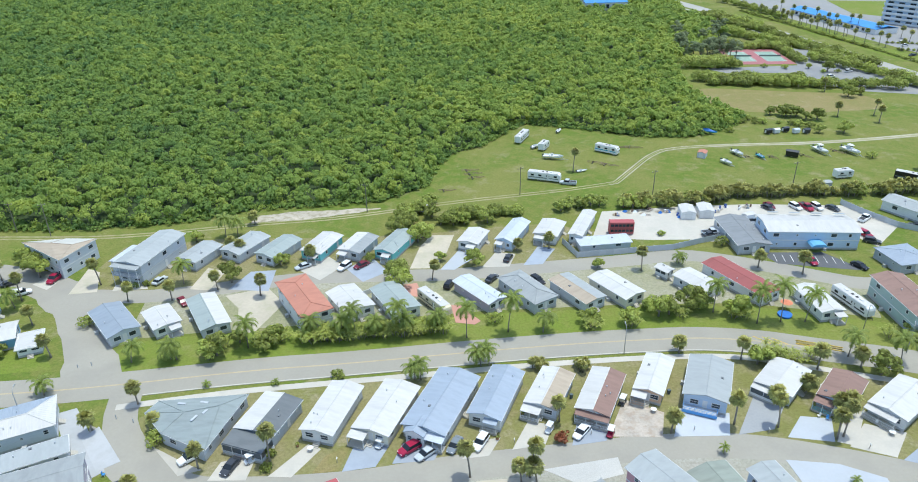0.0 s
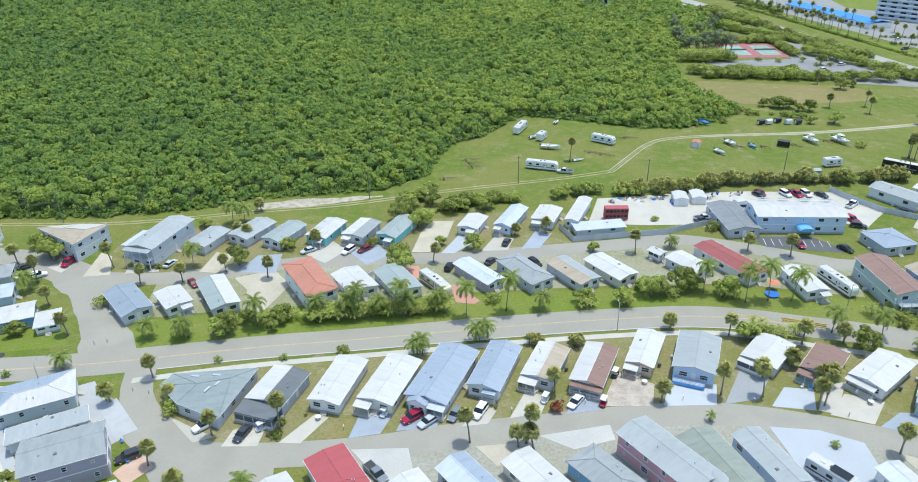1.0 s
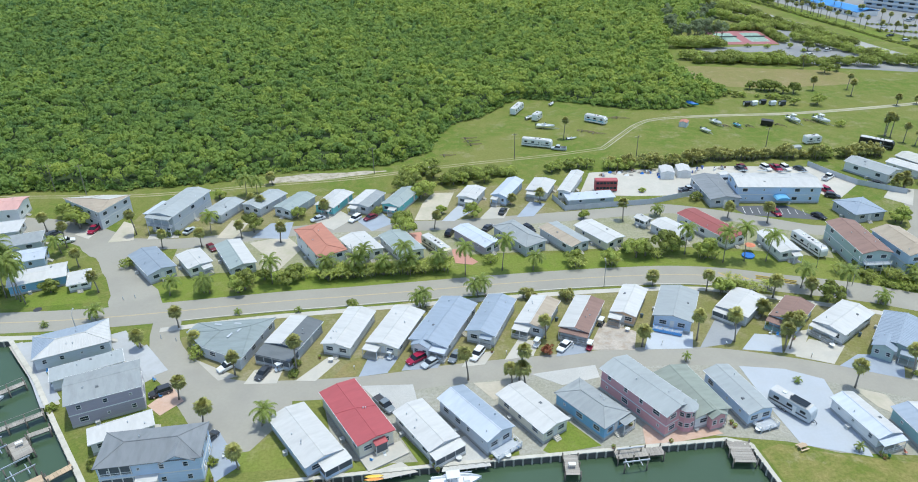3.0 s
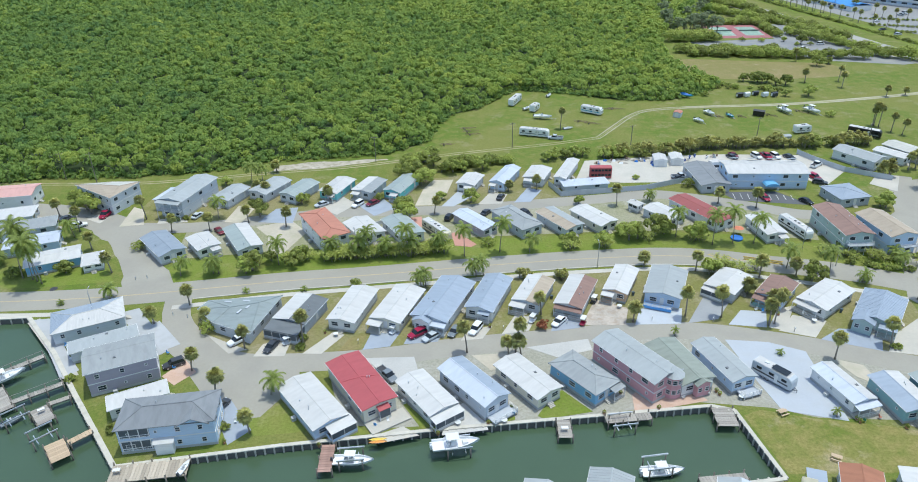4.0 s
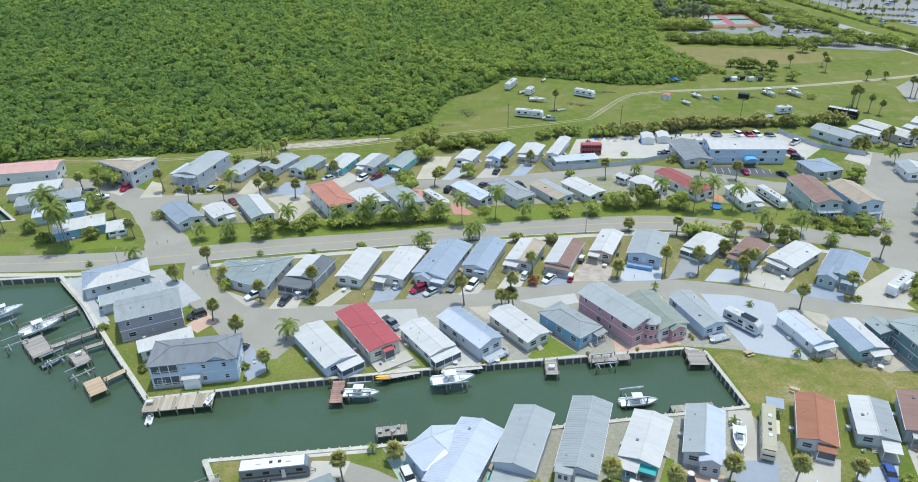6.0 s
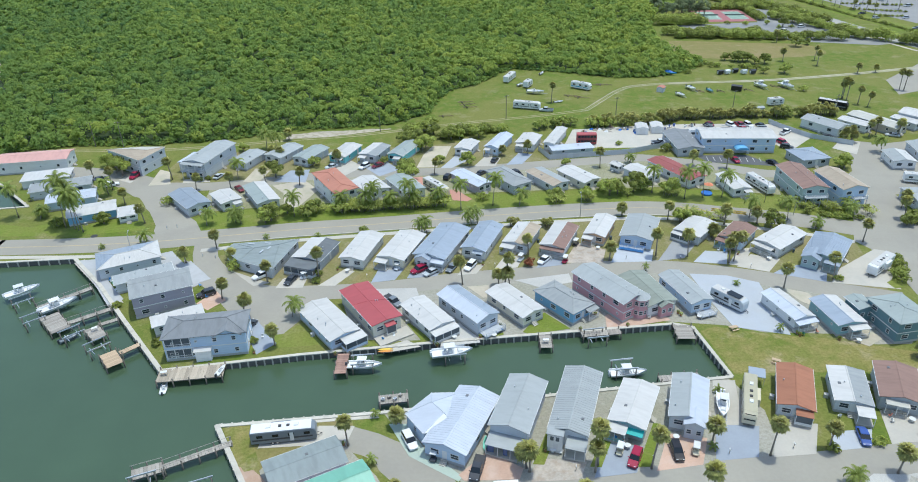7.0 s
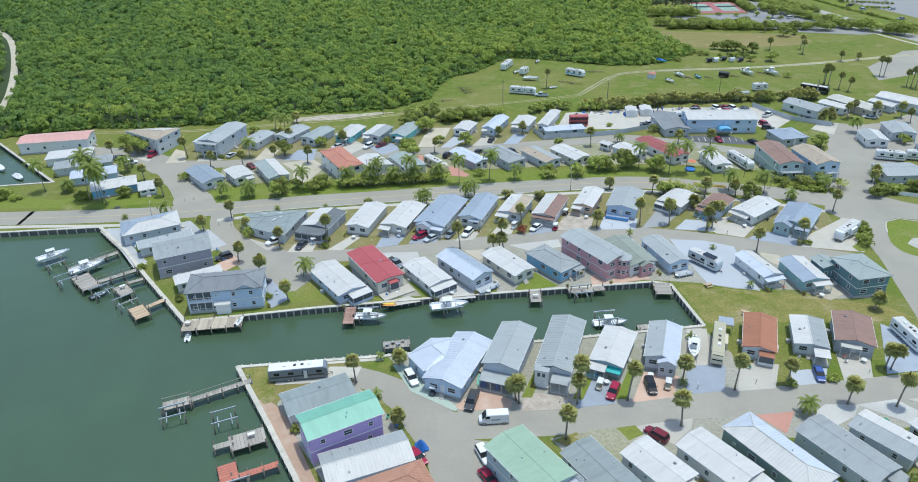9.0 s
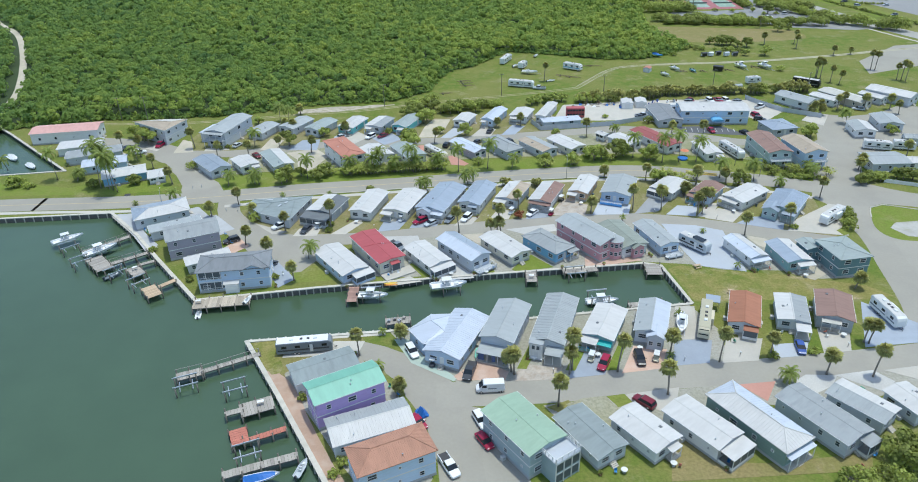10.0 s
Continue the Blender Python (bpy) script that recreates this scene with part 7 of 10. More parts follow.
for x, y, h in ((-145.4, 131.3, 3.4), (-141.8, 129.5, 2.8), (-140.5, 130.3, 1.8), (-119.7, 129.4, 3.2), (73.0, 3.0, 3.4), (78.7, 4.4, 3.4), (67.0, 2.2, 3.4), (74.8, 2.0, 3.4), (69.3, 1.6, 3.3), (-5.9, 197.4, 3.4), (190.3, 371.3, 2.7), (197.7, 370.9, 2.7), (164.1, 384.2, 2.8), (174.1, 381.3, 2.1), (109.9, 279.0, 2.2), (257.2, 450.1, 1.6), (152.1, 247.6, 3.4)):
    plant("shrub", x, y, h)

# ---- sea walls, docks, lifts ----
SEAWALL = mat("seawall_panel", (0.13, 0.125, 0.115), 0.85, 0.2, 0.4, 3.0, 0.2, 8.0)
CAP = mat("seawall_cap", (0.56, 0.53, 0.46), 0.85, 0.08, 0.2, 3.0, stain=(0.38, 0.36, 0.3), stain_amt=0.5)
bm = bmesh.new()
box(bm, (0, 0, -0.75), (0.3, 0.3, 2.1))
POST = data("wall_post", bm, CAP)
bm = bmesh.new()
tube(bm, [(0, 0, -2.4), (0, 0, 0.9)], [0.15, 0.15], 8)
tube(bm, [(0, 0, 0.9), (0, 0, 0.96)], [0.16, 0.05], 8)
PILING = data("piling", bm, PILE, True)


def seawall(pts, side, label, gap=1.9, cap=0.8):
    """A wall along the plan's points; the water lies to its side (+1: left of the line)."""
    S = thing("seawall", Matrix(), label, "sea wall", kind="structure")
    for k, ((x0, y0), (x1, y1)) in enumerate(zip(pts, pts[1:])):
        lift_ = 0.06 * (cap - 0.8) + 0.006 * (k % 2) + 0.003 * (gap > 1.8)
        d = Vector((x1 - x0, y1 - y0, 0))
        L, rz = d.length, math.degrees(math.atan2(d.y, d.x))
        o = pose((x0 + x1) / 2, (y0 + y1) / 2, 0, 0, 0, rz)
        bm = bmesh.new()
        box(bm, (0, side * 0.12, -1.15), (L, 0.2, 2.4))
        part("wall_panel", bm, SEAWALL, S).matrix_local = o
        bm = bmesh.new()
        box(bm, (0, -side * 0.12, 0.12 + lift_), (L + 0.3, cap, 0.22))
        part("cap", bm, CAP, S, "pale concrete cap").matrix_local = o
        n = int(L / gap)
        for i in range(n):
            part("wall_post", POST, None, S).matrix_local = o @ pose(-L / 2 + (i + 0.5) * L / n, side * 0.32, 0)
    return S


seawall([(-250, 105.4), (-138, 107), (-105.5, 109.5)], -1, "concrete sea wall with square posts along the road", 2.6)
seawall([(-105.5, 109.5), (-92, 95), (-81, 81.3), (-64, 60.8)], -1, "concrete sea wall beside the homes", 2.2, 1.0)
seawall([(-64, 60.8), (-35, 65.5), (-1, 69.6), (48.5, 74.6), (52.5, 73.2), (55.5, 56)], -1, "concrete canal wall with dark panels", 1.7)
seawall([(55.5, 56), (-16, 47), (-47, 44)], -1, "concrete canal wall behind the homes", 1.9)
seawall([(-47, 44), (-36, 26), (-23, 4), (-16, -8)], -1, "concrete sea wall with a wide pale cap", 2.2, 1.0)
seawall([(-196, 199), (-176, 181), (-136, 143), (-157, 140), (-230, 138)], 1, "pale concrete wall round the creek", 2.4)
ribbon("walkway", [(-103.5, 108.2), (-90, 93.8), (-84, 86.6)], 2.8, 0.06, CONC, "pale concrete walkway along the sea wall", "walkway", thick=0.05)
sheet("lot", [(-45, 43), (-39, 45), (-22, 45.5), (-23, 38), (-34, 35), (-38, 31)], 0.02, DRYGRASS, "bare brown earth round a parked camper", "ground", smooth_line=True)
sheet("slab", [(-37.6, 38.0), (-37.4, 43.0), (-27.3, 43.2), (-21.1, 43.4), (-22.3, 40.0), (-27, 38.6)], 0.076, CONC, "pale concrete slab under a parked camper", "slab")
sheet("dry_lawn", [(-45.6, 43.4), (-41.5, 44.3), (-37, 44.4), (-38.4, 38.6), (-35.9, 33.2), (-38.6, 32.4), (-41.6, 36.2)], 0.068, VACANT, "yellowing corner of grass by the bay wall", "lawn")
sheet("lot", [(-36.4, 32), (-36, 37.6), (-22, 39), (-15, 31), (-8, 19), (-4, 4), (-10, -6), (-20, 7), (-25, 14.9), (-32.3, 25.8)], 0.014, GRAVELLOT, "pale gravel and paving between homes by the bay", "ground")
sheet("lawn", [(29.6, 24.3), (33.3, 24.9), (34.4, 22.6), (31.4, 21.0)], 0.082, LAWN, "small green grass patch beside the lane", "lawn")
sheet("planting_bed", [(17.5, 21.4), (22.1, 23.4), (22.9, 21.6), (19.8, 19.9)], 0.07, VACANT, "brownish planting bed round a palm", "ground")
sheet("driveway", [(21.4, 22.2), (24.9, 23.8), (29.4, 24.4), (31.2, 21.2), (33.1, 21.4), (29.1, 16.5), (28.1, 15.2)], 0.072, PALELOT, "worn tan concrete parking pad beside the lane", "driveway", 0.02)
sheet("walkway", [(-40.6, 33.5), (-38.2, 33.8), (-35, 31), (-31.5, 26), (-29, 20.5), (-25.5, 14), (-21.5, 7), (-16, -1), (-12, -8), (-17, -8), (-22.6, 3.5), (-35.4, 25.2)], 0.06, mat("brown_brick", (0.43, 0.295, 0.215), 0.9, 0.12, 0.2, 3.0, stain=(0.50, 0.39, 0.31), stain_amt=0.6, world_space=True), "brown brick walkway along the sea wall", "walkway", 0.05)
ribbon("walkway", [(-44.6, 43.4), (-28, 45), (-16, 46)], 0.9, 0.05, CAP, "pale concrete walkway by the canal", "walkway", thick=0.05)


def dock(x0, y0, x1, y1, w, material, label, z=0.25, rail=False, piles=True):
    """Planks laid across a line, on joists and pilings."""
    d = Vector((x1 - x0, y1 - y0, 0))
    L = d.length
    D = thing("dock", pose(x0, y0, 0, 0, 0, math.degrees(math.atan2(d.y, d.x))), label, "dock", "docks")
    n = max(3, int(L / 0.6))
    bm = bmesh.new()
    box(bm, (0, 0, 0), (L / n - 0.035, w, 0.06))
    plank = data("plank", bm, material)
    for i in range(n):
        part("plank", plank, None, D).matrix_local = pose((i + 0.5) * L / n, random.Random(i).uniform(-0.03, 0.03), z)
    for s in (-1, 1):
        bm = bmesh.new()
        box(bm, (L / 2, s * (w / 2 - 0.12), z - 0.16), (L, 0.1, 0.24))
        part("joist", bm, PILE, D)
    if piles:
        m = max(1, round(L / 3.2))
        for i in range(m + 1):
            for s in (-1, 1):
                part("piling", PILING, None, D).matrix_local = pose(0.2 + (L - 0.4) * i / m, s * (w / 2 + 0.1), z - 0.25)
    if rail:
        for s in (-1, 1):
            bm = bmesh.new()
            box(bm, (L / 2, s * (w / 2 + 0.05), z + 0.95), (L, 0.07, 0.06))
            part("rail", bm, WOOD, D)
            for i in range(m + 1):
                bm = bmesh.new()
                box(bm, (0.2 + (L - 0.4) * i / m, s * (w / 2 + 0.05), z + 0.48), (0.08, 0.08, 0.9))
                part("post", bm, WOOD, D)
    return D


def lift(x, y, rot, L=4.2, w=3.2, z=0.9):
    """A boat lift: four pilings, two top beams, two cradle beams."""
    B = thing("boat_lift", pose(x, y, 0, 0, 0, rot), "galvanised boat lift with pale beams on pilings", "boat lift", "boat lifts")
    for i in (-1, 1):
        for j in (-1, 1):
            part("piling", PILING, None, B).matrix_local = pose(i * L / 2, j * w / 2, 0.3)
        bm = bmesh.new()
        box(bm, (0, i * w / 2, z + 0.45), (L + 0.8, 0.2, 0.25))
        part("top_beam", bm, ALU, B)
        bm = bmesh.new()
        box(bm, (i * L * 0.3, 0, z - 0.9), (0.16, w, 0.2))
        part("cradle_beam", bm, ALU, B)


def tables(x, y, rot, label="white cleaning table on a dock"):
    T = thing("table", pose(x, y, 0.28, 0, 0, rot), label, "table")
    bm = bmesh.new()
    box(bm, (0, 0, 0.86), (1.3, 0.7, 0.07))
    part("tabletop", bm, TRIM, T)
    for i in (-1, 1):
        for j in (-1, 1):
            bm = bmesh.new()
            box(bm, (i * 0.55, j * 0.28, 0.42), (0.06, 0.06, 0.84))
            part("leg", bm, ALU, T)


dock(-93.6, 94.2, -103, 85.2, 1.5, WOOD, "long weathered grey wooden dock", rail=True)
dock(-84.6, 84.6, -92.6, 78.6, 1.5, WOOD, "weathered grey wooden dock", rail=True)
dock(-98.6, 82.2, -92.6, 76.0, 4.2, WOOD, "weathered wooden dock platform over the water")
dock(-81, 80.2, -84.5, 78.0, 1.3, WOOD, "short weathered wooden dock")
dock(-86, 76.8, -82.2, 72.8, 3.2, WOOD, "weathered wooden dock platform")
dock(-72, 70.2, -75.2, 67.0, 1.5, TANWOOD, "short tan wooden dock")
dock(-78, 67.2, -74.4, 62.8, 3.4, TANWOOD, "tan wooden platform over the water")
dock(-63.8, 58.9, -50.2, 60.6, 4.2, DECKWOOD, "wide weathered wooden deck by the sea wall")
dock(-25.6, 65.5, -25.4, 58.8, 2.5, mat("faded_red_deck", (0.36, 0.225, 0.18), 0.85, 0.2, 0.8, 6.0, rnd=0.25), "weathered reddish wooden dock in the canal")
dock(18.8, 71.2, 18.7, 66.4, 2.6, WOOD, "small grey wooden dock in the canal")
dock(27, 71, 36, 72, 2.0, WOOD, "narrow grey wooden dock along the wall")
dock(50.2, 74, 50.0, 68.8, 4.0, WOOD, "square wooden dock at the canal corner")
dock(-42.6, 39.4, -53.5, 33.6, 1.4, WOOD, "long weathered wooden dock with rails", rail=True)
dock(-58.4, 31.8, -53.4, 33.8, 2.6, WOOD, "weathered wooden dock platform with rails", rail=True)
dock(-36.2, 24.0, -42.2, 21.4, 4.0, WOOD, "weathered grey wooden dock platform")
dock(-41.5, 22.0, -45, 20.6, 1.4, WOOD, "narrow weathered dock end")
dock(-32, 16.6, -39.5, 13.2, 1.4, REDWOOD, "reddish painted dock walkway")
dock(-41.4, 16.6, -39.6, 12.6, 3.2, REDWOOD, "reddish painted dock platform")
dock(-28.5, 9.8, -41, 5.2, 1.8, WOOD, "weathered wooden dock below the homes")
dock(40.5, 55.5, 49, 56.4, 1.8, WOOD, "grey wooden dock behind a home")
for q in ((-101, 80, 42), (-108, 88, 42), (-89, 74, 45), (-81, 69, 45), (-45, 28, 22), (-37.8, 10.4, 22), (-21, 62, 5), (-1.5, 64.5, 8), (34, 59, 8), (30, 70, 8), (-55.5, 29.5, 22)):
    lift(*q)
tables(-38.5, 23.2, 20)
tables(-62.5, 59.2, 10)
tables(18.7, 68.2, 0)
tables(-84.5, 75.5, 40)

# ---- vehicles ----
PAINT = {k: paint(k, c) for k, c in (("red", (0.33, 0.012, 0.05)), ("silver", (0.50, 0.54, 0.57)), ("dark", (0.05, 0.055, 0.065)), ("white", (0.78, 0.79, 0.79)), ("blue", (0.05, 0.10, 0.33)), ("maroon", (0.17, 0.015, 0.03)), ("grey", (0.20, 0.23, 0.26)), ("black", (0.018, 0.018, 0.022)), ("tan", (0.45, 0.38, 0.27)), ("turquoise", (0.04, 0.33, 0.52)), ("cream", (0.62, 0.57, 0.42)))}
CARGLASS = mat("car_glass", (0.02, 0.025, 0.03), 0.05, 0.05, 1.0, 4.0)
LAMP = mat("lamp_lens", (0.75, 0.76, 0.78), 0.1, 0.04, 1.0, 4.0)
TAIL = mat("tail_lens", (0.42, 0.02, 0.02), 0.2, 0.04, 1.0, 4.0)
RIM = mat("wheel_rim", (0.5, 0.5, 0.52), 0.3, 0.05, 1.0, 4.0, metal=0.8)
PLASTIC = mat("moulded_plastic", (0.72, 0.73, 0.72), 0.35, 0.04, 0.8, 5.0)
TARP = mat("blue_tarp", (0.03, 0.16, 0.52), 0.55, 0.1, 0.8, 4.0, 0.3, 3.0)
BEIGE = mat("seat_vinyl", (0.52, 0.45, 0.34), 0.6, 0.06, 1.0, 6.0)


def wheel_meshes(r, w):
    bm = bmesh.new()
    tube(bm, [(0, -w / 2, 0), (0, -w * 0.3, 0), (0, w * 0.3, 0), (0, w / 2, 0)], [r * 0.88, r, r, r * 0.88], 14)
    a = data("tyre", bm, TYRE, False)
    bm = bmesh.new()
    tube(bm, [(0, -w / 2 - 0.015, 0), (0, w / 2 + 0.015, 0)], [r * 0.6, r * 0.6], 10)
    return a, data("rim", bm, RIM)


WHEELS = {}


def wheel(parent, x, y, r=0.33, w=0.22):
    if (r, w) not in WHEELS:
        WHEELS[r, w] = wheel_meshes(r, w)
    t, k = WHEELS[r, w]
    o = part("wheel", t, None, parent)
    o.matrix_local = pose(x, y, r)
    part("rim", k, None, o)


def section(x, hw, z0, z1, r=0.18, tuck=0.9):
    """A rounded cross-section of a car body."""
    return [(x, -hw * tuck, z0), (x, hw * tuck, z0), (x, hw, z0 + (z1 - z0) * 0.35), (x, hw * 0.98, z1 - r * 0.6), (x, hw * 0.86, z1), (x, -hw * 0.86, z1), (x, -hw * 0.98, z1 - r * 0.6), (x, -hw, z0 + (z1 - z0) * 0.35)]


CARS = {}


def car(kind, colour, x, y, rot, label):
    """A car with its nose at +x: sedan, suv, pickup or van."""
    key = (kind, colour)
    if key in CARS:
        o = copy_thing(CARS[key], pose(x, y, 0.03, 0, 0, rot))
        return tagged(o, label)
    C = thing("van" if kind == "van" else "pickup" if kind == "pickup" else "car", pose(x, y, 0.03, 0, 0, rot), label, "pickup truck" if kind == "pickup" else "van" if kind == "van" else "car")
    L, W = {"sedan": (4.7, 1.82), "suv": (4.75, 1.9), "pickup": (5.8, 2.0), "van": (5.7, 2.05)}[kind]
    deck = {"sedan": 0.92, "suv": 1.05, "pickup": 1.12, "van": 1.3}[kind]
    hw, h = W / 2, L / 2
    bm = bmesh.new()
    loft(bm, [section(-h, hw * 0.86, 0.42, deck * 0.86), section(-h + 0.12, hw * 0.95, 0.32, deck * 0.97), section(-h + 0.6, hw, 0.26, deck), section(0, hw, 0.24, deck), section(h - 1.3, hw, 0.26, deck * 0.97), section(h - 0.35, hw * 0.95, 0.3, deck * 0.84), section(h, hw * 0.8, 0.4, deck * 0.68)])
    part("body", bm, PAINT[colour], C, smooth=False)
    z1, xs = {"sedan": (1.42, (-1.75, -1.15, 0.35, 1.15)), "suv": (1.72, (-2.25, -1.95, 0.35, 1.05)), "pickup": (1.85, (-0.55, -0.35, 0.95, 1.6)), "van": (2.35, (-2.8, -2.72, 1.35, 2.2))}[kind]
    bm = bmesh.new()
    a, b = hw * 0.93, hw * 0.78
    if kind == "van":
        b = hw * 0.88
    loft(bm, [[(xs[0], -a, deck - 0.03), (xs[0], a, deck - 0.03), (xs[1], b, z1 - 0.05), (xs[1], -b, z1 - 0.05)], [(xs[3], -a, deck - 0.03), (xs[3], a, deck - 0.03), (xs[2], b, z1 - 0.05), (xs[2], -b, z1 - 0.05)]])
    part("cabin_glass" if kind != "van" else "upper_body", bm, CARGLASS if kind != "van" else PAINT[colour], C)
    bm = bmesh.new()
    box(bm, ((xs[1] + xs[2]) / 2, 0, z1 - 0.02), (xs[2] - xs[1] + 0.08, 2 * b + 0.06, 0.09), top=(0.93, 0.9))
    part("roof", bm, PAINT[colour], C)
    for s in (-1, 1):
        bm = bmesh.new()
        box(bm, (h - 0.16, s * hw * 0.6, deck * 0.68), (0.16, 0.36, 0.16))
        part("headlight", bm, LAMP, C)
        bm = bmesh.new()
        box(bm, (-h + 0.06, s * hw * 0.68, deck * 0.78), (0.1, 0.28, 0.18))
        part("tail_light", bm, TAIL, C)
        bm = bmesh.new()
        box(bm, (xs[3] - 0.25, s * (hw + 0.1), deck + 0.05), (0.12, 0.2, 0.14))
        part("mirror", bm, PAINT[colour], C)
        for px in (-h + 0.95, h - 0.95):
            wheel(C, px, s * (hw - 0.12), 0.36 if kind != "sedan" else 0.32)
    if kind == "van":
        bm = bmesh.new()
        slab(bm, [(2.24, -0.85, 1.42), (2.24, 0.85, 1.42), (1.5, 0.78, 2.2), (1.5, -0.78, 2.2)], 0.05)
        part("windscreen", bm, CARGLASS, C)
        for s in (-1, 1):
            bm = bmesh.new()
            box(bm, (1.25, s * 0.93, 1.78), (0.9, 0.12, 0.55))
            part("side_window", bm, CARGLASS, C)
            bm = bmesh.new()
            box(bm, (-0.3, s * 1.005, 1.25), (1.7, 0.02, 0.22))
            part("lettering", bm, PAINT["grey"], C, "plain grey lettering bar")
    if kind == "pickup":
        bm = bmesh.new()
        box(bm, (-1.72, 0, deck + 0.012), (2.1, W * 0.78, 0.03))
        part("bed_cover", bm, DARK, C)
        for s in (-1, 1):
            bm = bmesh.new()
            box(bm, (-1.72, s * W * 0.44, deck + 0.06), (2.25, 0.12, 0.14))
            part("bed_rail", bm, PAINT[colour], C)
    CARS[key] = C
    return C


def golf_cart(x, y, rot, colour, label):
    if ("cart", colour) in CARS:
        return copy_thing(CARS["cart", colour], pose(x, y, 0.03, 0, 0, rot))
    C = thing("golf_cart", pose(x, y, 0.03, 0, 0, rot), label, "golf cart", "golf carts")
    bm = bmesh.new()
    loft(bm, [[(px, -w, z0), (px, w, z0), (px, w * 0.9, z1), (px, -w * 0.9, z1)] for px, w, z0, z1 in ((-1.2, 0.55, 0.4, 0.75), (-0.7, 0.6, 0.28, 0.8), (-0.1, 0.6, 0.28, 0.62), (0.0, 0.6, 0.28, 0.36), (0.6, 0.6, 0.28, 0.36), (0.75, 0.6, 0.28, 0.8), (1.2, 0.45, 0.35, 0.55))])
    part("body", bm, PAINT[colour], C)
    bm = bmesh.new()
    box(bm, (-0.45, 0, 0.86), (0.55, 1.1, 0.14))
    box(bm, (-0.72, 0, 1.15), (0.12, 1.1, 0.5))
    part("seat", bm, BEIGE, C)
    bm = bmesh.new()
    box(bm, (-0.1, 0, 1.86), (1.9, 1.22, 0.08), top=(0.92, 0.9))
    part("roof", bm, PLASTIC, C)
    for i, j in ((-0.9, -0.5), (-0.9, 0.5), (0.7, -0.5), (0.7, 0.5)):
        bm = bmesh.new()
        tube(bm, [(i, j, 0.7), (i, j, 1.84)], [0.025, 0.025], 5)
        part("post", bm, DARK, C)
        wheel(C, i * 0.95, j * 1.1, 0.22, 0.18)
    CARS["cart", colour] = C
    return C


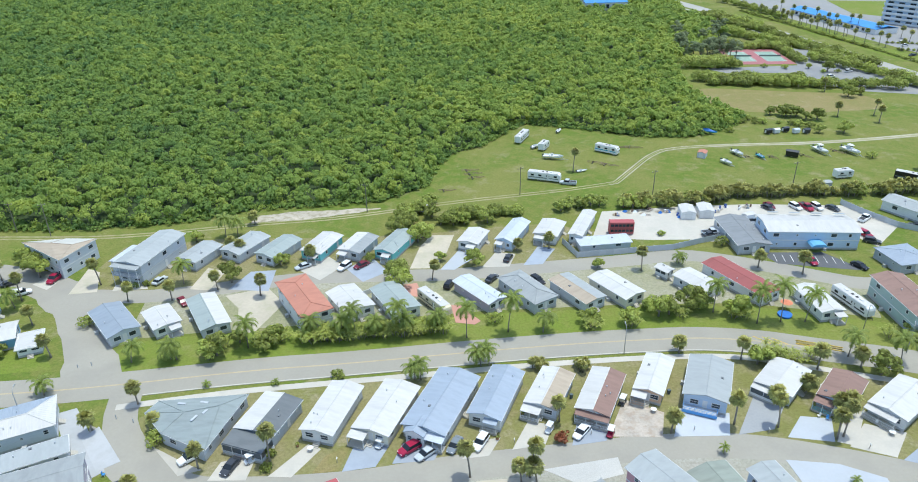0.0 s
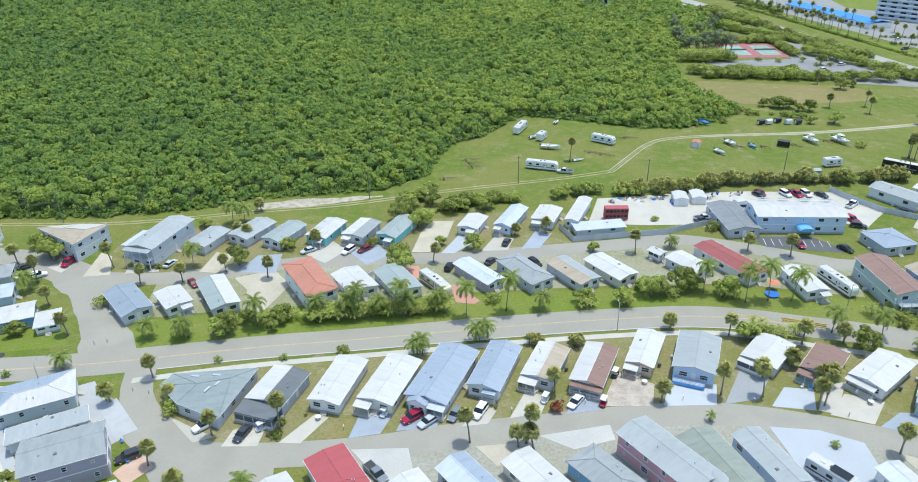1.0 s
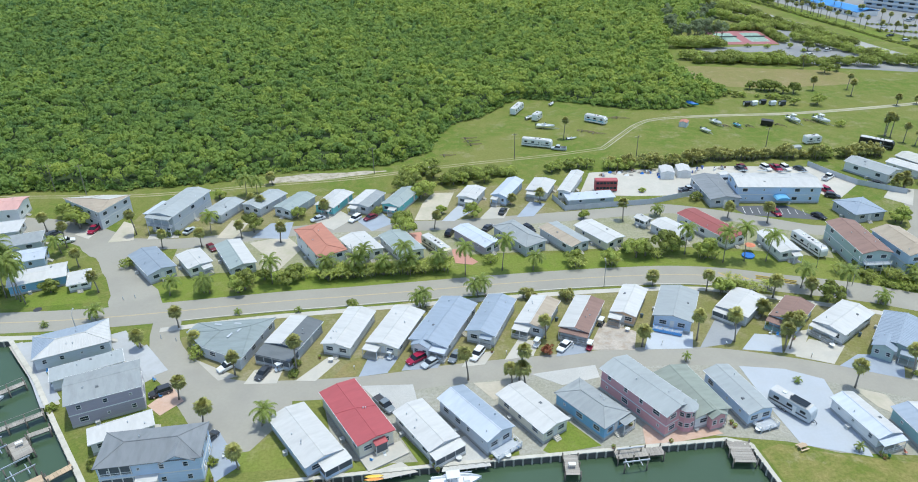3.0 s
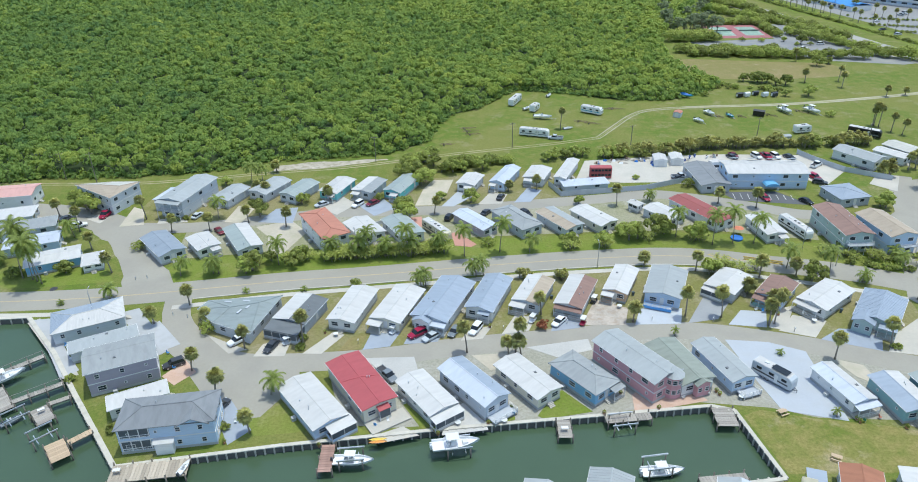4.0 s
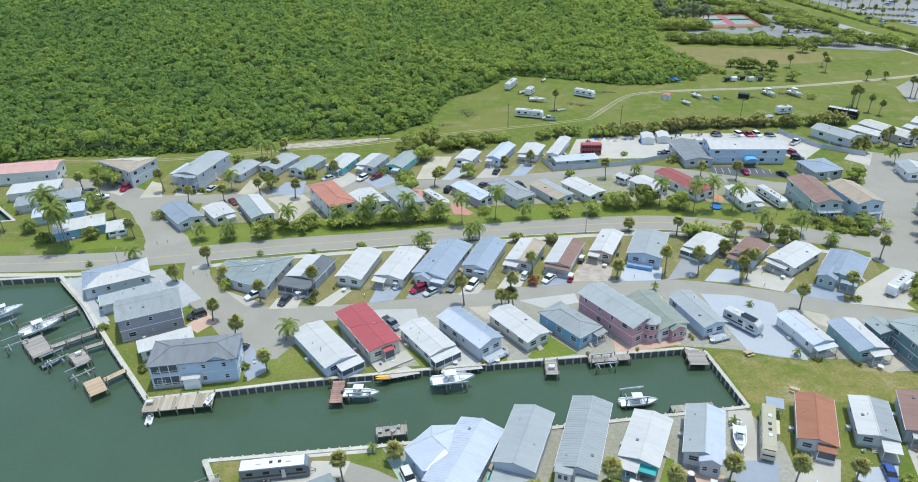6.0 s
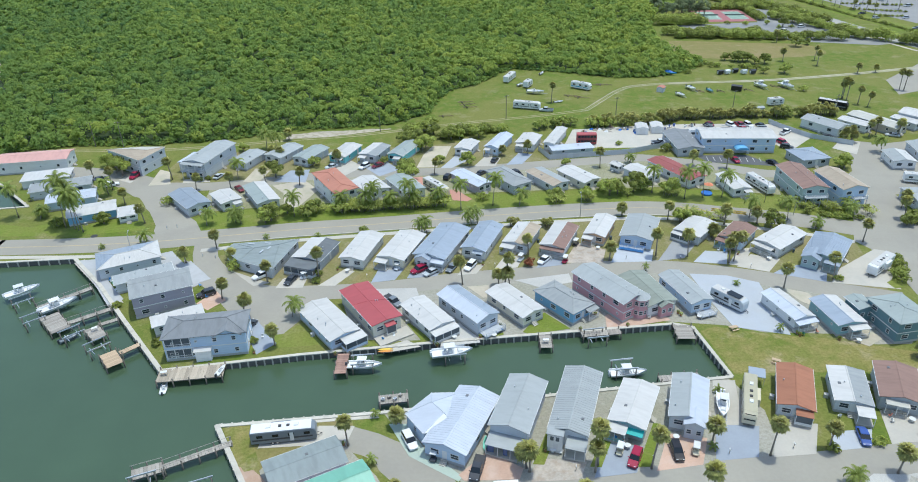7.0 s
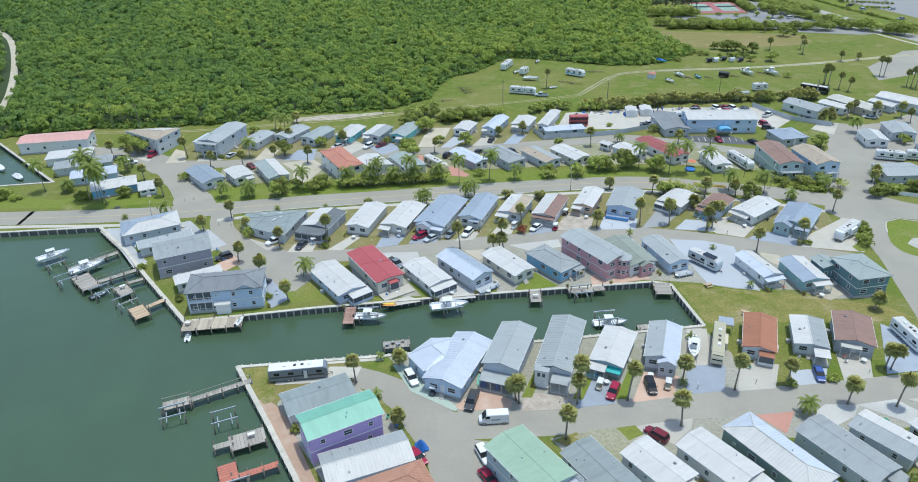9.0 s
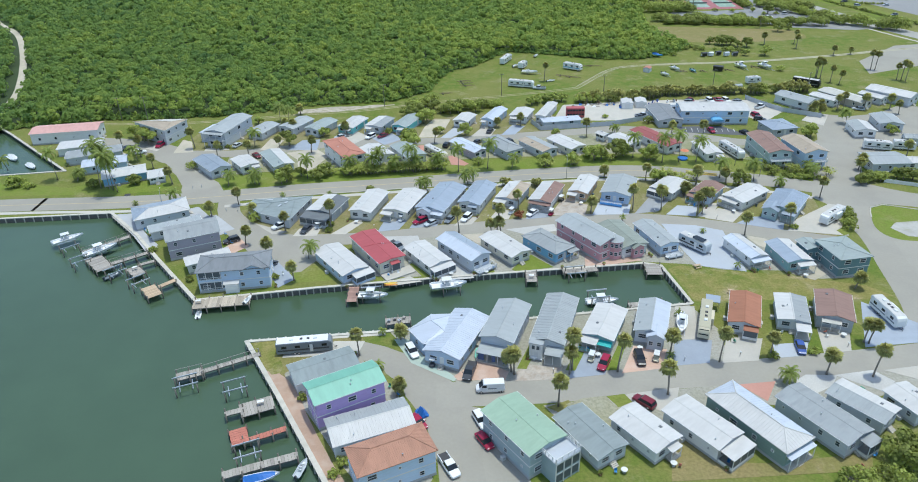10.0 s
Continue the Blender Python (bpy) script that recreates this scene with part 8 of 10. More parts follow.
def camper(x, y, rot, L, label, body="white", roof="white", motor=False, stripe="grey", solar=False, slide=True):
    """A travel trailer or motorhome with its nose at +x."""
    R = thing("motorhome" if motor else "camper_trailer", pose(x, y, 0.03, 0, 0, rot), label, "motorhome" if motor else "camper")
    h, w, z0, z1 = L / 2, 1.25, 0.55, 3.15

    def ring(px, hw, a, b):
        return [(px, -hw, a), (px, hw, a), (px, hw, b - 0.15), (px, hw - 0.15, b), (px, -hw + 0.15, b), (px, -hw, b - 0.15)]
    bm = bmesh.new()
    loft(bm, [ring(-h, w - 0.05, z0 + 0.1, z1 - 0.05), ring(-h + 0.12, w, z0, z1), ring(h - 0.8, w, z0, z1), ring(h - 0.2, w - 0.02, z0 + 0.05, z1 - (0.5 if motor else 0.3)), ring(h, w - 0.12, z0 + 0.2, z1 - (1.0 if motor else 0.9))])
    part("body", bm, PAINT[body], R)
    bm = bmesh.new()
    box(bm, (-0.35, 0, z1 + 0.02), (L - 1.0, 2 * w - 0.12, 0.07))
    part("roof", bm, PAINT["white"] if roof == "gloss" else ROOF[roof], R)
    for px, mat_, nm in ((-h * 0.45, PLASTIC, "roof_unit"), (h * 0.4, PLASTIC, "roof_unit"), (-h * 0.1, DARK, "skylight"), (h * 0.15, DARK, "skylight")):
        bm = bmesh.new()
        box(bm, (px, 0.1, z1 + 0.15), (0.95, 0.75, 0.25) if mat_ is PLASTIC else (0.6, 0.6, 0.14), top=(0.85, 0.8))
        part(nm, bm, mat_, R)
    if solar:
        bm = bmesh.new()
        box(bm, (h * 0.3, -0.1, z1 + 0.34), (3.4, 1.8, 0.05))
        part("solar_panel", bm, CARGLASS, R)
    for s in (-1, 1):
        bm = bmesh.new()
        box(bm, (-0.2, s * (w + 0.005), 1.35), (L - 1.0, 0.02, 0.35))
        part("stripe", bm, PAINT[stripe], R)
        n = max(2, int(L / 2.6))
        for i in range(n):
            bm = bmesh.new()
            box(bm, (-h + L * (i + 0.6) / (n + 0.2), s * (w + 0.01), 2.15), (1.1, 0.04, 0.62))
            part("window", bm, CARGLASS, R)
        for px in ((-h * 0.35, -h * 0.35 + 0.85) if not motor else (-h * 0.45, h * 0.7)):
            wheel(R, px, s * (w - 0.12), 0.38, 0.24)
    bm = bmesh.new()
    box(bm, (h * 0.25, -w - 0.012, 1.6), (0.7, 0.04, 1.9))
    part("door", bm, PLASTIC, R)
    if slide:
        bm = bmesh.new()
        box(bm, (-h * 0.1, w + 0.3, 1.95), (L * 0.3, 0.6, 1.7))
        part("slide_out", bm, PAINT[body], R)
    if motor:
        bm = bmesh.new()
        slab(bm, [(h + 0.06, -w * 0.8, 1.7), (h + 0.06, w * 0.8, 1.7), (h - 0.3, w * 0.8, 2.86), (h - 0.3, -w * 0.8, 2.86)], 0.06)
        part("windscreen", bm, CARGLASS, R)
    else:
        bm = bmesh.new()
        for s in (-1, 1):
            tube(bm, [(h - 0.3, s * 0.6, 0.6), (h + 0.9, 0, 0.55)], [0.05, 0.05], 5)
        tube(bm, [(h + 0.8, 0, 0), (h + 0.8, 0, 0.7)], [0.04, 0.04], 5)
        part("hitch", bm, DARK, R)
    return R


def boat(x, y, z, rot, L, label, top=True, hull="white", trailer=False, cover="", engines=1):
    """A motor boat with its bow at +x and its keel at height z."""
    B = thing("boat", pose(x, y, z, 0, 0, rot), label, "boat")
    w, d = L * 0.165, L * 0.14
    secs = []
    for k in range(9):
        t = k / 8
        hw = w * (1 - max(0, (t - 0.45) / 0.55) ** 2.2) + 0.02
        sh = d * (0.85 + 0.35 * t ** 2)
        kz = d * 0.75 * max(0, (t - 0.7) / 0.3) ** 1.6
        px = -L / 2 + L * t
        secs.append([(px, 0, kz), (px, hw * 0.8, kz + (sh - kz) * 0.4), (px, hw, sh), (px, hw * 0.86, sh), (px, hw * 0.78, sh * 0.62 + kz * 0.3), (px, -hw * 0.78, sh * 0.62 + kz * 0.3), (px, -hw * 0.86, sh), (px, -hw, sh), (px, -hw * 0.8, kz + (sh - kz) * 0.4)])
    bm = bmesh.new()
    loft(bm, secs)
    part("hull", bm, PAINT[hull], B)
    if cover:
        bm = bmesh.new()
        loft(bm, [[(s[0][0], -abs(s[2][1]) - 0.04, s[2][2] - 0.15), (s[0][0], abs(s[2][1]) + 0.04, s[2][2] - 0.15), (s[0][0], 0, s[2][2] + 0.5 + 0.4 * math.sin(i * 0.7))] for i, s in enumerate(secs[:8])])
        part("cover", bm, TARP if cover == "blue" else PLASTIC, B)
    else:
        bm = bmesh.new()
        box(bm, (-0.05 * L, 0, d * 1.15), (L * 0.12, w * 0.8, d * 1.0), top=(0.7, 0.85))
        part("console", bm, PLASTIC, B)
        bm = bmesh.new()
        box(bm, (-0.17 * L, 0, d * 0.95), (L * 0.06, w * 0.9, d * 0.5))
        box(bm, (-0.2 * L, 0, d * 1.35), (L * 0.02, w * 0.9, d * 0.4))
        part("seat", bm, PLASTIC, B)
        bm = bmesh.new()
        box(bm, (0.2 * L, 0, d * 0.85), (L * 0.14, w * 0.9, d * 0.35), top=(0.8, 0.7))
        part("bow_seat", bm, PLASTIC, B)
        bm = bmesh.new()
        slab(bm, [(0.0, -w * 0.4, d * 1.62), (0.0, w * 0.4, d * 1.62), (-0.035 * L, w * 0.36, d * 2.05), (-0.035 * L, -w * 0.36, d * 2.05)], 0.03)
        part("windscreen", bm, CARGLASS, B)
    if top and not cover:
        for i in (-0.15, 0.03):
            for s in (-1, 1):
                bm = bmesh.new()
                tube(bm, [(i * L, s * w * 0.5, d * 0.7), (i * L, s * w * 0.45, d * 1.0 + 1.35)], [0.03, 0.03], 5)
                part("post", bm, ALU, B)
        bm = bmesh.new()
        box(bm, (-0.07 * L, 0, d + 1.38), (L * 0.28, w * 1.3, 0.07), top=(0.94, 0.94))
        part("hard_top", bm, PLASTIC, B)
    for e in range(engines):
        ey = (e - (engines - 1) / 2) * 0.6
        bm = bmesh.new()
        box(bm, (-L / 2 - 0.25, ey, d * 0.95), (0.5, 0.38, 0.55), top=(0.75, 0.8))
        box(bm, (-L / 2 - 0.25, ey, d * 0.95 - 0.6), (0.22, 0.12, 0.8))
        part("outboard_motor", bm, PAINT["white" if engines > 1 else "dark"], B)
    if trailer:
        bm = bmesh.new()
        for s in (-1, 1):
            box(bm, (0, s * w * 0.6, -0.12), (L, 0.1, 0.14))
        box(bm, (L * 0.6, 0, -0.12), (L * 0.3, 0.1, 0.12))
        part("trailer_frame", bm, ALU, B)
        for s in (-1, 1):
            o = wheel(B, -L * 0.12, s * (w * 0.75), 0.3, 0.2)
        for o in B.children:
            if o.name.startswith("wheel"):
                o.location.z = -z + 0.3
    return B


def flat_trailer(x, y, rot, L, label="rusty empty boat trailer on the grass"):
    T = thing("boat_trailer", pose(x, y, 0, 0, 0, rot), label, "trailer", "empty trailers")
    bm = bmesh.new()
    for s in (-1, 1):
        box(bm, (0, s * 0.6, 0.5), (L, 0.1, 0.12))
    for i in range(4):
        box(bm, (-L / 2 + L * (i + 0.5) / 4, 0, 0.5), (0.1, 1.3, 0.1))
    box(bm, (L * 0.6, 0, 0.5), (L * 0.25, 0.1, 0.12))
    part("frame", bm, RUSTY, T)
    for s in (-1, 1):
        wheel(T, -L * 0.15, s * 0.8, 0.3, 0.2)
    bm = bmesh.new()
    tube(bm, [(L * 0.7, 0, 0), (L * 0.7, 0, 0.55)], [0.04, 0.04], 5)
    part("jack", bm, RUSTY, T)


def crate(name, x, y, rot, L, W, Hh, material, roofm, label, category, wheels=False):
    """A box-shaped thing with a lid or roof: a shed, container, cargo trailer."""
    S = thing(name, pose(x, y, 0, 0, 0, rot), label, category)
    z = 0.4 if wheels else 0.0
    bm = bmesh.new()
    loft(bm, [[(px, -W / 2, z), (px, W / 2, z), (px, W / 2, z + Hh * 0.82), (px, 0, z + Hh), (px, -W / 2, z + Hh * 0.82)] for px in (-L / 2, L / 2)])
    part("body", bm, material, S)
    for s in (-1, 1):
        bm = bmesh.new()
        slab(bm, [(-L / 2 - 0.1, 0, z + Hh + 0.06), (L / 2 + 0.1, 0, z + Hh + 0.06), (L / 2 + 0.1, s * (W / 2 + 0.12), z + Hh * 0.8 + 0.06), (-L / 2 - 0.1, s * (W / 2 + 0.12), z + Hh * 0.8 + 0.06)], 0.05)
        part("roof", bm, roofm, S)
    bm = bmesh.new()
    box(bm, (-L / 2 - 0.02, 0, z + Hh * 0.38), (0.04, W * 0.5, Hh * 0.7))
    part("door", bm, TRIM, S)
    if wheels:
        for s in (-1, 1):
            wheel(S, 0, s * W / 2, 0.3, 0.2)
    return S


for kind, col, x, y, rot, lab in (
        ("suv", "red", -10.8, 99.8, 218, "red car parked before a white home"), ("sedan", "silver", -7.6, 98.6, 223, "silver sedan parked beside a red car"), ("sedan", "grey", -2.3, 100.6, 245, "grey car parked beside a white home"),
        ("suv", "white", 2.6, 101.2, 242, "white car with dark windows on concrete"), ("sedan", "white", 22.1, 103.8, 232, "white sedan on a pale blue driveway"), ("suv", "white", -51.6, 98.2, 224, "white car parked under a grey roof"),
        ("sedan", "dark", -43.4, 95.8, 250, "dark sedan on a pale driveway"), ("suv", "dark", -63.2, 90.0, 211, "dark open off-roader on brick paving"), ("sedan", "dark", -49.0, 76.4, 65, "dark car beside a pale blue house"),
        ("pickup", "grey", -16.5, 85.2, -49, "grey pickup truck beside a red-roofed home"), ("suv", "white", -33.1, 169.6, 238, "white car before a grey home"), ("sedan", "silver", -44.6, 170.1, 216, "silver car before a turquoise home"),
        ("sedan", "maroon", -28.5, 170.4, 226, "small dark red car before a home"), ("sedan", "dark", 7.3, 162.3, 53, "dark car beside the park lane"), ("suv", "black", -4.0, 159.4, 69, "black car beside a pale roof"), ("suv", "black", 19.3, 160.8, -54, "black car beside a grey hipped roof"),
        ("sedan", "dark", 12.3, 173.4, 68, "dark car beside a pale blue home"), ("pickup", "red", -111.0, 165.4, 262, "red pickup truck in an open garage front"), ("sedan", "silver", -81.8, 163.5, 68, "silver car beside a long grey house"), ("sedan", "maroon", -71.9, 152.7, -51, "dark red car beside a green-grey roof"),
        ("sedan", "red", 95.1, 169.4, -81, "red sedan in the parking lot"), ("sedan", "black", 106.8, 166.4, -60, "black car at the parking lot's end"), ("sedan", "dark", 96.6, 204.0, -64, "dark car parked behind the clubhouse"), ("suv", "white", 105.5, 204.3, -70, "white car parked behind the clubhouse"),
        ("pickup", "red", 108.8, 204.2, -75, "red pickup parked behind the clubhouse"), ("suv", "white", 112.1, 204.0, -75, "white car parked beside a red pickup"), ("sedan", "dark", 116.7, 203.1, -60, "dark car parked at the yard's end"), ("suv", "red", 117.6, 184.8, -65, "red car at the clubhouse's end"),
        ("suv", "dark", 117.4, 180.4, -26, "dark car at the clubhouse's end"), ("pickup", "white", 122.8, 195.3, 40, "white truck beside a grey fence"), ("sedan", "dark", 72.6, 186.3, 20, "dark car in the shell yard"), ("suv", "grey", 87.2, 194.3, -74, "grey car beside the clubhouse"),
        ("suv", "white", -9.6, 38.9, -66, "white car on the green apron"), ("pickup", "dark", 2.7, 31.9, 255, "dark grey pickup on brick paving"), ("van", "white", 6.8, 26.6, 183, "white cargo van parked on the lane"), ("suv", "red", 30.8, 33.8, 243, "red car on a blue driveway"),
        ("suv", "black", 38.6, 35.3, 271, "black car on pinkish paving"), ("suv", "maroon", 36.5, 22.0, 134, "maroon car beside the lane"), ("sedan", "blue", 73.5, 38.2, 259, "bright blue car on a white driveway"), ("pickup", "white", -1.2, 6.4, -62, "white pickup beside a terracotta roof"),
        ("sedan", "red", -7.2, 17.4, -53, "red car beside a ribbed roof"), ("suv", "white", 4.6, 17.6, -68, "white car beside a pale green roof"), ("sedan", "red", 5.2, 12.3, -60, "red car beside a pale green roof"), ("pickup", "silver", 36.3, 226.5, 165, "silver pickup before a long camper"),
        ("sedan", "dark", 135.8, 190.0, 150, "dark car beside a white home"), ("sedan", "silver", 160.5, 190.5, 160, "silver car beside a beige home"), ("sedan", "dark", -90.5, 103.5, 220, "dark covered car beside a grey home"), ("sedan", "dark", -122, 163, 40, "dark car beside a white roof"), ("suv", "white", -116, 158, 30, "white car beside a grey roof")):
    car(kind, col, x, y, rot, lab)
for x, y, rot, col in ((-40.1, 97.4, 216, "white"), (27.6, 103.3, 245, "red"), (-16.4, 101.1, 244, "white"), (-5.0, 34.9, 256, "dark"), (28.5, 35.7, 246, "cream"), (42.1, 35.4, 249, "cream"), (89.6, 99.8, 220, "white"), (31.8, 112.5, 60, "dark"), (16, 104.6, 240, "white")):
    golf_cart(x, y, rot, col, "golf cart with a white roof on a driveway")
camper(28.5, 230.4, -19, 11.5, "long white camper with dark windows on grass", stripe="grey")
camper(24.0, 273.0, 66, 11.0, "white bus-like motorhome at the field's edge", motor=True, slide=False)
camper(31.6, 261.9, 60, 5.6, "short white camper on the grass", slide=False)
camper(55.4, 256.8, -36, 9.4, "white and blue motorhome on the grass", motor=True, stripe="turquoise", slide=False)
camper(132.2, 229.0, 10, 6.5, "white camper behind the palms", slide=False)
camper(154, 224.3, -40, 11.5, "dark and white motor coach on the grass", body="black", motor=True, slide=False)
camper(63.6, 82.3, -53, 8.8, "pale camper with solar panels on white concrete", body="silver", stripe="dark", solar=True)
camper(-7.6, 149.2, -54, 11.8, "cream and dark camper between patios", body="cream", stripe="dark")
camper(95.2, 147.2, -74, 11.8, "white camper with dark windows beside homes", stripe="dark")
camper(106.9, 96.8, 219, 10.2, "white camper on a concrete pad", stripe="dark")
camper(55.8, 47.4, 250, 12.4, "cream motorhome with a grey front", body="cream", motor=True, slide=True, roof="cream")
camper(97.6, 49.2, -84, 9.6, "long white camper on a pale pad")
camper(-33.0, 40.4, 7, 12.0, "dark grey fifth-wheel camper with a white roof", body="grey", roof="gloss", stripe="dark")
boat(-20.5, 61.4, -0.3, -2, 7.4, "white motor boat with a hard top on a lift")
boat(-1.9, 64.6, 0.2, 8, 8.8, "large white fishing boat raised on a lift", engines=2)
boat(35, 58.6, -1.2, 3, 7.6, "white boat with a canopy in the canal", engines=2)
boat(-98.2, 86.2, -0.2, 41, 8.6, "white motor boat on a lift by a dock", engines=2)
boat(-110.6, 92.9, -0.2, 37, 8.0, "white motor boat on a lift", engines=2)
boat(-90.0, 74.4, -1.0, 45, 4.6, "small grey boat at a dock", False, "grey")
boat(-62.0, 57.0, -1.45, 100, 4.2, "small white skiff beside the deck", False)
boat(-50.8, 60.2, 0.28, 75, 3.4, "white dinghy on the deck", False)
boat(-33.8, 4.6, -0.2, 14, 6.2, "boat under a bright blue tarp", False, cover="blue")
boat(-27.4, 7.2, -0.6, 75, 4.4, "grey inflatable boat by the sea wall", False, "silver")
boat(50.4, 46.4, 0.62, 253, 7.2, "white fishing boat on a trailer", trailer=True, engines=2)
boat(34.0, 250.9, 0.6, -17, 7.6, "white boat on a trailer in the field", False, trailer=True)
boat(28.6, 263.4, 0.55, 40, 4.6, "small white boat in the field", False, trailer=True)
boat(42.9, 238.0, 0.1, 14, 4.0, "small upturned white boat on the grass", False)
boat(96.7, 243.3, 0.55, -65, 5.4, "white boat on a trailer in the field", False, trailer=True)
boat(103.8, 252.4, 0.55, -70, 6.4, "white boat on a trailer in the field", False, trailer=True)
boat(111.3, 249.1, 0.4, -75, 4.6, "blue and white jet boat on a trailer", False, "turquoise", trailer=True)
boat(135.7, 253.7, 0.6, -75, 8.0, "white cabin boat on a trailer", True, trailer=True)
boat(146.6, 252.7, 0.6, -70, 8.6, "white boat with a windscreen on a trailer", True, trailer=True)
boat(101.2, 277.1, 0.6, -40, 6.0, "bright blue boat at the forest edge", False, "turquoise", cover="blue")
boat(40, 282, 0.5, 60, 4.0, "small white boat at the forest edge", False, trailer=True)
boat(-163, 158, -1.5, -45, 8, "white boat under a cover in the creek", False, cover="white")
boat(-152, 150, -1.5, -45, 7, "white boat under a cover in the creek", False, cover="white")
for x, y, rot, L in ((2, 240, 10, 5.5), (3, 236.5, 12, 5.5), (4, 233, 8, 5.0), (-6, 222, 5, 5.0), (49, 246, -20, 6), (53, 243.5, -22, 6), (106.7, 249.3, -60, 4), (115.7, 248.9, -60, 4), (128, 250, -50, 5), (142, 254, -60, 6), (61, 262, -10, 7), (66, 262, -15, 6)):
    flat_trailer(x, y, rot, L)
crate("cargo_trailer", 123.4, 250.0, -30, 4.4, 2.2, 2.3, PAINT["black"], PAINT["dark"], "black cargo trailer in the field", "trailer", True)
for x, y, c, cc in ((124.5, 276.1, "black", "dark"), (127.9, 276.5, "white", "white"), (132.3, 278.2, "black", "dark"), (135.8, 276.1, "white", "silver"), (139.9, 275.9, "dark", "dark")):
    crate("cargo_trailer", x, y, 15, 2.5, 1.9, 1.8, PAINT[c], PAINT[cc], f"{c} cargo trailer in a row on the grass", "trailer", True)
crate("shed", 90.2, 251.4, 60, 3.6, 3.0, 2.4, WALL["lgrey"], ROOF["orange"], "small grey shed with an orange roof", "shed")
crate("shed", 69.7, 200.1, 85, 6.0, 4.4, 3.0, WALL["white"], ROOF["white"], "white round-topped storage shed in the yard", "shed")
crate("shed", 75.6, 200.9, 85, 6.0, 4.4, 3.0, WALL["white"], ROOF["white"], "white round-topped storage shed in the yard", "shed")
crate("shed", 123, 222, 10, 3.4, 2.4, 2.0, WALL["grey"], ROOF["lgrey"], "small grey shed behind the palms", "shed")
crate("shed", 88, 197.5, 30, 3.4, 2.4, 2.0, WALL["white"], ROOF["white"], "small white shed beside the clubhouse", "shed")
crate("shed", -12, 206.5, 40, 3.2, 2.6, 2.0, WALL["white"], ROOF["white"], "small white shed at the forest edge", "shed")
BUS = thing("bus", pose(46.8, 188.6, 0, 0, 0, -1), "dull red double-deck bus body in the yard", "bus")
bm = bmesh.new()
loft(bm, [[(px, -w, 0.45), (px, w, 0.45), (px, w, 4.0), (px, w * 0.8, 4.2), (px, -w * 0.8, 4.2), (px, -w, 4.0)] for px, w in ((-3.6, 1.15), (-3.4, 1.25), (3.4, 1.25), (3.6, 1.15))])
part("body", bm, ROOF["red"], BUS)
for z in (1.5, 3.2):
    for k in range(6):
        bm = bmesh.new()
        box(bm, (-2.8 + 1.12 * k, -1.27, z), (0.95, 0.06, 0.75))
        part("window", bm, GLASS, BUS)
bm = bmesh.new()
box(bm, (0, -1.27, 2.35), (7.0, 0.05, 0.18))
part("trim", bm, ROOF["rust"], BUS)
for px in (-2.2, 2.2):
    for sy in (-1, 1):
        wheel(BUS, px, sy * 1.1, 0.45, 0.25)
camper(146.5, 149, -18, 9.0, "white trailer with a ribbed side on the lane", slide=False)
camper(155.5, 148.5, -18, 7.0, "white trailer behind another on the lane", slide=False)

# ---- poles, fences, small things ----
def pole(x, y, h, label="tall grey wooden utility pole with a crossarm"):
    P = thing("utility_pole", pose(x, y, 0, 0, 0, random.Random(int(x)).uniform(0, 40)), label, "utility pole", "utility poles")
    bm = bmesh.new()
    tube(bm, [(0, 0, -0.2), (0, 0, h)], [0.16, 0.1], 7)
    part("shaft", bm, PILE, P)
    bm = bmesh.new()
    box(bm, (0, 0.12, h - 0.6), (2.2, 0.1, 0.12))
    part("crossarm", bm, PILE, P)
    for i in (-1, 0, 1):
        bm = bmesh.new()
        tube(bm, [(i * 0.95, 0.12, h - 0.54), (i * 0.95, 0.12, h - 0.3)], [0.05, 0.03], 5)
        part("insulator", bm, TRIM, P)


def street_lamp(x, y, rot, h=7.5):
    P = thing("street_lamp", pose(x, y, 0, 0, 0, rot), "grey metal street lamp with a curved arm", "street lamp", "street lamps")
    bm = bmesh.new()
    tube(bm, [(0, 0, 0), (0, 0, h * 0.88), (0.3, 0, h * 0.97), (1.3, 0, h)], [0.1, 0.07, 0.055, 0.05], 7)
    part("pole", bm, mat("lamp_pole", (0.36, 0.37, 0.37), 0.6, 0.06, 1.0, 5.0), P, smooth=True)
    bm = bmesh.new()
    box(bm, (1.55, 0, h), (0.65, 0.26, 0.14), top=(0.8, 0.7))
    part("lamp_head", bm, ALU, P)


def fence(pts, h, material, label, gap=2.0, name="fence"):
    F = thing(name, Matrix(), label, "fence", kind="structure")
    for (x0, y0), (x1, y1) in zip(pts, pts[1:]):
        d = Vector((x1 - x0, y1 - y0, 0))
        L = d.length
        o = pose(x0, y0, 0, 0, 0, math.degrees(math.atan2(d.y, d.x)))
        n = max(1, round(L / gap))
        bm = bmesh.new()
        box(bm, (L / n / 2, 0, h / 2 + 0.05), (L / n - 0.12, 0.05, h - 0.1))
        panel = data("panel", bm, material)
        bm = bmesh.new()
        box(bm, (0, 0, h / 2 + 0.03), (0.12, 0.12, h + 0.1))
        post = data("post", bm, material)
        for i in range(n):
            part("panel", panel, None, F).matrix_local = o @ pose(L * i / n, 0, 0)
            part("post", post, None, F).matrix_local = o @ pose(L * i / n, 0, 0)
    return F


